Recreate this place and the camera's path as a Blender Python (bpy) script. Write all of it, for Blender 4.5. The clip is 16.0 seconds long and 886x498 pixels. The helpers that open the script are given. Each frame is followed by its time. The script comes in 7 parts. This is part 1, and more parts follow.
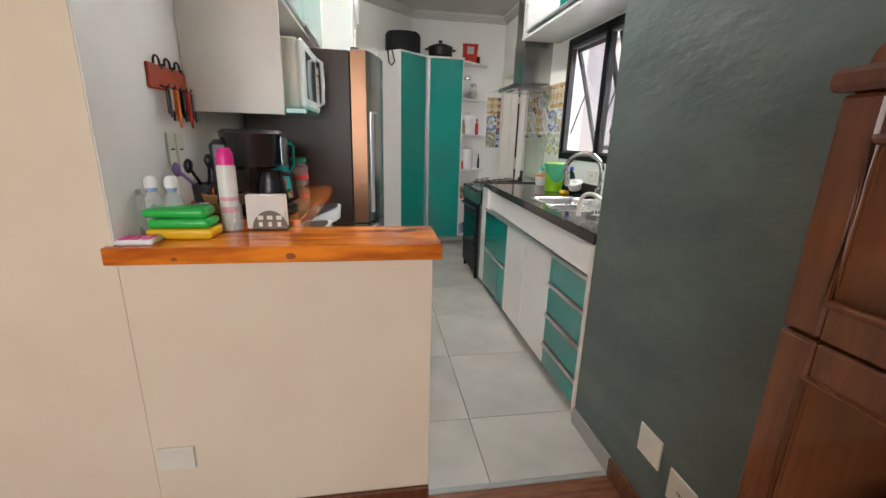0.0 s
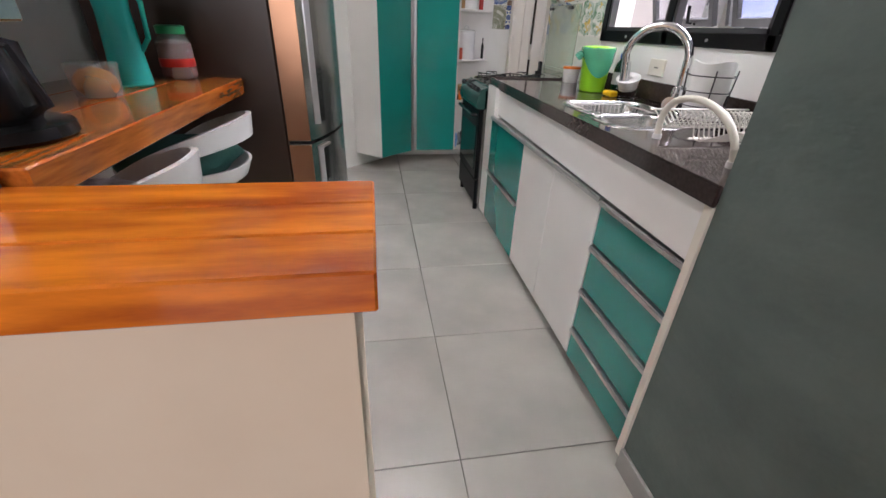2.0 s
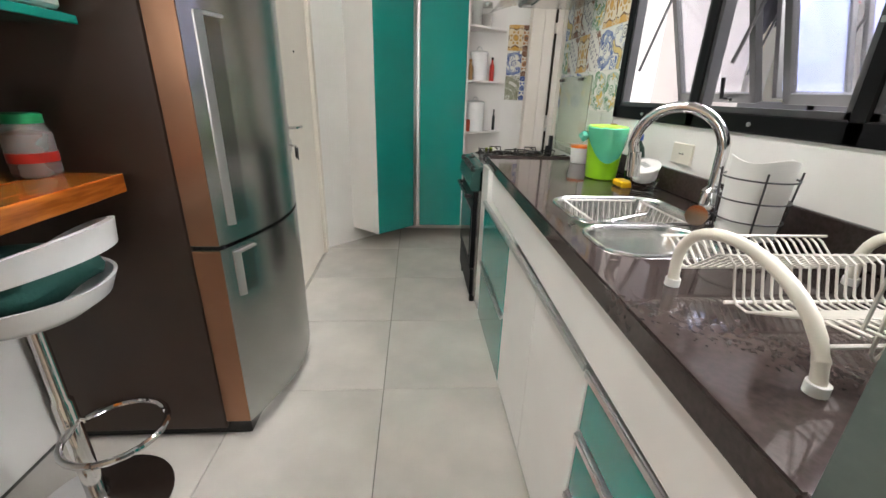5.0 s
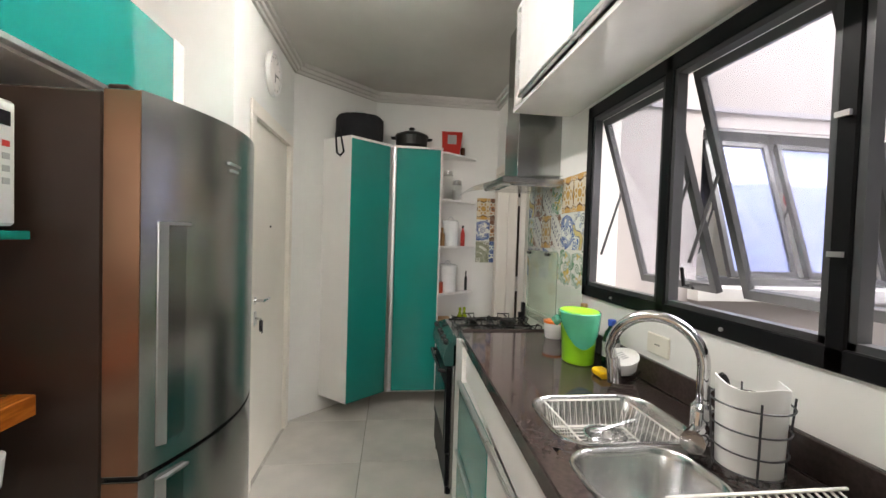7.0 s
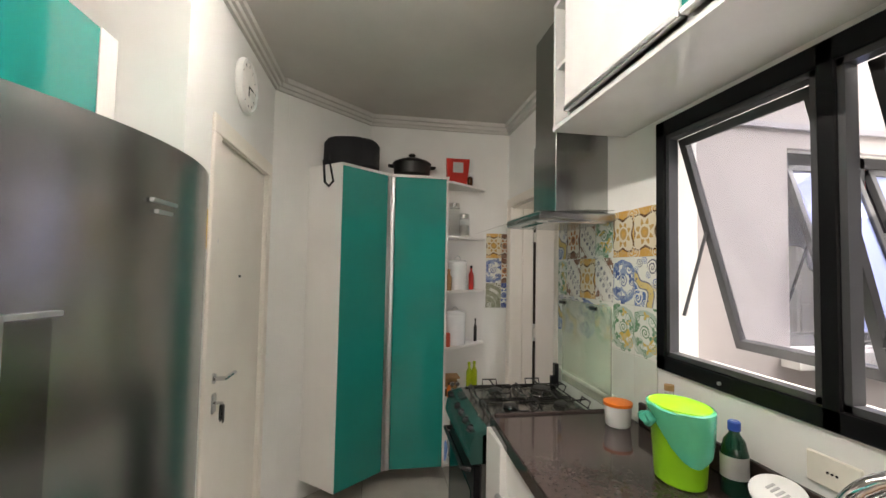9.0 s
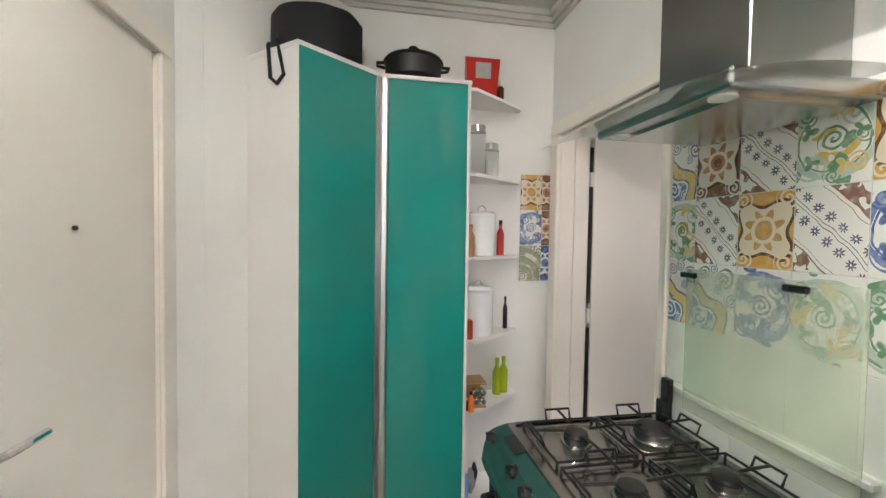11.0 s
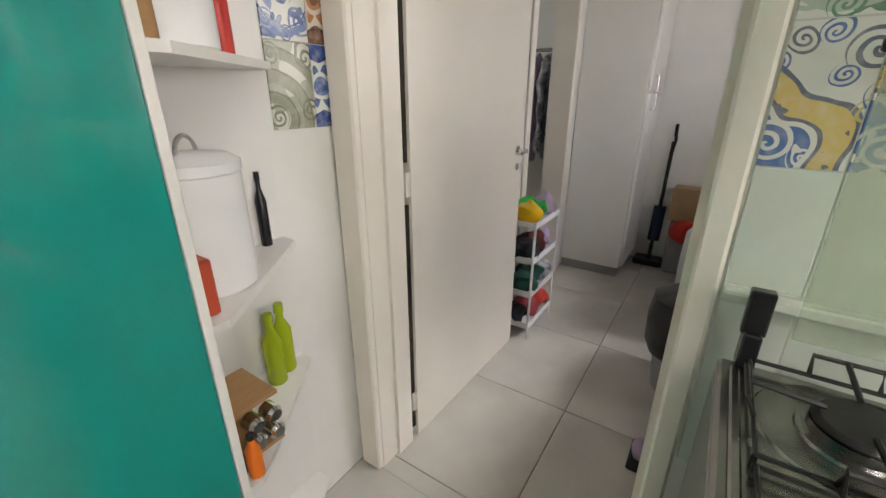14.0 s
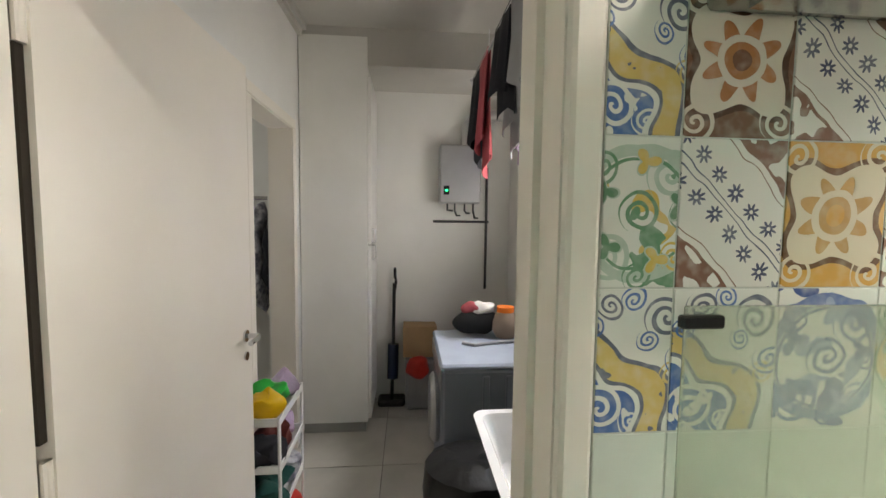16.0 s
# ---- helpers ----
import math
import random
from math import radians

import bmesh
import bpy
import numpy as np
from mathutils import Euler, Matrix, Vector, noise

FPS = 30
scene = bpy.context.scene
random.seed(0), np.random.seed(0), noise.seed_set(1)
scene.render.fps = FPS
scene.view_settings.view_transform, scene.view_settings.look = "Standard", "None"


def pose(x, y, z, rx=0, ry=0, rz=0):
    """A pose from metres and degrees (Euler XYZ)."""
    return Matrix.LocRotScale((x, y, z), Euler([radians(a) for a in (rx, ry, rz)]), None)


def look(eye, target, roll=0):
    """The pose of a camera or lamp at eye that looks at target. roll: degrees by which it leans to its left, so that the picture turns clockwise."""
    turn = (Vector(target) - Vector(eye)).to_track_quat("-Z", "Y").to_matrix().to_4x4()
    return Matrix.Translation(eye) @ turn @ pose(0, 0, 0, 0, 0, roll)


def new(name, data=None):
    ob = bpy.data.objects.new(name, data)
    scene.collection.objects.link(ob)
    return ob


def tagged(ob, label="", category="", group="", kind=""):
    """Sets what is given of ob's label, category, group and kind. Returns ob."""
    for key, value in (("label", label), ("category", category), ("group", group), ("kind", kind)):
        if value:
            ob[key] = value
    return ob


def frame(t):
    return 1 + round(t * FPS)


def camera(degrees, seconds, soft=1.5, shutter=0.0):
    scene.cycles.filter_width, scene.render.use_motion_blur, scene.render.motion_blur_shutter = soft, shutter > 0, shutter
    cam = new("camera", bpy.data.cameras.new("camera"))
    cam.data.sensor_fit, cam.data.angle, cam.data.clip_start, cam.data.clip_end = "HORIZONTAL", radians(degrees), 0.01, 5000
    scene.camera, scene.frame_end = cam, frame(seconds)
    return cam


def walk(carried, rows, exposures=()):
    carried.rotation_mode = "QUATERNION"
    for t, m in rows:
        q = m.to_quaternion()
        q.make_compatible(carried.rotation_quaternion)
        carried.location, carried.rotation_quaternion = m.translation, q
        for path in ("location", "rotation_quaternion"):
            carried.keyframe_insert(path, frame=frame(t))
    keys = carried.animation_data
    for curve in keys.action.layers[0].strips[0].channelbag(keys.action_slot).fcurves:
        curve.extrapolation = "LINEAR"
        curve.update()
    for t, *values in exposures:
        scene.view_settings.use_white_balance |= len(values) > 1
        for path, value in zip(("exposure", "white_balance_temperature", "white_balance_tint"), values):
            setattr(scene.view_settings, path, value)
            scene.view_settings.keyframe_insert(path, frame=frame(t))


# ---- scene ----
cam = camera(94.8, 16.0)
PATH = [
    (0, (-0.141, -0.236, 1.34), (0.172, 1.668, 0.815), 1.6),
    (0.5, (-0.161, -0.018, 1.304), (0.139, 1.834, 0.611), 1.6),
    (1, (-0.121, 0.173, 1.261), (0.178, 1.975, 0.448), 1.6),
    (1.5, (-0.016, 0.422, 1.253), (0.289, 2.186, 0.362), 1.7),
    (2, (0.062, 0.637, 1.234), (0.369, 2.368, 0.279), 2.3),
    (2.5, (0.122, 0.853, 1.228), (0.408, 2.565, 0.234), 3.0),
    (3, (0.169, 0.971, 1.215), (0.405, 2.675, 0.194), 3.7),
    (3.2, (0.195, 0.995, 1.22), (0.41, 2.701, 0.199), 3.7),
    (5.3, (0.453, 1.132, 1.305), (0.588, 3.028, 0.681), 1.5),
    (5.5, (0.457, 1.139, 1.318), (0.604, 3.054, 0.761), 1.6),
    (6, (0.456, 1.144, 1.367), (0.636, 3.098, 0.977), 1.6),
    (6.5, (0.46, 1.165, 1.396), (0.67, 3.144, 1.19), 1.8),
    (7, (0.459, 1.24, 1.466), (0.705, 3.224, 1.409), 1.8),
    (7.5, (0.447, 1.335, 1.545), (0.731, 3.314, 1.599), 1.7),
    (8, (0.427, 1.45, 1.561), (0.741, 3.421, 1.684), 1.5),
    (8.5, (0.379, 1.611, 1.57), (0.703, 3.58, 1.696), 1.3),
    (9, (0.364, 1.786, 1.567), (0.677, 3.759, 1.654), 1.1),
    (9.2, (0.379, 1.883, 1.552), (0.684, 3.858, 1.619), 1.2),
    (11.3, (0.402, 2.962, 1.477), (0.777, 4.922, 1.334), 0.7),
    (11.5, (0.405, 3.052, 1.457), (0.831, 4.995, 1.247), 0.6),
    (12, (0.423, 3.281, 1.397), (0.989, 5.165, 1.037), 0.4),
    (12.5, (0.39, 3.545, 1.368), (1.155, 5.319, 0.851), -0.2),
    (13, (0.394, 3.765, 1.347), (1.415, 5.362, 0.71), -0.7),
    (13.5, (0.498, 3.988, 1.319), (1.8, 5.334, 0.617), -0.4),
    (14, (0.607, 4.123, 1.324), (2.16, 5.163, 0.611), -0.1),
    (14.5, (0.736, 4.239, 1.343), (2.487, 4.953, 0.691), 0.4),
    (15, (0.843, 4.321, 1.389), (2.729, 4.731, 0.867), 0.8),
    (15.5, (0.888, 4.364, 1.452), (2.854, 4.487, 1.105), 0.8),
    (16, (0.902, 4.331, 1.51), (2.889, 4.156, 1.363), 0.7),
]
EXPOSURES = [(0, 0.32, 6350, 11), (1, 0.22, 6250, 15), (2, 0.28, 6200, 18), (3.2, 0.53, 6300, 16), (5.3, 0.54, 6500, 11), (7, 0.28, 6650, 11), (8, 0.14, 6850, 12), (9.2, 0.12, 6900, 12), (11.3, 0.84, 6450, 13), (12, 0.86, 6300, 13), (13, 0.90, 6400, 13), (14.5, 0.90, 6750, 9), (15.3, 0.86, 6800, 8), (16, 1.0, 6850, 8)]
walk(cam, [(t, look(eye, target, roll)) for t, eye, target, roll in PATH], EXPOSURES)

# world, sun and lamps
world = bpy.data.worlds.new("world")
scene.world = world
world.use_nodes = True
wn = world.node_tree.nodes
sky = wn.new("ShaderNodeTexSky")
sky.sky_type, sky.sun_disc = "NISHITA", False
sky.sun_elevation, sky.sun_rotation = radians(78), radians(125)
world.node_tree.links.new(sky.outputs[0], wn["Background"].inputs[0])
wn["Background"].inputs[1].default_value = 0.15
sun_data = bpy.data.lights.new("sun", "SUN")
sun_data.energy, sun_data.angle, sun_data.color = 1.5, radians(0.6), (1.0, 0.93, 0.84)
sun = new("sun", sun_data)
sun.matrix_world = look((4.0, 1.2, 9), (2.6, 2.2, 1.0))


def area(name, eye, target, w, h, energy, color):
    d = bpy.data.lights.new(name, "AREA")
    d.shape, d.size, d.size_y, d.energy, d.color = "RECTANGLE", w, h, energy, color
    ob = new(name, d)
    ob.matrix_world = look(eye, target)
    return ob


area("shaft_skylight", (3.6, 2.0, 4.2), (0.0, 2.8, 1.2), 2.4, 2.2, 340, (1.0, 0.98, 0.965))
area("laundry_daylight", (2.95, 3.37, 1.68), (2.95, 5.0, 2.6), 1.3, 0.8, 10, (1.0, 0.96, 0.9))
# Fill lamp behind the camera, in an added window that is never seen.
area("dining_added_fill", (-1.2, -2.92, 1.6), (-1.0, 1.0, 1.4), 2.4, 1.4, 62, (1.0, 0.975, 0.93))
area("bedroom_window_daylight", (3.5, 6.4, 1.9), (3.4, 5.0, 1.2), 0.7, 0.5, 2, (1.0, 0.98, 0.95))


# ---- materials ----
def mat(name, color, rough=0.5, metal=0.0, color2=None, scale=8.0, bump=0.0, bump_scale=60.0, stretch=(1, 1, 1),
        detail=4.0, coat=0.0, random=0.0, trans=0.0, emit=0.0, rough_var=0.03, ior=1.45, alpha=1.0):
    """A painted, stained or worn surface: a base colour mottled at two scales, with fine relief."""
    m = bpy.data.materials.new(name)
    m.use_nodes = True
    t = m.node_tree
    n, l = t.nodes, t.links
    b = n["Principled BSDF"]
    c2 = color2 or tuple(min(1.0, c * 0.88) for c in color)
    co = n.new("ShaderNodeTexCoord")
    mp = n.new("ShaderNodeMapping")
    mp.inputs["Scale"].default_value = stretch
    l.new(co.outputs["Object"], mp.inputs[0])
    big = n.new("ShaderNodeTexNoise")
    big.inputs["Scale"].default_value, big.inputs["Detail"].default_value = scale, detail
    l.new(mp.outputs[0], big.inputs["Vector"])
    fine = n.new("ShaderNodeTexNoise")
    fine.inputs["Scale"].default_value, fine.inputs["Detail"].default_value = bump_scale, 3.0
    l.new(mp.outputs[0], fine.inputs["Vector"])
    add = n.new("ShaderNodeMath")
    add.operation = "MULTIPLY_ADD"
    add.inputs[1].default_value = 0.07
    l.new(fine.outputs[0], add.inputs[0])
    sc = n.new("ShaderNodeMath")
    sc.operation = "MULTIPLY"
    sc.inputs[1].default_value = 0.96
    l.new(big.outputs[0], sc.inputs[0])
    l.new(sc.outputs[0], add.inputs[2])
    ramp = n.new("ShaderNodeValToRGB")
    ramp.color_ramp.elements[0].position, ramp.color_ramp.elements[1].position = 0.36, 0.68
    ramp.color_ramp.elements[0].color, ramp.color_ramp.elements[1].color = (*c2, 1), (*color, 1)
    l.new(add.outputs[0], ramp.inputs[0])
    out = ramp.outputs[0]
    if random:
        oi = n.new("ShaderNodeObjectInfo")
        hsv = n.new("ShaderNodeHueSaturation")
        mr = n.new("ShaderNodeMapRange")
        mr.inputs[3].default_value, mr.inputs[4].default_value = 1 - random, 1 + random
        l.new(oi.outputs["Random"], mr.inputs[0])
        l.new(mr.outputs[0], hsv.inputs["Value"])
        l.new(out, hsv.inputs["Color"])
        out = hsv.outputs[0]
    l.new(out, b.inputs["Base Color"])
    rr = n.new("ShaderNodeMapRange")
    rr.inputs[3].default_value, rr.inputs[4].default_value = max(0.02, rough - rough_var), min(1, rough + rough_var)
    l.new(fine.outputs[0], rr.inputs[0])
    l.new(rr.outputs[0], b.inputs["Roughness"])
    b.inputs["Metallic"].default_value = metal
    b.inputs["IOR"].default_value = ior
    b.inputs["Coat Weight"].default_value = coat
    b.inputs["Coat Roughness"].default_value = 0.05
    b.inputs["Transmission Weight"].default_value = trans
    b.inputs["Alpha"].default_value = alpha
    if emit:
        b.inputs["Emission Color"].default_value = (*color, 1)
        b.inputs["Emission Strength"].default_value = emit
    if bump:
        bp = n.new("ShaderNodeBump")
        bp.inputs["Strength"].default_value, bp.inputs["Distance"].default_value = bump, 0.004
        l.new(fine.outputs[0], bp.inputs["Height"])
        l.new(bp.outputs[0], b.inputs["Normal"])
    return m


def azulejo(name, ground, ink, ink2, ink3, kind):
    """Printed glazed tile: bands, scrolls, leaves and stripes drawn by mathematics over the tile's own face."""
    m = bpy.data.materials.new(name)
    m.use_nodes = True
    t = m.node_tree
    n, l = t.nodes, t.links
    b = n["Principled BSDF"]
    co = n.new("ShaderNodeTexCoord")
    sep = n.new("ShaderNodeSeparateXYZ")
    l.new(co.outputs["Object"], sep.inputs[0])
    oi = n.new("ShaderNodeObjectInfo")

    def op(kind_, a, c=0.0):
        q = n.new("ShaderNodeMath")
        q.operation = kind_
        for i, v in enumerate((a, c)):
            if isinstance(v, (int, float)):
                q.inputs[i].default_value = v
            else:
                l.new(v, q.inputs[i])
        return q.outputs[0]

    def tint(base, color, mask):
        q = n.new("ShaderNodeMix")
        q.data_type = "RGBA"
        l.new(mask, q.inputs[0])
        if isinstance(base, tuple):
            q.inputs[6].default_value = (*base, 1)
        else:
            l.new(base, q.inputs[6])
        q.inputs[7].default_value = (*color, 1)
        return q.outputs[2]

    def noise_at(scale, shift):
        q = n.new("ShaderNodeTexNoise")
        q.noise_dimensions = "4D"
        q.inputs["Scale"].default_value, q.inputs["Detail"].default_value = scale, 1.5
        l.new(co.outputs["Object"], q.inputs["Vector"])
        l.new(op("ADD", op("MULTIPLY", oi.outputs["Random"], 7.0), shift), q.inputs["W"])
        return q.outputs[0]

    def dist(cu, cv):
        return op("SQRT", op("ADD", op("POWER", op("ABSOLUTE", op("SUBTRACT", u, cu)), 2.0), op("POWER", op("ABSOLUTE", op("SUBTRACT", v, cv)), 2.0)))

    def angle(cu, cv):
        return op("ARCTAN2", op("SUBTRACT", v, cv), op("SUBTRACT", u, cu))

    def band(x, at, half):
        return op("LESS_THAN", op("ABSOLUTE", op("SUBTRACT", x, at)), half)

    def curl(cu, cv, size, turn):
        """A scroll of about 2 turns inside a disc."""
        r = dist(cu, cv)
        s = op("SINE", op("ADD", op("MULTIPLY", r, 2.2 * 6.283 / size), op("MULTIPLY", angle(cu, cv), turn)))
        return op("MULTIPLY", op("GREATER_THAN", s, 0.25), op("LESS_THAN", r, size))

    wob = op("MULTIPLY", op("SUBTRACT", noise_at(16.0, 0.0), 0.5), 0.02)
    u = op("ADD", sep.outputs[1], wob)
    v = op("SUBTRACT", sep.outputs[2], wob)
    out = ground
    if kind == 0:
        r = dist(0.078, -0.10)
        a = angle(0.078, -0.10)
        rim = op("ADD", r, op("MULTIPLY", op("COSINE", op("MULTIPLY", a, 6.0)), 0.012))
        out = tint(out, ink2, op("LESS_THAN", rim, 0.085))
        out = tint(out, ground, op("MULTIPLY", curl(0.045, -0.065, 0.034, 1.0), op("LESS_THAN", rim, 0.085)))
        out = tint(out, ground, curl(0.0, -0.085, 0.02, -1.0))
        out = tint(out, ink3, band(rim, 0.115, 0.017))
        out = tint(out, ink, band(rim, 0.134, 0.0035))
        out = tint(out, ink, band(rim, 0.097, 0.003))
        out = tint(out, ink, curl(-0.045, 0.06, 0.032, 1.0))
        out = tint(out, ink, curl(0.035, 0.078, 0.022, -1.0))
        out = tint(out, ink3, curl(-0.055, -0.02, 0.018, 1.0))
        for cu, cv, sz, tn in ((-0.065, 0.0, 0.022, -1.0), (0.0, 0.088, 0.018, 1.0), (0.06, 0.045, 0.016, 1.0), (-0.02, 0.03, 0.016, -1.0)):
            out = tint(out, ink2, curl(cu, cv, sz, tn))
        out = tint(out, ground, op("MULTIPLY", op("LESS_THAN", rim, 0.082), op("GREATER_THAN", noise_at(42.0, 6.0), 0.62)))
        out = tint(out, ink, op("MULTIPLY", band(rim, 0.115, 0.016), op("GREATER_THAN", noise_at(55.0, 8.0), 0.66)))
    elif kind == 1:
        big = noise_at(15.0, 3.0)
        out = tint(out, ink3, op("MULTIPLY", op("GREATER_THAN", big, 0.57), op("LESS_THAN", dist(0.01, 0.02), 0.075)))
        out = tint(out, ink, op("GREATER_THAN", noise_at(18.0, 9.0), 0.60))
        out = tint(out, ink2, band(dist(0.0, 0.0), 0.085, 0.008))
        out = tint(out, ink2, curl(-0.04, 0.05, 0.034, 1.0))
        out = tint(out, ink2, curl(0.042, -0.055, 0.036, -1.0))
        out = tint(out, ink, band(dist(0.0, 0.0), 0.073, 0.0022))
        out = tint(out, ink3, curl(-0.05, -0.06, 0.022, 1.0))
        for cu, cv, sz, tn in ((0.0, 0.0, 0.03, 1.0), (0.055, 0.06, 0.024, -1.0), (-0.06, 0.0, 0.02, -1.0), (0.0, -0.085, 0.02, 1.0)):
            out = tint(out, ink, curl(cu, cv, sz, tn))
        for k in range(5):
            cu, cv = 0.055 * math.cos(1.3 * k + 0.4), 0.07 * math.sin(1.3 * k + 0.4)
            petal = op("ADD", dist(cu, cv), op("MULTIPLY", op("COSINE", op("MULTIPLY", angle(cu, cv), 3.0)), 0.007))
            out = tint(out, ink3 if k % 2 else ink, op("LESS_THAN", petal, 0.013))
            out = tint(out, ink2, band(petal, 0.014, 0.0015))
    elif kind == 2:
        d = op("SUBTRACT", u, v)
        e = op("ADD", u, v)
        out = tint(out, ink, op("GREATER_THAN", op("ABSOLUTE", d), 0.088))
        out = tint(out, ground, band(op("ABSOLUTE", d), 0.096, 0.006))
        out = tint(out, ground, op("MULTIPLY", op("GREATER_THAN", op("ABSOLUTE", d), 0.108), op("GREATER_THAN", noise_at(34.0, 2.0), 0.52)))
        cell = op("MODULO", op("ADD", e, 1.0), 0.05)
        fl = op("SQRT", op("ADD", op("POWER", op("ABSOLUTE", op("SUBTRACT", cell, 0.025)), 2.0), op("POWER", op("ABSOLUTE", op("SUBTRACT", op("ABSOLUTE", d), 0.032)), 2.0)))
        pet = op("ADD", fl, op("MULTIPLY", op("COSINE", op("MULTIPLY", op("ARCTAN2", op("SUBTRACT", op("ABSOLUTE", d), 0.032), op("SUBTRACT", cell, 0.025)), 8.0)), 0.005))
        out = tint(out, ink2, op("LESS_THAN", pet, 0.013))
        out = tint(out, ground, op("LESS_THAN", fl, 0.004))
        out = tint(out, ink2, band(op("ABSOLUTE", d), 0.006, 0.0012))
    elif kind == 4:
        r = dist(-0.055, -0.075)
        out = tint(out, ink3, op("GREATER_THAN", noise_at(11.0, 4.0), 0.52))
        for at, half in ((0.05, 0.012), (0.095, 0.016), (0.15, 0.012)):
            out = tint(out, ink2, band(r, at, half))
            out = tint(out, ink, band(r, at + half, 0.0025))
        for cu, cv, sz in ((0.045, 0.07, 0.034), (0.05, -0.06, 0.03), (-0.05, 0.07, 0.028), (-0.05, -0.07, 0.03)):
            out = tint(out, ink, curl(cu, cv, sz, 1.0))
    else:
        a = angle(0.0, 0.0)
        r = dist(0.0, 0.0)
        rim = op("ADD", r, op("MULTIPLY", op("COSINE", op("MULTIPLY", a, 4.0)), 0.016))
        out = tint(out, ink3, op("GREATER_THAN", rim, 0.075))
        out = tint(out, ink, band(rim, 0.078, 0.005))
        out = tint(out, ink2, op("LESS_THAN", op("ADD", r, op("MULTIPLY", op("COSINE", op("MULTIPLY", a, 8.0)), 0.012)), 0.045))
        out = tint(out, ground, band(r, 0.03, 0.005))
        out = tint(out, ink3, op("LESS_THAN", r, 0.014))
        for cu, cv, s in ((0.06, 0.08, 1.0), (-0.06, -0.08, 1.0), (0.06, -0.08, -1.0), (-0.06, 0.08, -1.0)):
            out = tint(out, ground, curl(cu, cv, 0.03, s))
    wash = noise_at(60.0, 5.0)
    out = tint(out, ground, op("MULTIPLY", op("SUBTRACT", wash, 0.44), 0.9))
    l.new(out, b.inputs["Base Color"])
    b.inputs["Roughness"].default_value = 0.2
    return m


M = {}
M["wall"] = mat("white_wall_tile_paint", (0.83, 0.82, 0.785), 0.38, color2=(0.79, 0.78, 0.745), scale=3, bump=0.012, bump_scale=12, rough_var=0.04)
M["cream"] = mat("cream_plaster", (0.80, 0.68, 0.53), 0.75, color2=(0.75, 0.62, 0.47), scale=2.5, bump=0.06, bump_scale=40)
M["green"] = mat("grey_green_trowelled_plaster", (0.128, 0.162, 0.146), 0.55, color2=(0.09, 0.118, 0.107), scale=5, bump=1.0, bump_scale=19, stretch=(1, 0.6, 1.2), detail=8)
M["ceil"] = mat("white_ceiling_paint", (0.60, 0.58, 0.54), 0.8, scale=2, bump=0.01)
M["tile"] = mat("grey_porcelain_tile", (0.585, 0.56, 0.51), 0.25, color2=(0.46, 0.44, 0.40), scale=2.4, detail=4, bump=0.004, random=0.04, rough_var=0.03, bump_scale=9)
M["grout"] = mat("dark_grout", (0.14, 0.14, 0.13), 0.9, scale=30)
M["skirt"] = mat("grey_tile_skirting", (0.36, 0.36, 0.34), 0.35, scale=6)
M["woodfloor"] = mat("red_brown_parquet", (0.27, 0.10, 0.045), 0.25, color2=(0.15, 0.05, 0.022), scale=6, stretch=(1, 8, 1), coat=0.4, random=0.15)
M["bar"] = mat("varnished_orange_pine", (0.92, 0.26, 0.014), 0.22, color2=(0.42, 0.078, 0.006), scale=3.5, stretch=(1.0, 6, 6), detail=9, coat=0.45, bump=0.03, random=0.09)
M["bar_y"] = mat("varnished_orange_pine_long", (0.62, 0.19, 0.026), 0.2, color2=(0.28, 0.07, 0.010), scale=5.5, stretch=(11, 1.0, 11), detail=7, coat=0.5, bump=0.03, random=0.09)
M["knot"] = mat("dark_pine_knot", (0.34, 0.085, 0.012), 0.3, scale=60)
M["teal"] = mat("glossy_teal_lacquer", (0.010, 0.265, 0.228), 0.12, color2=(0.009, 0.245, 0.208), scale=2, coat=0.6, rough_var=0.03)
M["white"] = mat("white_melamine", (0.83, 0.81, 0.78), 0.3, color2=(0.79, 0.77, 0.74), scale=3)
M["whitegloss"] = mat("white_gloss_panel", (0.82, 0.81, 0.79), 0.14, scale=3, coat=0.4)
M["beige"] = mat("beige_white_side_panel", (0.74, 0.69, 0.62), 0.3, scale=3)
M["door"] = mat("ivory_painted_door", (0.86, 0.81, 0.73), 0.40, color2=(0.83, 0.775, 0.69), scale=3, bump=0.012)
M["alu"] = mat("brushed_aluminium", (0.62, 0.62, 0.62), 0.33, 1.0, scale=5, stretch=(9, 9, 0.4))
M["steel"] = mat("brushed_dark_steel", (0.40, 0.40, 0.385), 0.25, 1.0, color2=(0.34, 0.34, 0.33), scale=2, bump_scale=3, rough_var=0.02)
M["bronze"] = mat("brown_metal_edge", (0.33, 0.175, 0.105), 0.3, 0.85, color2=(0.27, 0.14, 0.085), scale=2, bump_scale=3, rough_var=0.02)
M["fridgeside"] = mat("dark_brown_enamel", (0.046, 0.026, 0.018), 0.36, scale=3, color2=(0.036, 0.020, 0.014))
# Darker copy of the door steel, with the grip recess's shade in its colour.
M["recess"] = mat("steel_painted_recess_shade", (0.24, 0.24, 0.235), 0.22, 1.0, color2=(0.20, 0.20, 0.195), scale=2, bump_scale=3, rough_var=0.02)
M["hob"] = mat("worn_hob_steel", (0.34, 0.335, 0.32), 0.25, 1.0, color2=(0.26, 0.255, 0.24), scale=9, bump_scale=20, rough_var=0.05)
M["inox"] = mat("sink_stainless_steel", (0.66, 0.66, 0.65), 0.24, 1.0, scale=3, bump_scale=12)
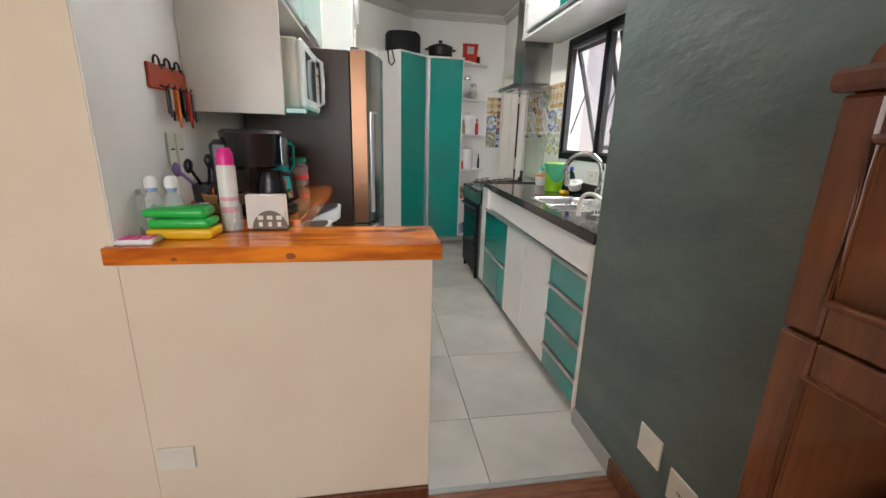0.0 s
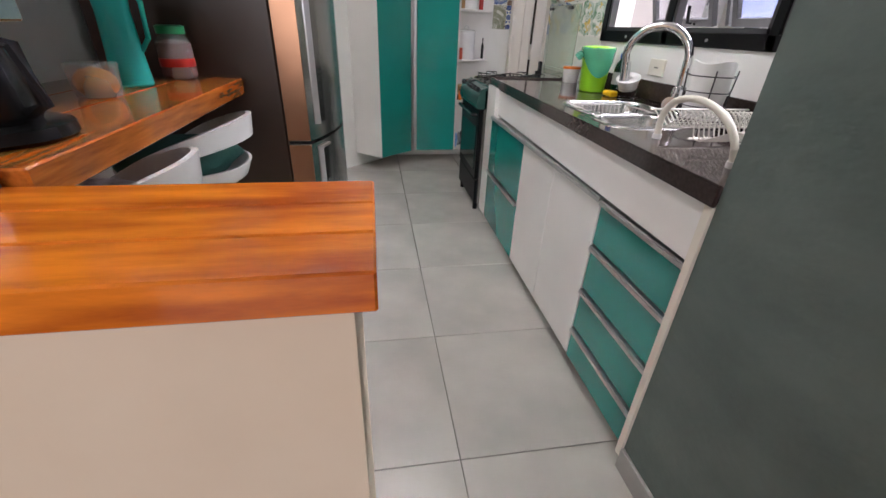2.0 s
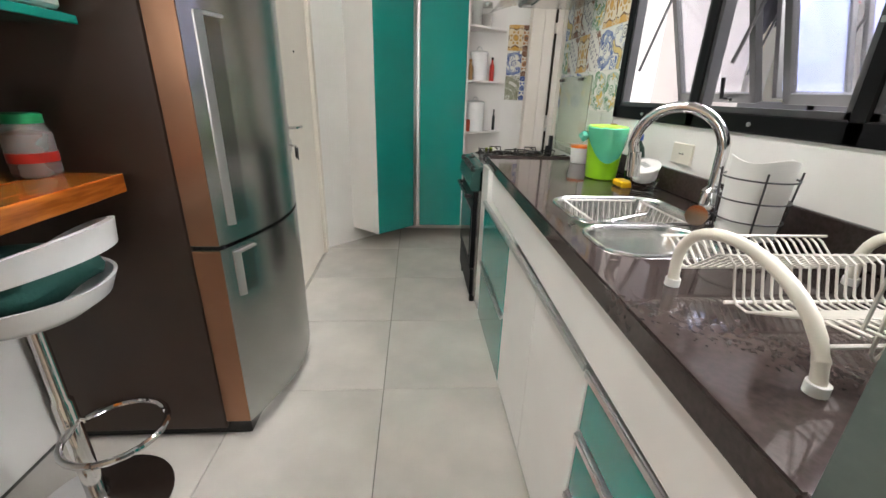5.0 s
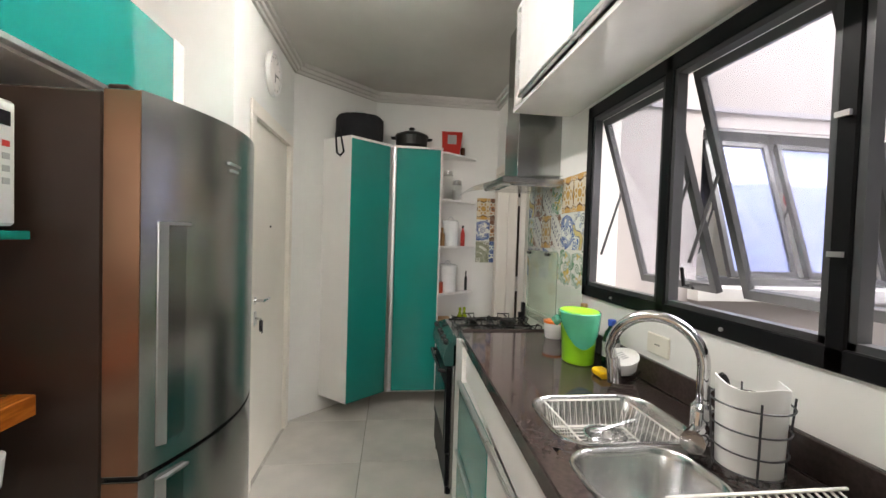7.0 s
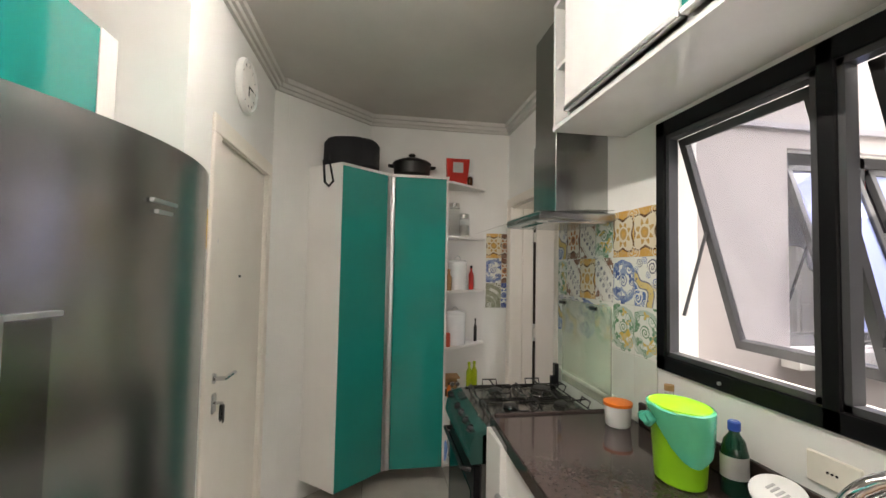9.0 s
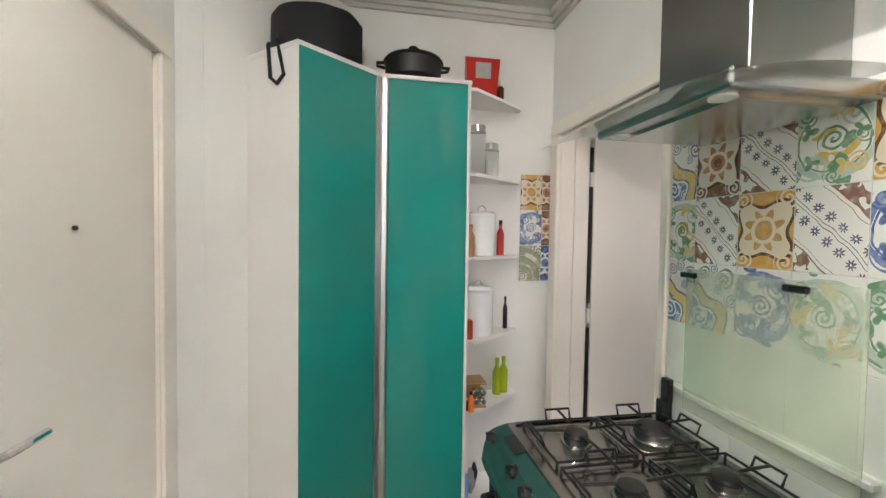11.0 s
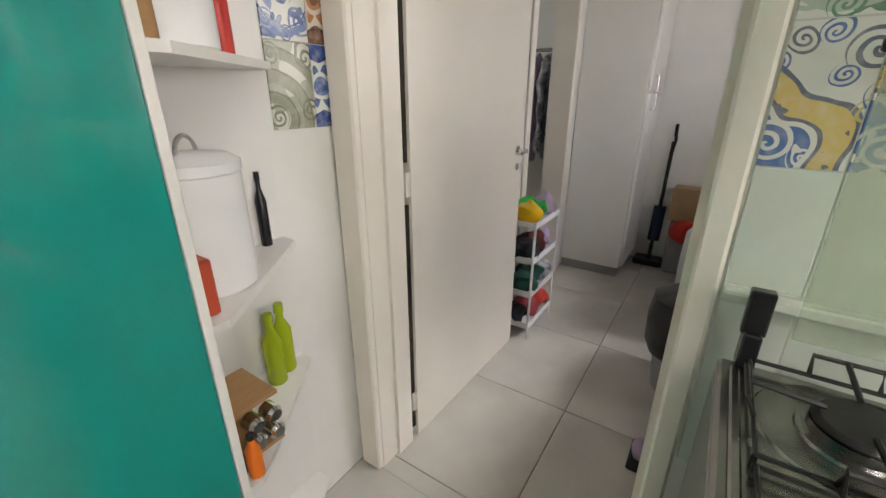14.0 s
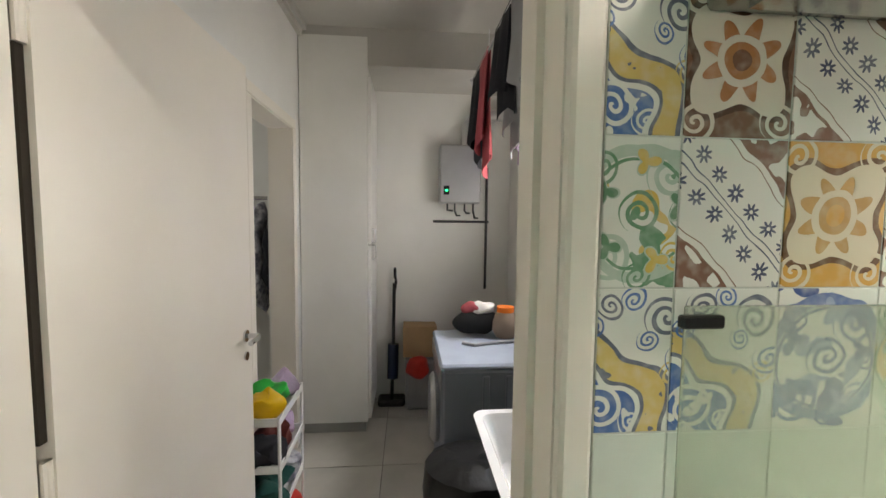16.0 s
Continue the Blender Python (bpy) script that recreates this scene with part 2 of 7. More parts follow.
M["chrome"] = mat("chrome", (0.74, 0.74, 0.75), 0.08, 1.0, scale=5, rough_var=0.02)
M["granite"] = mat("dark_brown_granite", (0.050, 0.037, 0.034), 0.07, color2=(0.034, 0.025, 0.023), scale=90, bump_scale=5, detail=8, rough_var=0.012, ior=1.36)
M["black"] = mat("black_painted_metal", (0.004, 0.004, 0.005), 0.42, scale=10, ior=1.25)
M["iron"] = mat("black_enamelled_iron", (0.018, 0.017, 0.016), 0.4, 0.2, scale=40, bump=0.1)
M["greyframe"] = mat("dark_grey_aluminium", (0.07, 0.07, 0.074), 0.4, 0.4, scale=8)
M["plastic"] = mat("white_plastic", (0.84, 0.83, 0.80), 0.3, scale=6)
M["ivory"] = mat("aged_white_plastic", (0.80, 0.76, 0.66), 0.35, scale=6)
M["wire"] = mat("white_coated_wire", (0.66, 0.635, 0.58), 0.35, scale=20)
M["lime"] = mat("lime_green_plastic", (0.28, 0.62, 0.02), 0.3, scale=5)
M["limeglass"] = mat("lime_glass", (0.55, 0.70, 0.03), 0.15, scale=5, trans=0.4)
M["bag"] = mat("turquoise_plastic_film", (0.10, 0.55, 0.38), 0.25, scale=14, bump=0.8, bump_scale=24, alpha=0.62)
M["darkglass"] = mat("dark_green_bottle", (0.01, 0.06, 0.035), 0.08, scale=8, trans=0.3)
M["amber"] = mat("amber_bottle", (0.10, 0.035, 0.01), 0.1, scale=8, trans=0.2)
M["clearplastic"] = mat("clear_bottle_plastic", (0.84, 0.87, 0.87), 0.12, scale=12, alpha=0.30)
M["clear"] = mat("clear_glass", (0.95, 0.97, 0.96), 0.03, trans=1.0, scale=3, rough_var=0.01, ior=1.1)
M["glassgreen"] = mat("greenish_glass", (0.975, 1.0, 0.985), 0.03, trans=1.0, scale=3, rough_var=0.01, ior=1.2)
# Milky body of the greasy lid paints in its washed-out reflections.
M["lidglass"] = mat("greasy_green_glass_painted_reflection", (0.80, 0.86, 0.74), 0.09, trans=0.76, scale=3, rough_var=0.03, ior=1.4)
M["gapshade"] = mat("painted_gap_shade_brown", (0.03, 0.022, 0.014), 0.8, scale=10)
# Blue body colour stands in for the sky mirrored in the tilted panes.
M["skypane"] = mat("glass_painted_sky_reflection", (0.50, 0.58, 0.92), 0.05, trans=0.55, scale=2, rough_var=0.01, ior=1.5)
# Dusty panes; the milky lilac cast also paints in the haze of reflections.
M["hazypane"] = mat("dusty_glass_painted_haze", (0.88, 0.88, 0.95), 0.03, trans=0.93, scale=2, rough_var=0.01, ior=1.3)
M["pane"] = mat("window_pane", (0.97, 0.98, 0.98), 0.02, trans=1.0, scale=3, rough_var=0.01, ior=1.2)
M["blackplastic"] = mat("black_plastic", (0.014, 0.014, 0.016), 0.25, scale=10)
M["blackfabric"] = mat("black_fabric", (0.012, 0.012, 0.014), 0.8, scale=30, bump=0.3, bump_scale=200)
M["red"] = mat("red_plastic", (0.52, 0.03, 0.02), 0.35, scale=10)
M["redmetal"] = mat("painted_red_metal", (0.46, 0.07, 0.03), 0.45, scale=12)
M["orange"] = mat("orange_plastic", (0.85, 0.20, 0.02), 0.35, scale=10)
M["pink"] = mat("hot_pink_plastic", (0.85, 0.03, 0.30), 0.3, scale=10)
M["palepink"] = mat("pale_pink_print", (0.86, 0.45, 0.55), 0.4, scale=25)
M["yellow"] = mat("yellow_wrapper", (0.82, 0.50, 0.01), 0.3, scale=16, bump=0.3, bump_scale=30)
M["greenfoil"] = mat("bright_green_wrapper", (0.03, 0.52, 0.08), 0.3, scale=12, bump=0.4, bump_scale=26)
M["card"] = mat("tan_wood", (0.42, 0.24, 0.10), 0.55, scale=14, stretch=(1, 8, 8))
M["paper"] = mat("white_paper", (0.86, 0.82, 0.78), 0.8, scale=10)
M["tealplastic"] = mat("turquoise_jug_plastic", (0.02, 0.48, 0.46), 0.25, scale=5)
M["coffee"] = mat("dark_red_brown_grounds", (0.13, 0.02, 0.015), 0.6, scale=40, bump=0.3)
M["nuts"] = mat("golden_snack", (0.62, 0.34, 0.10), 0.6, scale=40, bump=0.8, bump_scale=60)
M["white_print"] = mat("grey_print", (0.45, 0.45, 0.44), 0.5, scale=20)
M["darkwood"] = mat("dark_red_brown_wood", (0.16, 0.052, 0.018), 0.33, color2=(0.085, 0.025, 0.009), scale=6, stretch=(9, 9, 1), coat=0.25, detail=6)
M["kraft"] = mat("brown_paper_bag", (0.42, 0.27, 0.14), 0.8, scale=12, bump=0.4, bump_scale=18)
M["enamel"] = mat("white_enamel", (0.86, 0.86, 0.86), 0.2, scale=4)
M["washtop"] = mat("blue_grey_enamel", (0.42, 0.47, 0.56), 0.25, scale=4)
M["heater"] = mat("silver_grey_enamel", (0.42, 0.42, 0.43), 0.35, 0.4, scale=4)
M["washer"] = mat("grey_washer_steel", (0.20, 0.22, 0.25), 0.35, 0.2, scale=4)
M["cloth_dark"] = mat("dark_cloth", (0.022, 0.022, 0.03), 0.9, scale=9, bump=0.5, bump_scale=90)
M["cloth_grey"] = mat("grey_cloth", (0.33, 0.33, 0.34), 0.9, scale=9, bump=0.5, bump_scale=90)
M["cloth_red"] = mat("faded_red_cloth", (0.50, 0.10, 0.12), 0.9, scale=9, bump=0.5, bump_scale=90)
M["cloth_green"] = mat("dark_green_cloth", (0.012, 0.07, 0.058), 0.9, scale=9, bump=0.5, bump_scale=90)
M["cloth_lilac"] = mat("lilac_cloth", (0.50, 0.38, 0.55), 0.9, scale=9, bump=0.5, bump_scale=90)
M["cloth_print"] = mat("grey_printed_cloth", (0.62, 0.62, 0.66), 0.85, color2=(0.16, 0.16, 0.2), scale=26, bump=0.3, bump_scale=70)
M["shaft"] = mat("pale_pink_render", (0.42, 0.385, 0.375), 0.8, color2=(0.38, 0.345, 0.335), scale=2, bump=0.03)
M["shaftlight"] = mat("white_outer_sill", (0.74, 0.72, 0.69), 0.7, scale=4)
M["bluecloth"] = mat("pale_blue_curtain", (0.25, 0.45, 0.85), 0.8, scale=4)
M["shadowgrey"] = mat("painted_shadow_grey", (0.36, 0.35, 0.38), 0.8, scale=3)
M["lampwhite"] = mat("lit_tube", (1.0, 0.965, 0.93), 0.4, emit=98.0, scale=5)
M["lampoff"] = mat("frosted_glass_dome", (0.80, 0.78, 0.74), 0.35, scale=5)
M["greenled"] = mat("green_display", (0.02, 0.8, 0.25), 0.3, emit=2.0, scale=5)
M["grass"] = mat("dry_ground", (0.16, 0.16, 0.14), 0.9, scale=2, bump=0.2)
W0 = (0.76, 0.76, 0.70)
AZ = [
    azulejo("azulejo_ochre_star", (0.70, 0.62, 0.46), (0.14, 0.07, 0.03), (0.50, 0.30, 0.10), (0.62, 0.34, 0.08), 3),
    azulejo("azulejo_blue_scroll", W0, (0.08, 0.12, 0.30), (0.16, 0.22, 0.42), (0.30, 0.36, 0.52), 1),
    azulejo("azulejo_brown_diagonal", (0.76, 0.74, 0.68), (0.24, 0.13, 0.09), (0.10, 0.11, 0.17), (0.30, 0.20, 0.12), 2),
    azulejo("azulejo_green_leaf", W0, (0.14, 0.28, 0.16), (0.46, 0.55, 0.46), (0.66, 0.47, 0.12), 1),
    azulejo("azulejo_navy_star", W0, (0.03, 0.06, 0.22), (0.10, 0.16, 0.38), (0.05, 0.09, 0.28), 3),
    azulejo("azulejo_yellow_ogee", W0, (0.16, 0.17, 0.22), (0.10, 0.18, 0.42), (0.66, 0.50, 0.18), 0),
    azulejo("azulejo_brown_star", (0.70, 0.64, 0.54), (0.10, 0.05, 0.03), (0.45, 0.20, 0.08), (0.20, 0.10, 0.06), 3),
    azulejo("azulejo_olive_ring", (0.66, 0.66, 0.58), (0.20, 0.20, 0.13), (0.30, 0.31, 0.22), (0.40, 0.41, 0.31), 4),
]


# ---- builders ----
def box(bm, x0, x1, y0, y1, z0, z1, bev=0.0, turn=None, seg=1):
    made = bmesh.ops.create_cube(bm, size=1.0)["verts"]
    m = Matrix.Translation(((x0 + x1) / 2, (y0 + y1) / 2, (z0 + z1) / 2)) @ Matrix.Diagonal((x1 - x0, y1 - y0, z1 - z0, 1))
    bmesh.ops.transform(bm, matrix=m, verts=made)
    if bev:
        edges = {e for v in made for e in v.link_edges}
        made = bmesh.ops.bevel(bm, geom=list(edges), offset=bev, segments=seg, affect="EDGES", profile=0.5)["verts"]
        made = [v for v in bm.verts if v in set(made)]
    if turn:
        bmesh.ops.transform(bm, matrix=turn, verts=made)
    return bm


def cyl(bm, x, y, z0, z1, r, r2=None, n=24, m=None):
    made = bmesh.ops.create_cone(bm, cap_ends=True, segments=n, radius1=r, radius2=r if r2 is None else r2, depth=z1 - z0)["verts"]
    bmesh.ops.transform(bm, matrix=(m or Matrix()) @ Matrix.Translation((x, y, (z0 + z1) / 2)), verts=made)
    return bm


def lathe(bm, x, y, z, profile, n=28, m=None, sx=1.0, sy=1.0):
    """Turns (radius, height) pairs round an upright axis at (x, y, z)."""
    rings = []
    m = m or Matrix()
    for r, h in profile:
        rings.append([bm.verts.new(m @ Vector((x + sx * r * math.cos(2 * math.pi * i / n), y + sy * r * math.sin(2 * math.pi * i / n), z + h))) for i in range(n)])
    for a, b in zip(rings, rings[1:]):
        for i in range(n):
            bm.faces.new((a[i], a[(i + 1) % n], b[(i + 1) % n], b[i]))
    bm.faces.new(rings[0][::-1])
    bm.faces.new(rings[-1])
    return bm


def tube(bm, pts, r, n=8, closed=False):
    """A round bar along points."""
    pts = [Vector(p) for p in pts]
    k = len(pts)
    rings = []
    up = Vector((0.13, 0.29, 0.95)).normalized()
    for i, p in enumerate(pts):
        a = pts[(i - 1) % k] if closed or i else p
        b = pts[(i + 1) % k] if closed or i < k - 1 else p
        d = (b - a).normalized()
        s = d.cross(up)
        if s.length < 0.05:
            s = d.cross(Vector((1, 0, 0)))
        s.normalize()
        w = s.cross(d)
        rings.append([bm.verts.new(p + r * (math.cos(2 * math.pi * j / n) * s + math.sin(2 * math.pi * j / n) * w)) for j in range(n)])
    pairs = list(zip(rings, rings[1:])) + ([(rings[-1], rings[0])] if closed else [])
    for a, b in pairs:
        for j in range(n):
            bm.faces.new((a[j], a[(j + 1) % n], b[(j + 1) % n], b[j]))
    if not closed:
        bm.faces.new(rings[0][::-1])
        bm.faces.new(rings[-1])
    return bm


def prism(bm, outline, z0, z1):
    """An upright block over a plan outline."""
    lo = [bm.verts.new((x, y, z0)) for x, y in outline]
    hi = [bm.verts.new((x, y, z1)) for x, y in outline]
    k = len(outline)
    bm.faces.new(lo[::-1])
    bm.faces.new(hi)
    for i in range(k):
        bm.faces.new((lo[i], lo[(i + 1) % k], hi[(i + 1) % k], hi[i]))
    return bm


def rumple(bm, amount, freq, seed=0.0):
    for v in bm.verts:
        v.co += amount * noise.noise_vector(v.co * freq + Vector((seed, seed * 2, 0)))
    return bm


def lump(bm, x, y, z, sx, sy, sz, amount=0.02, freq=9.0, seed=0.0, sub=3):
    made = bmesh.ops.create_icosphere(bm, subdivisions=sub, radius=1.0)["verts"]
    for v in made:
        c = v.co
        p = Vector((x + sx * c.x, y + sy * c.y, z + sz * c.z))
        v.co = p + amount * noise.noise_vector(p * freq + Vector((seed, 0, seed)))
    return bm


def arc(cx, cy, cz, r, a0, a1, u, w, n=16):
    u, w = Vector(u), Vector(w)
    return [Vector((cx, cy, cz)) + r * (math.cos(radians(a0 + (a1 - a0) * i / n)) * u + math.sin(radians(a0 + (a1 - a0) * i / n)) * w) for i in range(n + 1)]


def B():
    return bmesh.new()


def mesh_of(bm, name, material, origin=(0, 0, 0), smooth=None):
    bmesh.ops.recalc_face_normals(bm, faces=bm.faces[:])
    bmesh.ops.translate(bm, verts=bm.verts[:], vec=-Vector(origin))
    me = bpy.data.meshes.new(name)
    bm.to_mesh(me)
    bm.free()
    me.materials.append(material)
    for p in me.polygons:
        p.use_smooth = True
    me.set_sharp_from_angle(angle=radians(35))
    return me


def thing(name, label, category, at=(0, 0, 0), group="", kind=""):
    ob = new(name)
    ob.location = at
    ob.empty_display_size = 0.05
    return tagged(ob, label, category, group, kind)


def world_at(ob):
    p = Vector(ob.location)
    while ob.parent:
        ob = ob.parent
        p += Vector(ob.location)
    return p


def part(name, bm, material, parent, label=""):
    """One mesh part under a thing, built in world places."""
    ob = new(name, mesh_of(bm, name, material, world_at(parent)))
    ob.parent = parent
    return tagged(ob, label)


def solid(name, bm, material, label, category, group="", kind="", at=(0, 0, 0)):
    ob = new(name, mesh_of(bm, name, material, at))
    ob.location = at
    return tagged(ob, label, category, group, kind)


def struct(name, bm, material, label, category="wall"):
    return solid(name, bm, material, label, category, kind="structure")


def moved(ob, dx, dy, dz=0.0):
    """Sets a whole thing over, parts and all."""
    ob.location += Vector((dx, dy, dz))
    return ob


def pane_clear(ob):
    ob.visible_shadow = False
    return ob


# ---- setting ----
CEIL = 2.76
GX, GY, TS = 0.292, 1.449, 0.605


def wall_x(name, x0, x1, y0, y1, holes, material, label):
    """A wall across x0..x1 that runs along y, with holes (y0, y1, z0, z1)."""
    bm = B()
    at = y0
    for h0, h1, a, b in sorted(holes):
        if h0 > at:
            box(bm, x0, x1, at, h0, 0, CEIL)
        if a > 0:
            box(bm, x0, x1, h0, h1, 0, a)
        box(bm, x0, x1, h0, h1, b, CEIL)
        at = h1
    if y1 > at:
        box(bm, x0, x1, at, y1, 0, CEIL)
    return struct(name, bm, material, label)


def wall_y(name, y0, y1, x0, x1, holes, material, label):
    bm = B()
    at = x0
    for h0, h1, a, b in sorted(holes):
        if h0 > at:
            box(bm, at, h0, y0, y1, 0, CEIL)
        if a > 0:
            box(bm, h0, h1, y0, y1, 0, a)
        box(bm, h0, h1, y0, y1, b, CEIL)
        at = h1
    if x1 > at:
        box(bm, at, x1, y0, y1, 0, CEIL)
    return struct(name, bm, material, label)


wall_x("wall_kitchen_left", -1.08, -0.93, 1.22, 3.32, [], M["wall"], "white tiled wall behind the bar counter")
wall_y("wall_recess", 3.32, 3.47, -1.08, -0.465, [], M["wall"], "white wall beside the fridge niche")
wall_door = wall_x("wall_entrance", -0.465, -0.315, 3.32, 4.49, [(3.615, 4.365, 0, 2.10)], M["wall"], "white wall with the service door")
struct("wall_angled", prism(B(), [(-0.315, 4.49), (0.28, 5.05), (0.28, 5.2), (-0.465, 5.2), (-0.465, 4.49)], 0, CEIL), M["wall"], "angled white wall behind the tall cabinet")
wall_y("wall_back", 5.05, 5.2, 0.28, 4.42, [(2.86, 3.54, 0, 2.06)], M["wall"], "white wall along kitchen and laundry")
wall_x("wall_window", 1.43, 1.60, 1.365, 5.05, [(1.42, 3.205, 1.199, 2.136), (4.122, 4.955, 0, 2.06)], M["wall"], "white wall with the kitchen window and laundry doorway")
wall_x("wall_green", 0.80, 1.60, -3.0, 1.365, [], M["green"], "grey-green trowelled plaster wall")
wall_y("wall_cream", 1.012, 1.22, -3.2, -0.884, [], M["cream"], "cream painted wall beside the bar")
wall_x("wall_dining_west", -3.35, -3.2, -3.0, 1.22, [], M["cream"], "cream dining room wall")
wall_y("wall_dining_south", -3.15, -3.0, -3.35, 1.6, [(-2.5, 0.1, 0.7, 2.3)], M["cream"], "cream dining room wall with an opening for the added window")
wall_y("wall_laundry_right", 3.33, 3.48, 1.60, 4.42, [(2.13, 3.56, 1.24, 2.12)], M["wall"], "white laundry wall with a window")
wall_x("wall_laundry_end", 4.27, 4.42, 3.48, 5.05, [], M["wall"], "white end wall of the laundry")
wall_x("wall_bedroom_left", 2.35, 2.5, 5.2, 6.6, [], M["wall"], "plain wall of the small room")
wall_x("wall_bedroom_right", 4.3, 4.42, 5.2, 6.6, [], M["wall"], "plain wall of the small room")
wall_y("wall_bedroom_end", 6.45, 6.6, 2.5, 4.3, [(3.1, 3.9, 1.65, 2.15)], M["wall"], "plain wall of the small room with a high window")
struct("ceiling", box(box(B(), -3.35, 1.6, -3.15, 6.6, CEIL, CEIL + 0.12), 1.6, 4.42, 3.33, 6.6, CEIL, CEIL + 0.12), M["ceil"], "white painted ceiling", "ceiling")
struct("ceiling_beam", box(B(), 3.72, 4.27, 3.48, 5.05, 2.52, CEIL), M["ceil"], "lowered white ceiling at the laundry end", "ceiling")
struct("ground", box(B(), -40, 60, -60, 60, -0.3, -0.12), M["grass"], "dull grey ground outside", "ground")
struct("slab", box(B(), -3.35, 4.42, -3.15, 6.6, -0.12, -0.012), M["grout"], "dark grout bed under the floors", "floor")

# half wall of the bar
half = struct("wall_bar", box(B(), -0.884, 0.031, 1.0135, 1.165, 0, 0.967, 0.0008), M["cream"], "cream painted half wall under the bar top")

struct("wall_cream_end", box(B(), -0.8838, -0.880, 1.014, 1.32, 1.021, CEIL - 0.002), M["wall"], "white painted end of the cream wall")

# skirtings
struct("baseboard_bar", box(B(), -0.884, 0.033, 0.9955, 1.0135, 0, 0.07, 0.004), M["darkwood"], "dark red wood baseboard", "baseboard")
struct("baseboard_cream", box(B(), -3.2, -0.885, 0.994, 1.012, 0, 0.07, 0.004), M["darkwood"], "dark red wood baseboard", "baseboard")
struct("baseboard_green", box(B(), 0.785, 0.80, -3.0, 1.035, 0, 0.085, 0.004), M["darkwood"], "dark red wood baseboard", "baseboard")
struct("baseboard_tile", box(B(), 0.788, 0.80, 1.035, 1.365, 0, 0.085, 0.002), M["skirt"], "grey tile skirting", "baseboard")
struct("baseboard_bar_side", box(B(), 0.031, 0.039, 1.052, 1.165, 0, 0.07, 0.002), M["skirt"], "grey tile skirting", "baseboard")
struct("threshold", box(B(), 0.031, 0.80, 1.03, 1.05, -0.01, 0.002), M["skirt"], "thin grey floor threshold", "trim")

# cornices
cor = B()
for s, d in ((0.055, 0.0), (0.035, 0.03), (0.018, 0.055)):
    z1 = CEIL - d * 0.9
    z0 = z1 - 0.03
    box(cor, -0.315, -0.315 + s, 3.32 - s, 4.49, z0, z1)
    box(cor, -0.93, -0.315, 3.32 - s, 3.32, z0, z1)
    box(cor, 0.28 - s * 0.6, 1.43, 5.05 - s, 5.05, z0, z1)
    box(cor, 1.43 - s, 1.43, 3.45, 5.05, z0, z1)
    box(cor, -0.93, -0.93 + s, 1.22, 3.32, z0, z1)
    prism(cor, [(-0.315, 4.49), (-0.315 + s * 1.4, 4.49 - s * 0.1), (0.28 + s * 0.4, 5.05 - s), (0.28, 5.05)], z0, z1)
struct("cornice_kitchen", cor, M["ceil"], "stepped white plaster cornice", "cornice")
cor = B()
for s, d in ((0.06, 0.0), (0.03, 0.035)):
    box(cor, 1.6, 3.75, 5.05 - s, 5.05, CEIL - d - 0.035, CEIL - d)
struct("cornice_laundry", cor, M["ceil"], "stepped white plaster cornice", "cornice")

# doors and casings
cas = B()
for a, b in ((3.54, 3.618), (4.362, 4.441)):
    box(cas, -0.314, -0.300, a, b, 0, 2.10, 0.004)
box(cas, -0.314, -0.300, 3.54, 4.441, 2.10, 2.18, 0.004)
box(cas, -0.46, -0.314, 3.595, 3.618, 0, 2.10)
box(cas, -0.46, -0.314, 4.362, 4.385, 0, 2.10)
box(cas, -0.46, -0.314, 3.595, 4.385, 2.097, 2.12)
struct("trim_service_door", cas, M["door"], "ivory painted door casing", "door casing")
d1 = thing("door_1", "closed ivory painted service door with a lever handle", "door", (-0.33, 3.615, 0), kind="structure")
part("leaf", box(B(), -0.365, -0.325, 3.62, 4.36, 0.005, 2.095, 0.003), M["door"], d1)
hd = B()
tube(hd, [(-0.325, 3.69, 1.068), (-0.275, 3.69, 1.068), (-0.272, 3.705, 1.068), (-0.272, 3.805, 1.066)], 0.009)
cyl(hd, 0, 0, -0.004, 0.004, 0.022, m=Matrix.Translation((-0.32, 3.69, 1.068)) @ Matrix.Rotation(radians(90), 4, "Y"))
part("handle", hd, M["chrome"], d1, "chrome lever handle")
lk = B()
box(lk, -0.325, -0.312, 3.67, 3.712, 0.92, 1.005, 0.006)
tube(lk, [(-0.312, 3.691, 0.965), (-0.28, 3.691, 0.963)], 0.006)
part("lock", lk, M["chrome"], d1, "chrome lock plate")
ky = B()
for i, (dy, dz) in enumerate(((0.0, -0.05), (0.016, -0.06), (-0.014, -0.055), (0.006, -0.068))):
    box(ky, -0.292 + 0.004 * i, -0.289 + 0.004 * i, 3.683 + dy, 3.703 + dy, 0.965 + dz - 0.02, 0.965 + dz * 0.2, 0.001)
part("keys", ky, M["blackplastic"], d1, "bunch of keys in the lock")
for nm, yy, zz, mm in (("peephole", 3.655, 1.66, "alu"), ("lower_lock", 3.655, 0.32, "blackplastic"), ("small_hole", 3.975, 1.50, "blackplastic")):
    part(nm, cyl(B(), 0, 0, -0.004, 0.004, 0.016 if nm != "small_hole" else 0.006, m=Matrix.Translation((-0.322, yy, zz)) @ Matrix.Rotation(radians(90), 4, "Y")), M[mm], d1)
part("sticker", box(B(), -0.3148, -0.3135, 3.52, 3.538, 1.62, 1.78), M["yellow"], d1, "narrow yellow sticker")

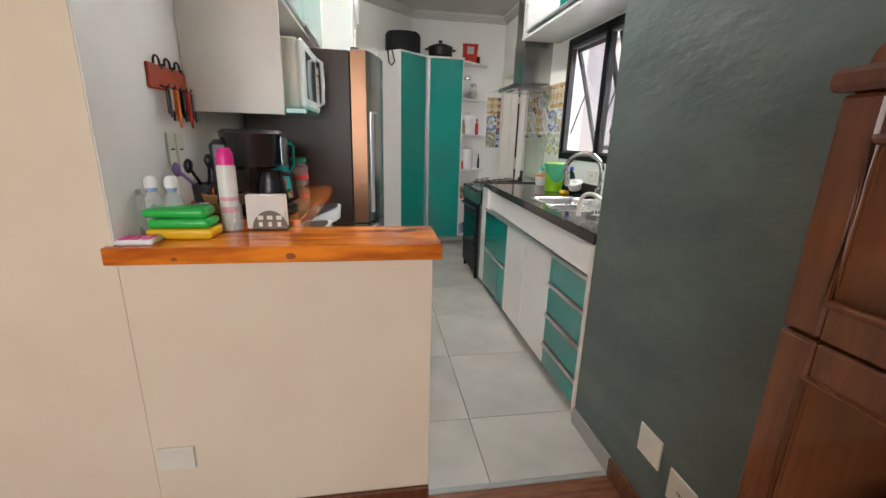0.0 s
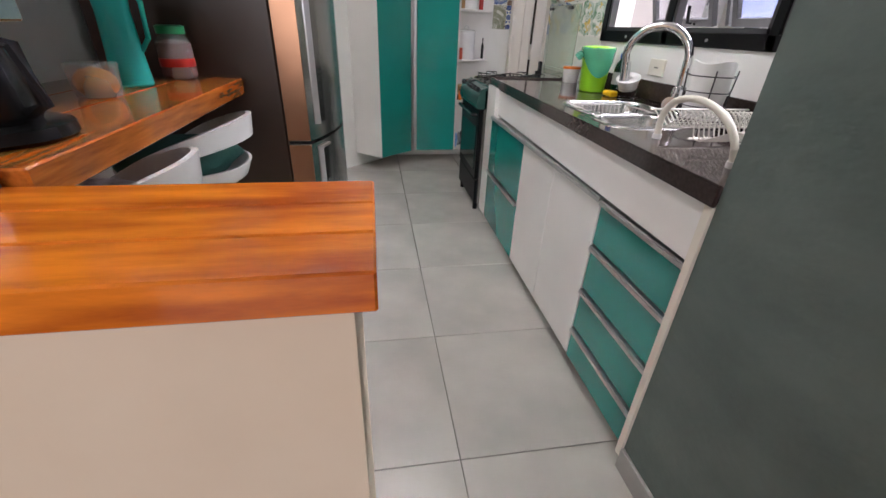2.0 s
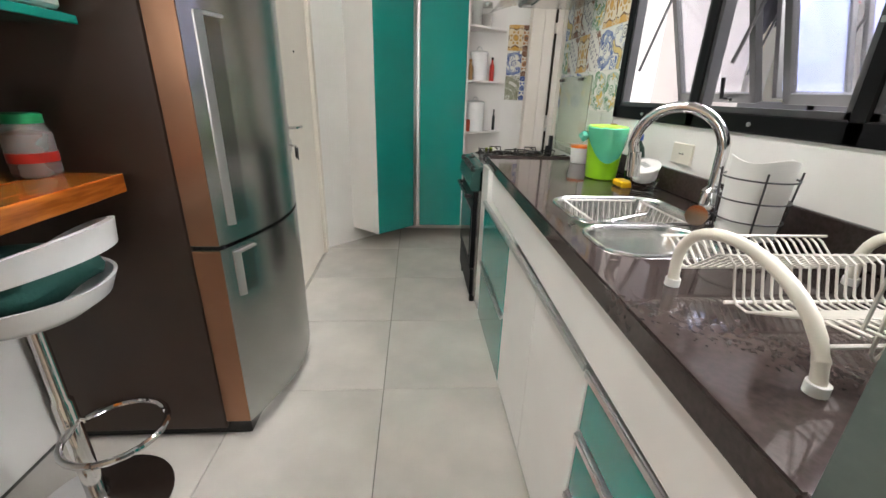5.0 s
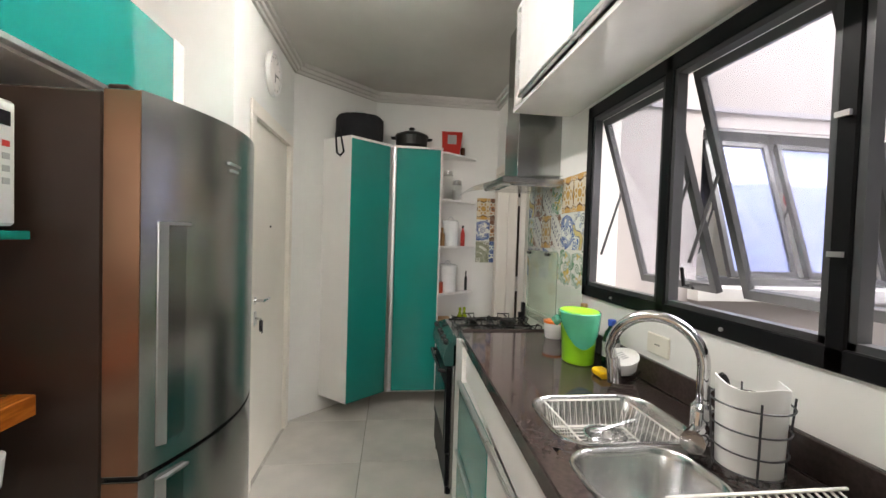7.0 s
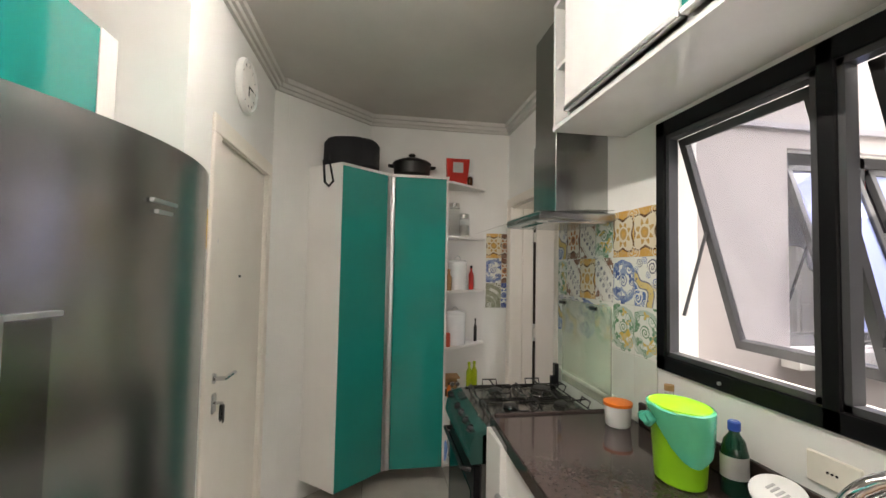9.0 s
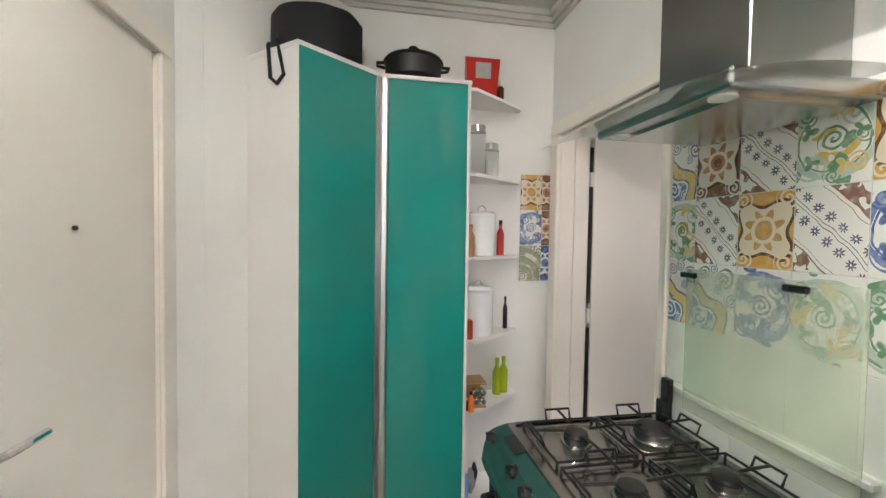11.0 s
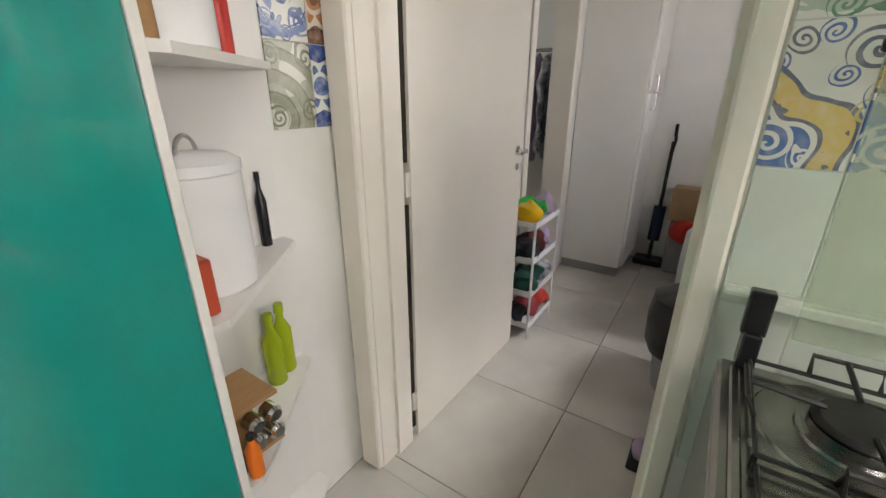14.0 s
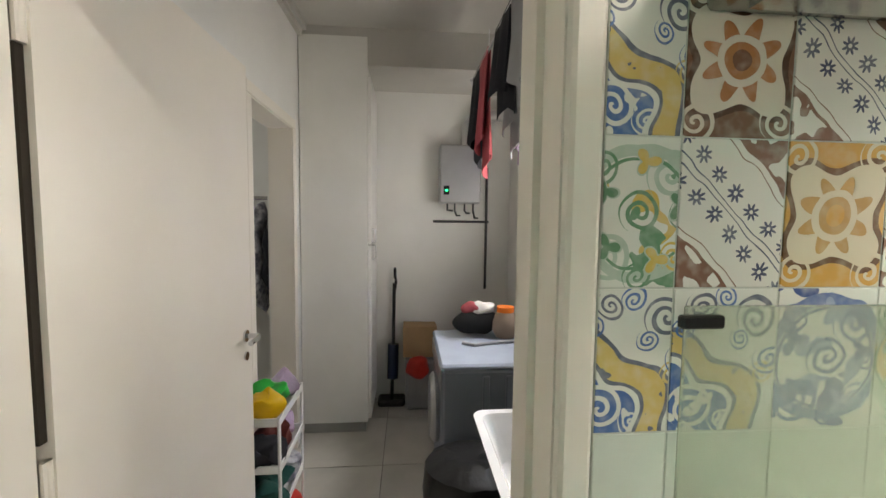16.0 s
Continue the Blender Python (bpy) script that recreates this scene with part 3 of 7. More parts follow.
cas = B()
for a, b in ((4.079, 4.124), (4.953, 5.04)):
    box(cas, 1.415, 1.445, a, b, 0, 2.06, 0.006)
    box(cas, 1.440, 1.605, (b - 0.03) if a < 4.5 else a - 0.003, (b + 0.003) if a < 4.5 else (a + 0.03), 0, 2.055)
    box(cas, 1.60, 1.615, a, b, 0, 2.06, 0.004)
    box(cas, 1.52, 1.60, (b - 0.001) if a < 4.5 else a - 0.016, (b + 0.016) if a < 4.5 else a + 0.001, 0, 2.05)
box(cas, 1.415, 1.445, 4.079, 5.04, 2.06, 2.135, 0.006)
box(cas, 1.44, 1.605, 4.122, 4.955, 2.052, 2.08)
box(cas, 1.60, 1.615, 4.079, 5.04, 2.06, 2.135, 0.004)
struct("trim_laundry_door", cas, M["door"], "ivory painted door casing", "door casing")
# Dark bars painted as shade, filling the open gap beside the door leaf.
gap = B()
for a, b in ((0.05, 0.98), (1.12, 1.78), (1.86, 2.0)):
    box(gap, 1.6165, 1.632, 4.945, 4.958, a, b)
d2 = thing("door_2", "open ivory laundry door swung against the side", "door", (1.64, 4.95, 0), kind="structure")
part("hinge_gap_shade", gap, M["gapshade"], d2, "dark brown bars as the shade in the gap between hinges")
lf = prism(B(), [(1.635, 4.968), (1.632, 4.933), (2.476, 4.917), (2.477, 4.952)], 0.008, 2.05)
part("leaf", lf, M["door"], d2)
for zz in (0.18, 1.05, 1.82):
    hg = cyl(B(), 1.625, 4.943, zz - 0.04, zz + 0.04, 0.008, n=12)
    box(hg, 1.612, 1.64, 4.938, 4.944, zz - 0.04, zz + 0.04)
    part("hinge", hg, M["door"], d2)
hd = B()
tube(hd, [(2.42, 4.918, 1.075), (2.42, 4.87, 1.075), (2.405, 4.866, 1.075), (2.33, 4.866, 1.073)], 0.009)
tube(hd, [(2.42, 4.952, 1.075), (2.42, 5.0, 1.075)], 0.009)
cyl(hd, 0, 0, -0.004, 0.004, 0.022, m=Matrix.Translation((2.42, 4.916, 1.075)) @ Matrix.Rotation(radians(90), 4, "X"))
part("handle", hd, M["chrome"], d2, "chrome lever handle")
part("lock", cyl(B(), 0, 0, -0.004, 0.004, 0.016, m=Matrix.Translation((2.42, 4.916, 1.0)) @ Matrix.Rotation(radians(90), 4, "X")), M["chrome"], d2)

cas = B()
for a, b, c, d in ((2.80, 2.863, 2.84, 2.863), (3.537, 3.60, 3.537, 3.56)):
    box(cas, a, b, 5.037, 5.0495, 0, 2.06, 0.004)
    box(cas, c, d, 5.0485, 5.19, 0, 2.06)
box(cas, 2.80, 3.60, 5.037, 5.0495, 2.06, 2.12, 0.004)
box(cas, 2.84, 3.56, 5.0485, 5.19, 2.057, 2.08)
struct("trim_bedroom_door", cas, M["door"], "ivory painted door casing", "door casing")

# kitchen window
w1 = thing("window_1", "black framed kitchen window with three tilted-out sashes", "window", (1.43, 2.3, 1.2), kind="structure")
fr = B()
Y0, Y1, Z0, Z1 = 1.42, 3.205, 1.199, 2.136
for a, b, c, d in ((Y0, Y1, Z0, Z0 + 0.055), (Y0, Y1, Z1 - 0.06, Z1), (Y0, Y0 + 0.05, Z0, Z1), (Y1 - 0.05, Y1, Z0, Z1), (2.575, 2.62, Z0, Z1), (1.988, 2.032, Z0, Z1)):
    box(fr, 1.418, 1.465, a, b, c, d, 0.004)
part("window_frame", fr, M["black"], w1)
rim = B()
for a, b in ((2.62, 3.155), (2.032, 2.575), (1.47, 1.988)):
    for c, d, e, f in ((a, b, Z0 + 0.055, Z0 + 0.072), (a, b, Z1 - 0.077, Z1 - 0.06), (a, a + 0.017, Z0 + 0.055, Z1 - 0.06), (b - 0.017, b, Z0 + 0.055, Z1 - 0.06)):
        box(rim, 1.425, 1.462, c, d, e, f)
part("inner_rim", rim, M["greyframe"], w1)
for a, b in ((2.66, 3.14), (2.07, 2.54), (1.485, 1.955)):
    top = Vector((1.475, 0, Z1 - 0.075))
    ang = math.atan2(1.715 - 1.475, (Z1 - 0.075) - 1.285)
    mt = Matrix.Translation(top) @ Matrix.Rotation(-ang, 4, "Y")
    L = math.hypot(1.715 - 1.475, (Z1 - 0.075) - 1.285)
    sb = B()
    for c, d, e, f in ((a, b, -0.03, 0), (a, b, -L, -L + 0.035), (a, a + 0.03, -L, 0), (b - 0.03, b, -L, 0)):
        box(sb, -0.014, 0.014, c, d, e, f, 0.002, mt)
    sash = part("sash", sb, M["greyframe"], w1, "dark grey tilted sash frame")
    pane_clear(part("pane", box(B(), -0.002, 0.002, a + 0.028, b - 0.028, -L + 0.03, -0.028, 0, mt), M["hazypane"], sash, "slightly milky glass pane"))
    st = B()
    for yy in (a + 0.012, b - 0.012):
        p = mt @ Vector((0, yy, -L * 0.42))
        tube(st, [p, (1.475, yy, p.z - 0.33)], 0.006, 6)
    part("stay", st, M["greyframe"], sash)
    hb = B()
    q = mt @ Vector((-0.02, a + 0.13, -L + 0.02))
    tube(hb, [q, q + Vector((-0.03, 0.0, 0.0)), q + Vector((-0.045, -0.005, 0.075))], 0.008, 6)
    tube(hb, [q, q + Vector((-0.035, -0.06, -0.005))], 0.006, 6)
    part("latch", hb, M["black"], sash)
bl = B()
for yy in (2.30, 2.9, 1.7):
    cyl(bl, 0, 0, -0.003, 0.003, 0.006, n=8, m=Matrix.Translation((1.404, yy, Z0 + 0.027)) @ Matrix.Rotation(radians(90), 4, "Y"))
for zz in (1.45, 1.75):
    box(bl, 1.398, 1.406, 1.99, 2.02, zz, zz + 0.012)
part("catch", bl, M["alu"], w1)
struct("trim_window_sill", box(B(), 1.602, 1.75, 1.36, 3.298, 1.13, 1.198), M["shaftlight"], "white outer window sill", "window sill")

# laundry, dining and small room windows; the dining one is unseen, added for light
for nm, sx0, sx1, sy, z0, z1, lab in (("window_3", -2.5, 0.1, -3.08, 0.7, 2.3, "wide dining room window, unseen and added to let in light"), ("window_4", 3.1, 3.9, 6.52, 1.65, 2.15, "small high barred window")):
    wt = thing(nm, lab, "window", ((sx0 + sx1) / 2, sy, z0), kind="structure")
    fb = B()
    mid = (sx0 + sx1) / 2
    for c, d, e, f in ((sx0, sx1, z0, z0 + 0.05), (sx0, sx1, z1 - 0.05, z1), (sx0, sx0 + 0.045, z0, z1), (sx1 - 0.045, sx1, z0, z1), (mid - 0.02, mid + 0.02, z0, z1)):
        box(fb, c, d, sy - 0.05, sy + 0.065, e, f, 0.003)
    if nm == "window_4":
        for i in range(1, 4):
            box(fb, sx0, sx1, sy - 0.01, sy + 0.01, z0 + i * 0.12, z0 + i * 0.12 + 0.018)
    part("window_frame", fb, M["greyframe"], wt)
    pane_clear(part("pane", box(B(), sx0 + 0.04, sx1 - 0.04, sy - 0.003, sy + 0.003, z0 + 0.04, z1 - 0.04), M["pane"], wt))

# light shaft outside
sw = box(B(), 1.62, 2.13, 3.30, 3.328, -0.1, 9)
box(sw, 3.56, 4.6, 3.30, 3.328, -0.1, 9)
box(sw, 2.13, 3.56, 3.30, 3.328, -0.1, 1.24)
box(sw, 2.13, 3.56, 3.30, 3.328, 2.12, 9)
struct("shaft_wall_side", sw, M["shaft"], "pale pink rendered wall of the light shaft", "outer wall")
struct("shaft_wall_opposite", box(B(), 4.6, 4.8, -1.7, 3.3, -0.1, 9), M["shaft"], "pale rendered neighbouring wall", "outer wall")
struct("trim_shaft_sill", box(B(), 2.08, 3.62, 3.22, 3.299, 1.17, 1.238), M["shaftlight"], "white outer sill under the laundry window", "window sill")
# Grey strip that paints a shadow line over the laundry window.
struct("trim_painted_shadow", box(B(), 1.62, 4.6, 3.285, 3.2995, 2.20, 2.225), M["shadowgrey"], "thin grey band painted as a shadow above the laundry window", "trim")
w2 = thing("window_2", "dark framed laundry window with tilted-out sashes", "window", (2.85, 3.4, 1.24), kind="structure")
fb = B()
for c, d, e, f in ((2.13, 3.56, 1.24, 1.29), (2.13, 3.56, 2.065, 2.12), (2.13, 2.175, 1.24, 2.12), (3.515, 3.56, 1.24, 2.12), (2.58, 2.63, 1.24, 2.12), (3.06, 3.11, 1.24, 2.12)):
    box(fb, c, d, 3.36, 3.44, e, f, 0.003)
part("window_frame", fb, M["greyframe"], w2)
for a, b in ((2.18, 2.575), (2.635, 3.055), (3.115, 3.51)):
    mt = Matrix.Translation((0, 3.365, 2.06)) @ Matrix.Rotation(radians(-17), 4, "X")
    L = 0.79
    sb = B()
    for c, d, e, f in ((a, b, -0.03, 0), (a, b, -L, -L + 0.035), (a, a + 0.03, -L, 0), (b - 0.03, b, -L, 0)):
        box(sb, c, d, -0.014, 0.014, e, f, 0.002, mt)
    sash = part("sash", sb, M["greyframe"], w2, "dark grey tilted sash frame")
    pane_clear(part("pane", box(B(), a + 0.028, b - 0.028, -0.002, 0.002, -L + 0.03, -0.028, 0, mt), M["skypane"], sash, "tilted glass pane coloured like reflected blue sky"))
    p = mt @ Vector((a + 0.012, 0, -L * 0.45))
    part("stay", tube(B(), [p, (p.x, 3.365, p.z - 0.3)], 0.006, 6), M["greyframe"], sash)
struct("shaft_wall_far", box(B(), 1.6, 4.5, -1.7, -1.5, -0.1, 9), M["shaft"], "pale rendered light shaft wall", "outer wall")
jt = B()
for u in (0.12, 0.42, 0.72):
    px, py = -0.315 + 0.595 * u, 4.49 + 0.56 * u
    prism(jt, [(px, py - 0.0012), (px + 0.0012, py - 0.0012), (px + 0.0022, py + 0.002), (px, py + 0.002)], 0.0, 2.69)
struct("trim_wall_joints", jt, M["wall"], "faint upright joints of the wall tiles", "trim")


# ---- kitchen: right side ----
def handle_bar(y0, y1, z, x=0.808):
    bm = B()
    box(bm, x - 0.003, x + 0.012, y0, y1, z + 0.002, z + 0.017, 0.001)
    box(bm, x - 0.007, x - 0.003, y0, y1, z - 0.003, z + 0.013, 0.001)
    return bm


XF = 0.812
base = thing("base_cabinet", "white base cabinet with four teal drawers", "cabinet", (0.83, 1.6, 0), "base cabinets")
part("body", box(B(), 0.832, 1.42, 1.392, 1.825, 0.055, 0.735), M["white"], base)
part("side_panel", box(B(), 0.792, 1.42, 1.366, 1.391, 0.04, 0.904, 0.002), M["ivory"], base, "white end panel with rough edge")
cr = B()
for i in range(34):
    zz = 0.06 + 0.85 * random.random()
    lump(cr, 0.812, 1.366, zz, 0.004, 0.004, 0.006 + 0.008 * random.random(), 0.003, 60, i, 1)
tagged(part("caulk", cr, M["ivory"], base, "lumpy filler along the wall"), kind="stuff")
for z0, z1 in ((0.577, 0.728), (0.39, 0.556), (0.205, 0.369), (0.055, 0.184)):
    d = part("drawer", box(B(), XF, 0.831, 1.394, 1.822, z0, z1, 0.002), M["teal"], base)
    part("handle", handle_bar(1.394, 1.822, z1 - 0.002), M["alu"], d, "aluminium pull profile")
base2 = thing("base_cabinet", "white base cabinet with two plain doors", "cabinet", (0.83, 2.2, 0), "base cabinets")
cb = box(B(), 0.832, 1.42, 1.83, 2.625, 0.055, 0.10)
box(cb, 0.832, 1.42, 1.83, 1.845, 0.055, 0.735)
box(cb, 0.832, 1.42, 2.61, 2.625, 0.055, 0.735)
part("body", cb, M["white"], base2)
for a, b in ((1.83, 2.225), (2.231, 2.625)):
    d = part("door", box(B(), XF, 0.831, a, b, 0.058, 0.735, 0.002), M["white"], base2)
    part("handle", handle_bar(a, b, 0.733), M["alu"], d, "aluminium pull profile")
base3 = thing("base_cabinet", "white base cabinet with two deep teal drawers", "cabinet", (0.83, 2.93, 0), "base cabinets")
part("body", box(B(), 0.832, 1.42, 2.631, 3.25, 0.055, 0.735), M["white"], base3)
for z0, z1 in ((0.405, 0.735), (0.058, 0.383)):
    d = part("drawer", box(B(), XF, 0.831, 2.633, 3.248, z0, z1, 0.002), M["teal"], base3)
    part("handle", handle_bar(2.633, 3.248, z1 - 0.002), M["alu"], d, "aluminium pull profile")
part("side_panel", box(B(), 0.822, 1.42, 3.251, 3.44, 0.04, 0.914, 0.002), M["white"], base3)
part("apron", prism(B(), [(0.796, 1.392), (0.846, 3.25), (0.872, 3.25), (0.822, 1.392)], 0.757, 0.904), M["white"], base2, "white strip under the worktop")
struct("plinth", box(B(), 0.88, 0.90, 1.366, 3.44, 0, 0.055), M["skirt"], "grey tile plinth under the cabinets", "plinth")

SX0, SX1, SY0, SY1 = 0.868, 1.315, 1.93, 2.545
EDGE0, EDGE1 = 0.786, 0.840
top = thing("worktop", "polished dark brown granite worktop with raised edges", "worktop", (1.1, 2.4, 0.915))


def edge_x(y):
    """The worktop's front edge, a little out of square with the wall."""
    return EDGE0 + (EDGE1 - EDGE0) * (y - 1.362) / 2.1


ct = B()
prism(ct, [(edge_x(1.365) + 0.007, 1.365), (SX0, 1.365), (SX0, 3.455), (edge_x(3.455) + 0.007, 3.455)], 0.915, 0.952)
box(ct, SX1, 1.42, 1.365, 3.455, 0.915, 0.952)
box(ct, SX0, SX1, 1.365, SY0, 0.915, 0.952)
box(ct, SX0, SX1, SY1, 3.455, 0.915, 0.952)


def rounded(x0, x1, y0, y1, r, k=9):
    """A rectangle with round corners, as plan points."""
    out = []
    for cx, cy, a0 in ((x1 - r, y1 - r, 0), (x0 + r, y1 - r, 90), (x0 + r, y0 + r, 180), (x1 - r, y0 + r, 270)):
        for q in range(k):
            a = radians(a0 + 90 * q / (k - 1))
            out.append((cx + r * math.cos(a), cy + r * math.sin(a)))
    return out


def ring_faces(bm, loops):
    rows = [[bm.verts.new(p) for p in loop] for loop in loops]
    n = len(rows[0])
    for a, b in zip(rows, rows[1:]):
        for i in range(n):
            bm.faces.new((a[i], a[(i + 1) % n], b[(i + 1) % n], b[i]))
    return rows


def to_box(points, x0, x1, y0, y1):
    """Each point sent outwards to the sides of a box."""
    mx, my = (x0 + x1) / 2, (y0 + y1) / 2
    out = []
    for px, py in points:
        dx, dy = px - mx, py - my
        f = min((x1 - mx) / abs(dx) if abs(dx) > 1e-6 else 99, (y1 - my) / abs(dy) if abs(dy) > 1e-6 else 99)
        out.append((mx + dx * f, my + dy * f))
    return out


BOWLS = (("large_bowl", (0.912, 1.288, 2.205, 2.505), 0.085, 0.16, (SX0, SX1, 2.187, SY1)), ("small_bowl", (0.888, 1.175, 1.955, 2.170), 0.075, 0.12, (SX0, SX1, SY0, 2.187)))
for nm, (x0, x1, y0, y1), r, dp, cell in BOWLS:
    g = 0.010
    rim = rounded(x0 - g, x1 + g, y0 - g, y1 + g, r + g)
    ring_faces(ct, [[(px, py, 0.952) for px, py in rim], [(px, py, 0.952) for px, py in to_box(rim, *cell)]])
part("slab", ct, M["granite"], top)
lp = prism(B(), [(EDGE0, 1.362), (EDGE0 + 0.014, 1.362), (EDGE1 + 0.014, 3.458), (EDGE1, 3.458)], 0.905, 0.957)
bmesh.ops.bevel(lp, geom=lp.edges[:], offset=0.004, segments=2, affect="EDGES")
box(lp, 0.858, 1.42, 3.444, 3.458, 0.905, 0.962, 0.004)
box(lp, EDGE0 + 0.016, 1.42, 1.360, 1.366, 0.907, 0.954, 0.002)
part("raised_edge", lp, M["granite"], top)
part("splashback", box(B(), 1.408, 1.425, 1.385, 3.30, 0.953, 1.040, 0.003), M["granite"], top)

sink = thing("sink", "double bowl stainless steel sink set into granite", "sink", (1.1, 2.22, 0.95))
for nm, (x0, x1, y0, y1), r, dp, cell in BOWLS:
    g = 0.012
    loops = [[(px, py, z) for px, py in rounded(x0 + i, x1 - i, y0 + i, y1 - i, max(0.02, r - i * 0.6))] for i, z in
             ((-g, 0.9525), (-g * 0.8, 0.957), (-g * 0.3, 0.9575), (0.0, 0.954), (0.005, 0.94), (0.014, 0.953 - dp + 0.03), (0.022, 0.953 - dp + 0.008), (0.045, 0.953 - dp))]
    bb = B()
    rows = ring_faces(bb, loops)
    bb.faces.new(rows[-1])
    ob = part(nm, bb, M["inox"], sink)
    part("drain", lathe(B(), (x0 + x1) / 2, (y0 + y1) / 2, 0.953 - dp, [(0.042, 0.001), (0.04, 0.005), (0.03, 0.004), (0.028, 0.002)]), M["chrome"], ob)

bask = thing("sink_basket", "white wire basket inside the large bowl", "basket", (1.1, 2.39, 0.87))
for zz, ins in ((0.945, 0.012), (0.865, 0.03)):
    part("ring", tube(B(), [(0.945 + ins, 2.235 + ins, zz), (1.245 - ins, 2.235 + ins, zz), (1.245 - ins, 2.55 - ins, zz), (0.945 + ins, 2.55 - ins, zz)], 0.003, 6, True), M["wire"], bask)
wr = B()
for i in range(13):
    y = 2.257 + i * 0.0226
    tube(wr, [(0.958, y, 0.945), (0.976, y, 0.865), (1.214, y, 0.865), (1.232, y, 0.945)], 0.0013, 5)
for i in range(14):
    x = 0.965 + i * 0.020
    tube(wr, [(x, 2.248, 0.945), (x, 2.265, 0.865)], 0.0013, 5)
    tube(wr, [(x, 2.538, 0.945), (x, 2.52, 0.865)], 0.0013, 5)
part("wire_mesh", wr, M["wire"], bask)
bw = thing("metal_bowl", "small steel bowl lying in the sink basket", "bowl", (1.08, 2.37, 0.87))
part("bowl", lathe(B(), 1.08, 2.37, 0.868, [(0.02, 0), (0.05, 0.012), (0.062, 0.045), (0.058, 0.045), (0.045, 0.014)]), M["inox"], bw)
spn = thing("spoon", "steel spoon resting on the bowl", "spoon", (1.14, 2.4, 0.905))
spb = tube(B(), [(1.07, 2.39, 0.915), (1.2, 2.42, 0.93)], 0.005, 6)
lump(spb, 1.06, 2.387, 0.915, 0.022, 0.015, 0.006, 0)
part("body", spb, M["inox"], spn)

for ob in (bask, bw, spn):
    moved(ob, 0.005, -0.038)

fct = thing("faucet", "chrome gooseneck kitchen faucet", "faucet", (1.36, 2.33, 0.953))
fb2 = lathe(B(), 1.36, 2.33, 0.953, [(0.034, 0), (0.034, 0.012), (0.026, 0.02), (0.026, 0.10), (0.018, 0.11)])
part("base", fb2, M["chrome"], fct)
ax = Vector((-0.74, 0.67, 0)).normalized()
neck = [Vector((1.36, 2.33, 1.05)), Vector((1.36, 2.33, 1.15))] + arc(1.36 + ax.x * 0.115, 2.33 + ax.y * 0.115, 1.155, 0.115, 180, 5, ax, (0, 0, 1), 18)
neck.append(neck[-1] + Vector((0.008, -0.004, -0.04)))
part("spout", tube(B(), neck, 0.0155, 14), M["chrome"], fct)
part("nozzle", tube(B(), [neck[-1] + Vector((0, 0, 0.012)), neck[-1] + Vector((0.006, -0.003, -0.06))], 0.019, 14), M["chrome"], fct)
lv = B()
tube(lv, [(1.36, 2.33, 1.0), (1.30, 2.27, 1.005)], 0.021, 14)
tube(lv, [(1.30, 2.27, 1.005), (1.26, 2.235, 1.01)], 0.027, 14)
tube(lv, [(1.30, 2.275, 1.01), (1.31, 2.28, 1.06)], 0.009, 8)
part("lever", lv, M["chrome"], fct)

moved(fct, -0.10, -0.145)

# wire holder with white plates
ph = thing("plate_holder", "curved white sheet in a round wire holder", "holder", (1.33, 2.11, 0.953))
cv = B()
n = 22
for k in range(n):
    a, b = radians(130 + 230 * k / n), radians(130 + 230 * (k + 1) / n)
    r0, r1 = 0.064, 0.070
    vs = []
    for ang, dz in ((a, 0.012 * math.sin(3 * a)), (b, 0.012 * math.sin(3 * b))):
        vs.append(((1.33 + r0 * math.cos(ang), 2.115 + r0 * math.sin(ang), 0.965), (1.33 + r1 * math.cos(ang), 2.115 + r1 * math.sin(ang), 1.160 + 0.5 * dz)))
    cv.faces.new([cv.verts.new(p) for p in (vs[0][0], vs[1][0], vs[1][1], vs[0][1])])
bmesh.ops.remove_doubles(cv, verts=cv.verts[:], dist=0.0005)
bmesh.ops.solidify(cv, geom=cv.faces[:], thickness=0.003)
part("sheet", cv, M["plastic"], ph)
for zz in (0.968, 1.012, 1.062, 1.115):
    r = 0.068 + (zz - 0.965) * 0.075
    part("ring", tube(B(), [(1.33 + r * math.cos(radians(10 * i)), 2.115 + r * math.sin(radians(10 * i)), zz) for i in range(36)], 0.0022, 6, True), M["greyframe"], ph)
for i in range(4):
    a = radians(60 + 90 * i)
    rod = tube(B(), [(1.33 + 0.068 * math.cos(a), 2.115 + 0.068 * math.sin(a), 0.955), (1.33 + 0.083 * math.cos(a), 2.115 + 0.080 * math.sin(a), 1.135)], 0.0025, 6)
    part("rod", rod, M["greyframe"], ph)

moved(ph, -0.05, -0.05)

# dish rack
rk = thing("dish_rack", "white wire dish rack with two arched legs", "dish rack", (1.16, 1.68, 0.955))
for x in (0.978, 1.348):
    pts = [Vector((x, 1.69 + 0.152 * math.cos(radians(t)) + 0.03 * math.sin(radians(t)), 0.962 + 0.125 * max(0.0, math.sin(radians(t))) ** 0.75)) for t in range(0, 181, 10)]
    leg = part("leg", tube(B(), pts, 0.0100, 12), M["ivory"], rk, "thick white arched leg")
    for e in (pts[0], pts[-1]):
        part("foot", cyl(B(), e.x, e.y, 0.953, 0.968, 0.0135), M["plastic"], leg)
PROFILE = ((1.917, 1.024), (1.905, 1.020), (1.868, 0.990), (1.845, 0.988), (1.775, 1.043), (1.755, 1.048), (1.738, 1.040), (1.722, 0.990), (1.712, 0.981), (1.690, 0.980), (1.582, 1.030), (1.535, 1.034))
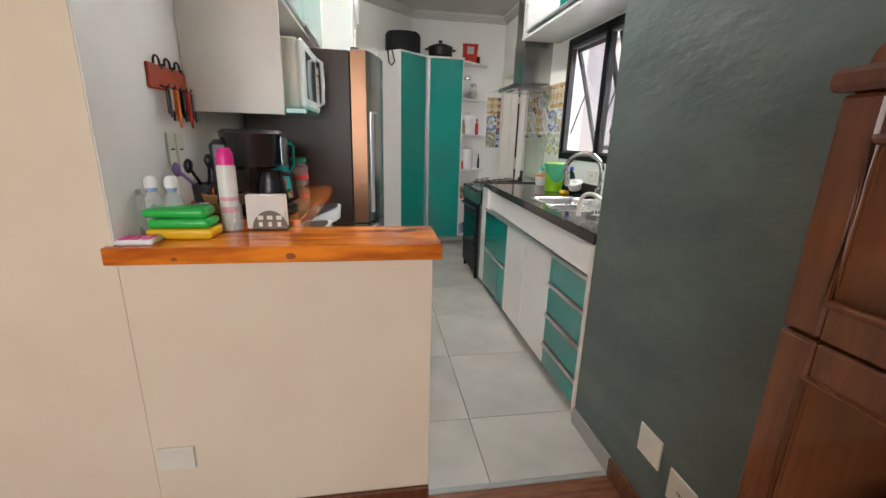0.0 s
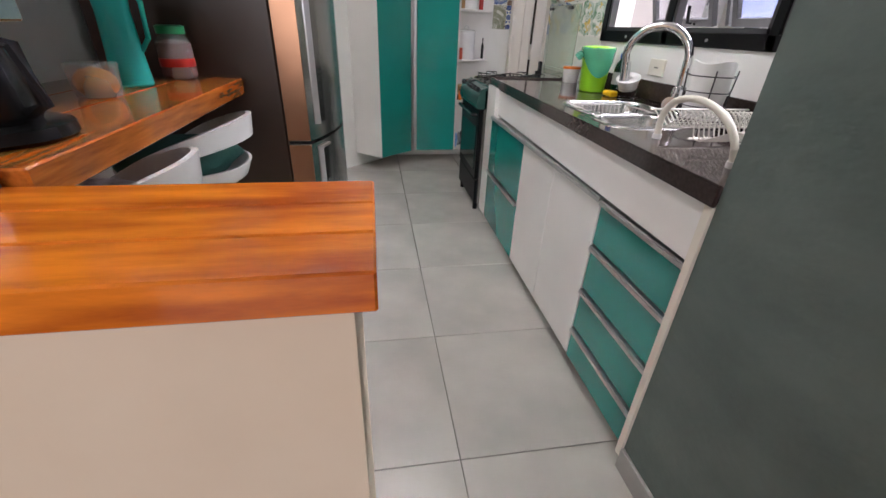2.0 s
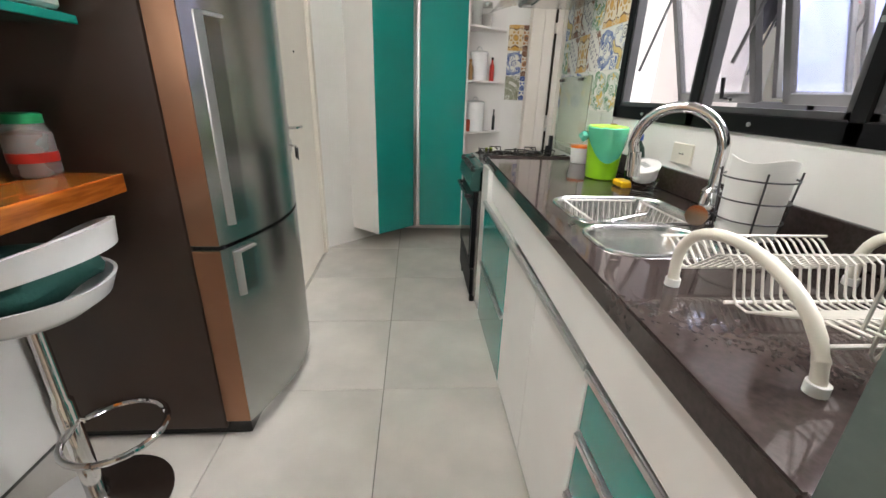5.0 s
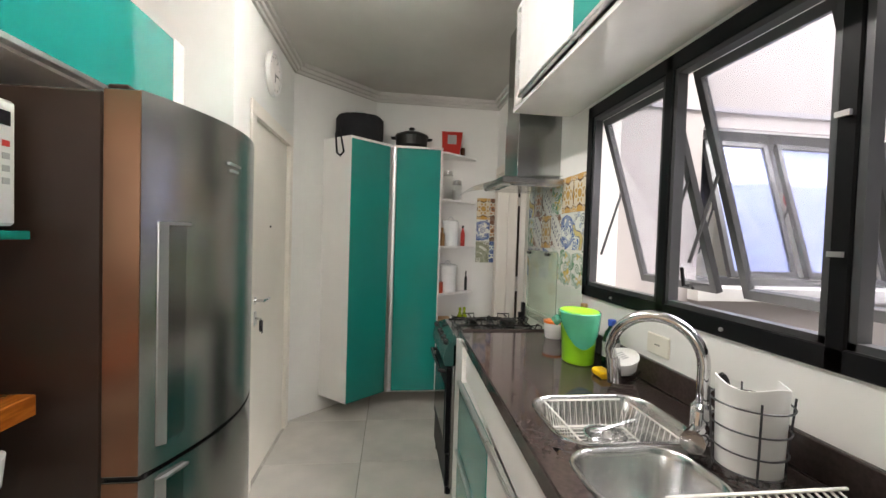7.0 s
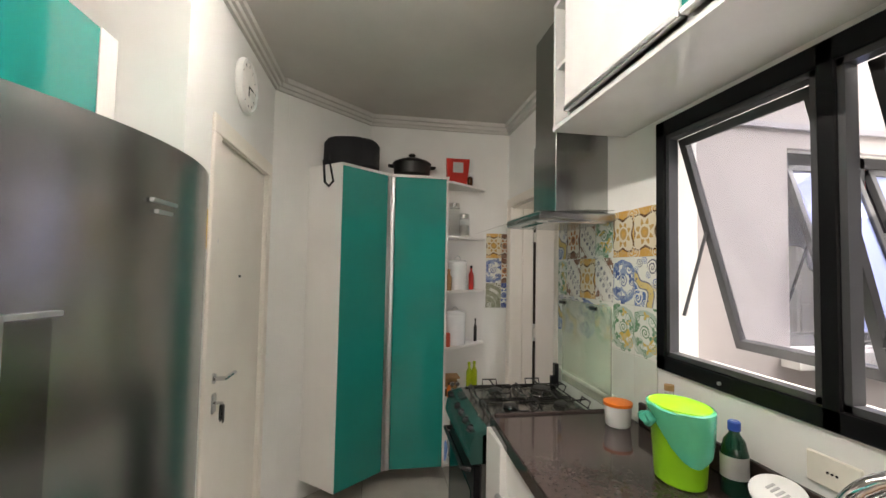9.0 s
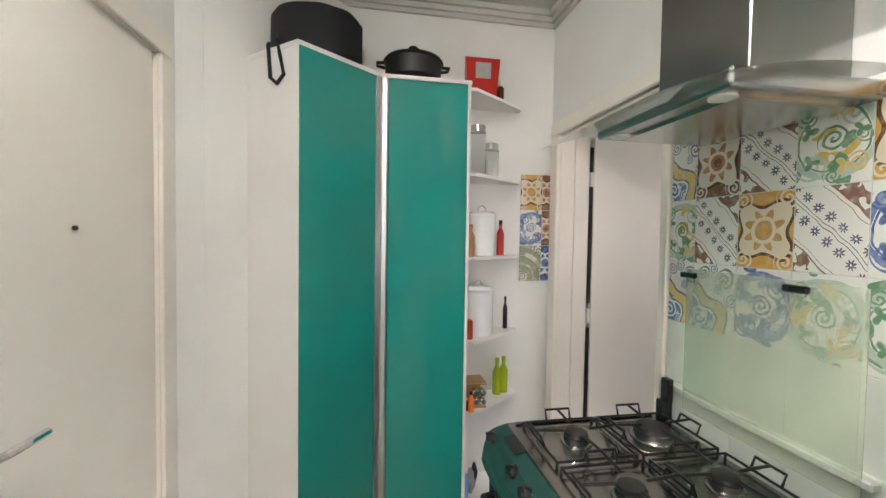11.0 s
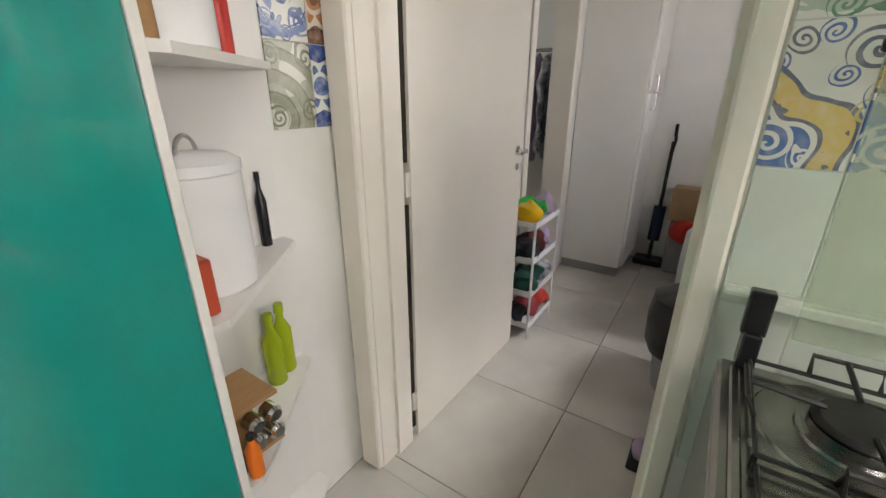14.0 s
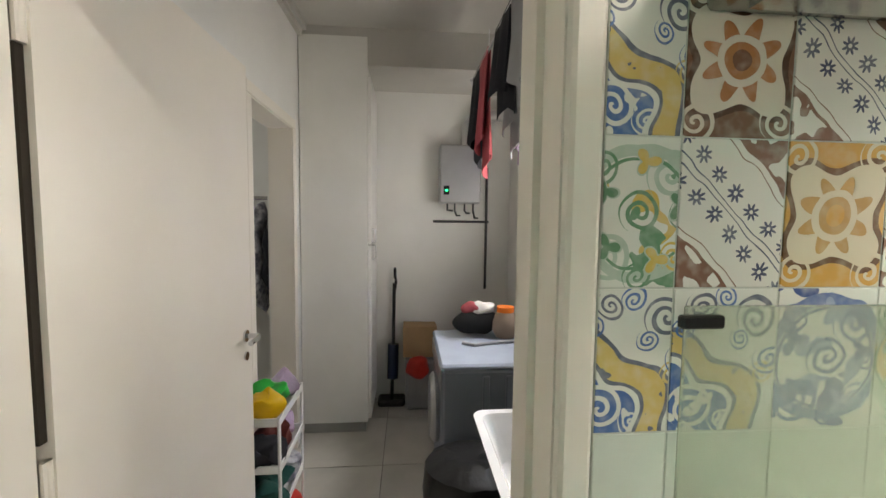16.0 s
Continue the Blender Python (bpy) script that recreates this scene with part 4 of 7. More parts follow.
for i in range(21):
    x = 1.002 + i * 0.0163
    part("wire", tube(B(), [(x, y, z) for y, z in PROFILE], 0.0023, 5), M["wire"], rk)
for y, z in ((1.917, 1.0285), (1.857, 0.984), (1.718, 0.982), (1.582, 1.026), (1.555, 1.008)):
    part("rail", tube(B(), [(0.985, y, z), (1.345, y, z)], 0.0033, 6), M["wire"], rk)
for j in range(6):
    x = 1.02 + j * 0.056
    lo = tube(B(), [(x, 1.55, 1.03), (x + 0.002, 1.55, 1.10)] + arc(x + 0.012, 1.55, 1.10, 0.010, 180, 0, (1, 0, 0), (0, 0, 1), 6) + [(x + 0.026, 1.55, 1.0), (x + 0.034, 1.55, 0.99), (x + 0.042, 1.55, 1.0), (x + 0.044, 1.55, 1.01)], 0.0025, 6)
    part("cutlery_loop", lo, M["wire"], rk)

moved(rk, -0.046, -0.04)

# things on the worktop
bk = thing("compost_bin", "lime green lidded bin lined with a turquoise bag", "bin", (1.27, 2.93, 0.953))
part("body", lathe(B(), 1.27, 2.93, 0.953, [(0.062, 0), (0.066, 0.004), (0.078, 0.19), (0.08, 0.195)], sx=0.95, sy=1.15), M["lime"], bk)
ld = lathe(B(), 1.27, 2.93, 1.148, [(0.083, 0), (0.086, 0.004), (0.086, 0.018), (0.08, 0.026), (0.03, 0.03)], sx=0.95, sy=1.15)
part("lid", ld, M["lime"], bk)
bg = lathe(B(), 1.27, 2.93, 1.128, [(0.081, 0.0), (0.084, 0.008), (0.0875, 0.03), (0.088, 0.04), (0.084, 0.043)], n=48, sx=0.97, sy=1.17)
for v in bg.verts:
    f = max(0.0, math.cos(math.atan2(v.co.y - 2.93, v.co.x - 1.27) + 1.85)) ** 2.2
    if v.co.z < 1.14:
        v.co.z -= 0.10 * f
        v.co.y -= 0.008 * f
rumple(bg, 0.004, 40)
lump(bg, 1.176, 2.95, 1.13, 0.018, 0.03, 0.02, 0.010, 50, 2)
part("bag", bg, M["bag"], bk, "turquoise plastic liner bag")
sp = thing("detergent_bottle", "dark green detergent bottle with a blue cap", "bottle", (1.372, 2.845, 0.953))
part("body", lathe(B(), 1.372, 2.845, 0.953, [(0.03, 0), (0.034, 0.006), (0.034, 0.11), (0.026, 0.145), (0.013, 0.165), (0.013, 0.175)]), M["darkglass"], sp)
part("cap", lathe(B(), 1.372, 2.845, 1.126, [(0.016, 0), (0.016, 0.022), (0.012, 0.026)]), mat("blue_cap", (0.03, 0.09, 0.45), 0.3), sp)
part("label", lathe(B(), 1.372, 2.845, 1.0, [(0.0347, 0), (0.0347, 0.06)]), M["white_print"], sp, "pale paper label")
tb2 = thing("margarine_tub", "white lidded plastic tub on a clear tub", "tub", (1.335, 2.685, 0.953))
tilt = Matrix.Translation((1.335, 2.685, 1.0)) @ Matrix.Rotation(radians(-18), 4, "Y") @ Matrix.Rotation(radians(14), 4, "X")
part("lower_tub", lathe(B(), 1.335, 2.685, 0.954, [(0.04, 0), (0.052, 0.04), (0.056, 0.042)]), M["clear"], tb2)
part("tub", lathe(B(), 0, 0, 0, [(0.042, 0), (0.052, 0.045)], m=tilt), M["plastic"], tb2)
lidm = part("lid", lathe(B(), 0, 0, 0.045, [(0.056, 0), (0.057, 0.008), (0.05, 0.011), (0.02, 0.010)], m=tilt), M["plastic"], tb2)
pr = B()
for i in range(4):
    box(pr, -0.012, 0.012, -0.02 + i * 0.012, -0.014 + i * 0.012, 0.056, 0.0575, 0, tilt)
part("print", pr, M["white_print"], lidm, "illegible dark print")
spg = solid("sponge", rumple(box(B(), 1.245, 1.295, 2.66, 2.74, 0.954, 0.98, 0.006), 0.003, 60), M["yellow"], "yellow and green kitchen sponge", "sponge")
pot = thing("cream_pot", "white plastic pot with an orange lid", "pot", (1.32, 3.30, 0.953))
part("body", lathe(B(), 1.32, 3.30, 0.953, [(0.042, 0), (0.046, 0.005), (0.052, 0.08)]), M["plastic"], pot)
part("label", lathe(B(), 1.32, 3.30, 0.975, [(0.0465, 0), (0.0505, 0.04)]), M["yellow"], pot)
part("lid", lathe(B(), 1.32, 3.30, 1.033, [(0.054, 0), (0.055, 0.012), (0.03, 0.014)]), M["orange"], pot)
gb = thing("glass_bottle", "small clear glass bottle with a cork", "bottle", (1.375, 3.08, 0.953))
part("body", lathe(B(), 1.375, 3.08, 0.953, [(0.03, 0), (0.034, 0.01), (0.034, 0.13), (0.014, 0.17), (0.014, 0.2)]), M["clear"], gb)
part("cork", cyl(B(), 1.375, 3.08, 1.153, 1.172, 0.016), M["card"], gb)

for ob in (bk, sp, tb2):
    moved(ob, -0.01, -0.04)


def outlet(name, x, y, z, w, h, facing, label):
    ob = thing(name, label, "outlet", (x, y, z))
    bm, hol = B(), B()
    if facing == "-x":
        box(bm, x - 0.009, x, y - w / 2, y + w / 2, z - h / 2, z + h / 2, 0.003)
        for dy in (-0.01, 0, 0.01):
            cyl(hol, 0, 0, -0.0012, 0.0012, 0.003, n=8, m=Matrix.Translation((x - 0.0095, y + dy, z)) @ Matrix.Rotation(radians(90), 4, "Y"))
    else:
        box(bm, x - w / 2, x + w / 2, y - 0.009, y, z - h / 2, z + h / 2, 0.003)
        for dx in (-0.01, 0, 0.01):
            cyl(hol, 0, 0, -0.0012, 0.0012, 0.003, n=8, m=Matrix.Translation((x + dx, y - 0.0095, z)) @ Matrix.Rotation(radians(90), 4, "X"))
    pl = part("plate", bm, M["ivory"], ob)
    if name == "outlet":
        part("sockets", hol, M["blackplastic"], pl)
    return ob


outlet("outlet", 1.43, 2.60, 1.10, 0.12, 0.075, "-x", "white outlet plate above the splashback")
outlet("outlet", 1.43, 1.70, 1.11, 0.12, 0.075, "-x", "white outlet plate above the splashback")
outlet("cover_plate", -0.815, 1.0135, 0.288, 0.115, 0.085, "-y", "blank cream cover plate low on the bar wall")
outlet("switch_plate", 0.80, 0.838, 0.312, 0.116, 0.114, "-x", "white blank plate low on the green wall")
outlet("outlet", 0.80, 0.672, 0.265, 0.116, 0.114, "-x", "white outlet plate low on the green wall")

# upper cabinets on the window side
up = thing("upper_cabinet", "white wall cabinets over the window with lift-up doors", "cabinet", (1.25, 2.4, 2.165))
for nm, bx_ in (("bottom_board", (1.09, 1.43, 1.37, 3.42, 2.165, 2.185)), ("top_board", (1.09, 1.43, 1.37, 3.42, 2.70, 2.72)), ("back_board", (1.41, 1.43, 1.37, 3.42, 2.185, 2.70)), ("niche_shelf", (1.10, 1.41, 3.283, 3.402, 2.43, 2.445))):
    part(nm, box(B(), *bx_), M["whitegloss"], up)
for y in (1.37, 2.01, 2.63, 3.265, 3.402):
    part("divider", box(B(), 1.092, 1.41, y, y + 0.018, 2.185, 2.70), M["whitegloss"], up)
for a, b, mm in ((2.652, 3.268, "whitegloss"), (2.03, 2.645, "teal"), (1.385, 2.023, "whitegloss")):
    d = part("door", box(B(), 1.07, 1.088, a, b, 2.215, 2.72, 0.002), M[mm], up)
    hb = box(B(), 1.064, 1.09, a, b, 2.195, 2.213, 0.003)
    part("handle", hb, M["alu"], d, "aluminium pull profile")

moved(up, 0.002, 0, -0.01)

# extractor hood
hood = thing("extractor_hood", "stainless steel chimney hood with a curved glass visor", "extractor hood", (1.3, 3.69, 1.78))
part("chimney", box(B(), 1.17, 1.428, 3.53, 3.79, 1.83, CEIL - 0.001, 0.003), M["steel"], hood)
part("chimney_sleeve", box(B(), 1.165, 1.428, 3.525, 3.795, 1.83, 2.2, 0.003), M["steel"], hood)
bo = B()
box(bo, 1.06, 1.428, 3.46, 3.92, 1.785, 1.825, 0.006)
part("body", bo, M["steel"], hood)
vz = B()
prev = None
for i in range(15):
    u = i / 14
    x = 1.40 - 0.52 * u
    z = 1.832 - 0.085 * u ** 2.6
    hw = 0.275 - 0.03 * u ** 3
    row = [vz.verts.new((x, 3.69 - hw, z)), vz.verts.new((x, 3.69 + hw, z))]
    if prev:
        vz.faces.new((prev[0], prev[1], row[1], row[0]))
    prev = row
bmesh.ops.solidify(vz, geom=vz.faces[:], thickness=0.006)
part("visor", vz, M["glassgreen"], hood, "curved greenish glass visor")
part("filter", box(B(), 1.12, 1.40, 3.5, 3.88, 1.778, 1.786), M["inox"], hood)
for yy in (3.52, 3.86):
    part("lamp", cyl(B(), 1.10, yy, 1.780, 1.786, 0.026), M["lampoff"], hood)
for i in range(4):
    part("button", cyl(B(), 0, 0, -0.003, 0.003, 0.007, n=10, m=Matrix.Translation((1.058, 3.63 + 0.04 * i, 1.805)) @ Matrix.Rotation(radians(90), 4, "Y")), M["chrome"], hood)

moved(hood, 0, 0.025)

# stove
stv = thing("stove", "four burner gas stove with steel top and teal glass front", "stove", (1.05, 3.8, 0))
Y0, Y1 = 3.468, 4.057
XF0, XB = 0.80, 1.372
part("body", box(B(), XF0 + 0.01, XB, Y0, Y1, 0.05, 0.872, 0.004), M["steel"], stv)
for x in (0.81, 1.32):
    for y in (Y0 + 0.05, Y1 - 0.05):
        part("foot", cyl(B(), x, y, 0, 0.052, 0.018), M["blackplastic"], stv)
part("oven_door", box(B(), XF0 - 0.02, XF0 + 0.009, Y0 + 0.004, Y1 - 0.004, 0.25, 0.74, 0.006), M["black"], stv)
part("door_glass", box(B(), XF0 - 0.024, XF0 - 0.018, Y0 + 0.05, Y1 - 0.05, 0.31, 0.62, 0.003), mat("dark_oven_glass", (0.004, 0.03, 0.026), 0.06, scale=3, rough_var=0.01), stv, "dark reflective oven glass")
part("warming_drawer", box(B(), XF0 - 0.015, XF0 + 0.009, Y0 + 0.004, Y1 - 0.004, 0.06, 0.24, 0.006), M["black"], stv)
part("oven_handle", tube(B(), [(XF0 - 0.02, Y0 + 0.06, 0.70), (XF0 - 0.055, Y0 + 0.07, 0.705), (XF0 - 0.055, Y1 - 0.07, 0.705), (XF0 - 0.02, Y1 - 0.06, 0.70)], 0.011, 10), M["blackplastic"], stv)
pn = prism(B(), [(XF0 + 0.035, 0.0), (XF0 - 0.035, 0.0), (XF0 - 0.045, 0.03), (XF0 - 0.036, 0.085), (XF0 - 0.012, 0.128), (XF0 + 0.035, 0.142)], Y0, Y1)
bmesh.ops.transform(pn, matrix=Matrix(((1, 0, 0, 0), (0, 0, 1, 0), (0, 1, 0, 0.75), (0, 0, 0, 1))), verts=pn.verts[:])
part("control_panel", pn, mat("teal_grey_panel", (0.045, 0.125, 0.108), 0.2, 0.5, scale=2, bump_scale=4, rough_var=0.02), stv)
for yy in (3.55, 3.645, 3.74, 3.835, 4.022):
    mk = Matrix.Translation((XF0 - 0.018, yy, 0.866)) @ Matrix.Rotation(radians(-60), 4, "Y")
    kb = lathe(B(), 0, 0, 0, [(0.019, 0), (0.019, 0.005), (0.016, 0.016), (0.013, 0.019)], m=mk)
    box(kb, -0.0035, 0.0035, -0.015, 0.015, 0.014, 0.024, 0.002, mk)
    part("knob", kb, M["blackplastic"], stv, "black turning knob")
part("display", box(B(), -0.018, 0.018, -0.05, 0.05, 0.0, 0.003, 0, Matrix.Translation((XF0 + 0.018, 3.928, 0.8895)) @ Matrix.Rotation(radians(-14), 4, "Y")), M["blackplastic"], stv)
HT = 0.896
part("cooktop", box(B(), XF0 + 0.03, XB, Y0, Y1, 0.873, HT, 0.006), M["hob"], stv, "stainless steel hob top")
for a, b in ((Y0 + 0.004, Y0 + 0.02), (Y1 - 0.03, Y1 - 0.016)):
    part("cooktop_rim", box(B(), XF0 + 0.06, XB - 0.03, a, b, HT, HT + 0.008, 0.003), M["hob"], stv)
BX, BY = (0.995, 1.245), (3.645, 3.90)
for bx in BX:
    for by in BY:
        br = 0.052 if (bx > 1 and by > 3.8) else 0.034
        part("burner_well", lathe(B(), bx, by, HT, [(0.115, 0.0), (0.112, 0.003), (0.10, 0.002)], n=32), M["hob"], stv)
        br_ob = part("burner", lathe(B(), bx, by, HT, [(br * 1.3, 0.002), (br * 1.25, 0.006), (br * 1.05, 0.008), (br * 1.05, 0.022), (br * 0.6, 0.022)]), M["hob"], stv)
        part("burner_cap", lathe(B(), bx, by, HT + 0.022, [(br, 0), (br * 1.04, 0.004), (br * 0.9, 0.012), (br * 0.4, 0.014)]), M["iron"], br_ob)
        gr = B()
        z, hw = HT + 0.016, 0.115
        c4 = [(bx - hw, by - hw), (bx + hw, by - hw), (bx + hw, by + hw), (bx - hw, by + hw)]
        tube(gr, [(px, py, z) for px, py in c4], 0.004, 6, True)
        for ux, uy in ((1, 0), (-1, 0), (0, 1), (0, -1)):
            e = Vector((bx + ux * hw, by + uy * hw, z))
            s_ = Vector((-uy, ux, 0)) * 0.04
            k_ = Vector((ux, uy, 0)) * 0.012
            tube(gr, [e - s_, e - s_ + k_ + Vector((0, 0, 0.03)), e + s_ + k_ + Vector((0, 0, 0.03)), e + s_], 0.004, 6)
            tube(gr, [e + k_ + Vector((0, 0, 0.03)), Vector((bx + ux * 0.04, by + uy * 0.04, z + 0.024))], 0.004, 6)
        for px, py in c4:
            tube(gr, [(px, py, z), (px, py, HT)], 0.004, 6)
        part("pan_support", gr, M["iron"], stv, "black wire pan support")
lidg = part("lid", box(B(), 1.398, 1.404, Y0 + 0.01, Y1 - 0.09, HT + 0.05, 1.40, 0.002), M["lidglass"], stv, "raised clear glass lid")
pane_clear(lidg)
hb = box(B(), 1.355, 1.40, Y1 - 0.05, Y1 - 0.024, HT - 0.01, HT + 0.06, 0.003)
box(hb, 1.375, 1.398, Y1 - 0.055, Y1 - 0.02, HT + 0.05, HT + 0.13, 0.003)
part("lid_hinge", hb, M["blackplastic"], stv, "black plastic lid hinge")
for yy in (3.62, 3.95):
    part("lid_bumper", box(B(), 1.385, 1.398, yy - 0.03, yy + 0.03, 1.372, 1.39, 0.003), M["blackplastic"], lidg)
dbr = thing("dish_brush", "black dish brush standing by the faucet", "brush", (1.385, 2.27, 0.953))
part("handle", tube(B(), [(1.385, 2.27, 0.955), (1.385, 2.265, 1.06)], 0.008, 8), M["blackplastic"], dbr)
part("head", lump(B(), 1.385, 2.263, 1.085, 0.012, 0.02, 0.03, 0.003, 30, 1, 2), M["blackplastic"], dbr)

# ---- tall corner cabinet ----
tall = thing("tall_cabinet", "tall wall-hung corner cabinet with two glossy teal doors", "cabinet", (0.45, 4.85, 0.13))
TZ0, TZ1 = 0.13, 2.215
p_tl, p_tm, p_tr = Vector((0.123, 4.469)), Vector((0.44, 4.738)), Vector((0.864, 4.738))
part("body", prism(B(), [(0.110, 4.485), (0.43, 4.758), (0.864, 4.758), (0.864, 5.045), (0.285, 5.045), (-0.135, 4.69)], TZ0, TZ1), M["white"], tall)
part("side_panel", prism(B(), [(0.123, 4.469), (0.137, 4.481), (-0.12, 4.716), (-0.138, 4.700)], TZ0, TZ1 + 0.004), M["white"], tall, "white side panel")
part("top_panel", prism(B(), [(0.121, 4.467), (0.441, 4.734), (0.87, 4.734), (0.87, 5.045), (0.285, 5.045), (-0.135, 4.69)], TZ1, TZ1 + 0.018), M["white"], tall)
u1 = (p_tm - p_tl).normalized()
n1 = Vector((u1.y, -u1.x))
a, b = p_tl + u1 * 0.003, p_tm - u1 * 0.032
dA = part("door", prism(B(), [tuple(a + n1 * 0.006), tuple(b + n1 * 0.006), tuple(b - n1 * 0.012), tuple(a - n1 * 0.012)], TZ0 + 0.004, TZ1 - 0.003), M["teal"], tall)
e = p_tm - u1 * 0.006
part("handle", prism(B(), [tuple(b + n1 * 0.010), tuple(e + n1 * 0.014), tuple(e - n1 * 0.01), tuple(b - n1 * 0.01)], TZ0 + 0.004, TZ1 - 0.003), M["alu"], dA, "full height aluminium pull")
dB = part("door", box(B(), 0.475, 0.850, 4.732, 4.750, TZ0 + 0.004, TZ1 - 0.003, 0.002), M["teal"], tall)
part("handle", box(B(), 0.443, 0.474, 4.716, 4.752, TZ0 + 0.004, TZ1 - 0.003, 0.006), M["alu"], dB, "full height aluminium pull")
part("edge_panel", box(B(), 0.851, 0.866, 4.730, 5.045, TZ0, TZ1 + 0.002, 0.001), M["white"], tall)

shf = thing("corner_shelf", "white open corner shelf with slanted boards", "shelf", (1.0, 4.95, 0.13))
part("back_panel", box(B(), 0.867, 1.215, 5.033, 5.047, TZ0, TZ1), M["white"], shf)
SH = []
for z in (0.145, 0.616, 0.975, 1.39, 1.80, 2.205):
    SH.append(z)
    part("board", prism(B(), [(0.867, 4.745), (0.90, 4.745), (1.213, 4.985), (1.213, 5.032), (0.867, 5.032)], z - 0.016, z), M["white"], shf)


# ---- bar and counter ----
bart = thing("bar_counter", "thick varnished orange pine bar top of three planks", "bar top", (-0.43, 1.15, 0.975))
for y0, y1, s in ((0.986, 1.077, 0.0), (1.0785, 1.169, 0.0), (1.1705, 1.262, 0.0)):
    pb = box(B(), -0.905, 0.058, y0, y1, 0.968, 1.019, 0.003)
    part("plank", pb, M["bar"], bart)
for x, z, r in ((-0.40, 0.988, 0.010), (-0.72, 0.984, 0.006)):
    kn = lathe(B(), 0, 0, 0, [(r, 0), (r * 0.9, 0.0012), (r * 0.3, 0.0015)], m=Matrix.Translation((x, 0.9864, z)) @ Matrix.Rotation(radians(90), 4, "X") @ Matrix.Diagonal((1.5, 1, 1, 1)))
    part("knot", kn, M["knot"], bart)
ctr = thing("wood_counter", "varnished pine counter along the wall to the fridge", "counter", (-0.67, 1.85, 1.022))
for x0, x1 in ((-0.928, -0.77), (-0.7685, -0.60), (-0.5985, -0.415)):
    part("plank", box(B(), x0, x1, 1.264, 2.365, 0.988, 1.043, 0.003), M["bar_y"], ctr)

# ---- fridge ----
fr = thing("fridge", "dark steel bottom-freezer fridge with bowed doors", "fridge", (-0.55, 2.76, 0))
part("body", box(B(), -0.90, -0.292, 2.40, 3.12, 0.04, 1.818, 0.006), M["fridgeside"], fr)
part("base", box(B(), -0.88, -0.21, 2.42, 3.10, 0.0, 0.06, 0.004), M["blackplastic"], fr)


def bowed(z0, z1, top=0.0):
    bm = B()
    k = 18
    front = []
    for i in range(k + 1):
        u = i / k
        y = 2.402 + 0.716 * u
        x = -0.200 + 0.105 * math.sin(math.pi * u * 0.86) ** 0.9
        front.append((x, y))
    front[-1] = (-0.175, 3.118)
    prism(bm, [(-0.288, 2.402)] + front + [(-0.288, 3.118)], z0, z1)
    return bm


up_d = part("upper_door", bowed(0.800, 1.825), M["steel"], fr)
lo_d = part("lower_door", bowed(0.075, 0.786), M["steel"], fr)
for z0, z1, ob in ((0.803, 1.822, up_d), (0.078, 0.783, lo_d)):
    part("edge_strip", box(B(), -0.289, -0.200, 2.3985, 2.4015, z0, z1, 0.001), M["bronze"], ob, "brown metallic door edge")
for z0, z1, ob in ((0.86, 1.485, up_d), (0.60, 0.765, lo_d)):
    hb = prism(B(), [(-0.190, 2.445), (-0.176, 2.443), (-0.158, 2.458), (-0.180, 2.460)], z0, z1)
    prism(hb, [(-0.18, 2.46), (-0.158, 2.458), (-0.1345, 2.535), (-0.157, 2.535)], z1 - 0.008, z1)
    part("handle_frame", hb, M["alu"], ob, "recessed grip with a pale rim")
    part("handle_recess", prism(B(), [(-0.18, 2.46), (-0.166, 2.46), (-0.1455, 2.5285), (-0.1595, 2.5285)], z0 + 0.004, z1 - 0.012), M["recess"], ob, "steel patch behind the grip, darkened to read as a shaded recess")
bd2 = B()
for i in range(2):
    box(bd2, -0.1015, -0.0925, 2.70 + 0.02 * i, 2.80 - 0.02 * i, 1.69 - 0.022 * i, 1.698 - 0.022 * i)
part("badge", bd2, M["alu"], up_d, "small raised metal badge")
part("seal", box(B(), -0.288, -0.19, 2.41, 3.11, 0.786, 0.800), M["blackplastic"], fr)
part("hinge_cover", box(B(), -0.285, -0.235, 2.405, 2.46, 1.825, 1.838, 0.004), M["fridgeside"], fr)

# ---- left upper cabinets ----
ul = thing("upper_cabinet", "white wall cabinet with an open microwave niche and teal lift-up doors", "cabinet", (-0.73, 2.05, 1.455))
part("side_panel", box(B(), -0.929, -0.535, 1.718, 1.736, 1.455, 2.62, 0.002), M["beige"], ul, "beige-white end panel")
part("shelf_board", box(B(), -0.929, -0.445, 1.737, 2.385, 1.462, 1.484, 0.002), M["teal"], ul, "teal niche board")
part("back", box(B(), -0.929, -0.92, 1.737, 2.385, 1.485, 2.62), M["white"], ul)
part("divider", box(B(), -0.919, -0.54, 1.737, 2.385, 1.93, 1.948), M["white"], ul)
part("top", box(B(), -0.919, -0.54, 1.737, 2.385, 2.60, 2.62), M["white"], ul)
for z0, z1 in ((1.965, 2.275), (2.285, 2.618)):
    d = part("door", box(B(), -0.553, -0.535, 1.738, 2.384, z0, z1, 0.002), M["teal"], ul)
    part("handle", box(B(), -0.556, -0.528, 1.738, 2.384, z0 - 0.016, z0 - 0.001, 0.002), M["alu"], d)
of = thing("upper_cabinet", "white cabinet over the fridge with a teal lift-up door", "cabinet", (-0.73, 2.85, 1.95))
ob2 = B()
box(ob2, -0.929, -0.555, 2.388, 3.31, 1.955, 1.972)
box(ob2, -0.929, -0.555, 2.388, 3.31, 2.335, 2.352)
box(ob2, -0.929, -0.535, 3.225, 3.312, 1.955, 2.352)
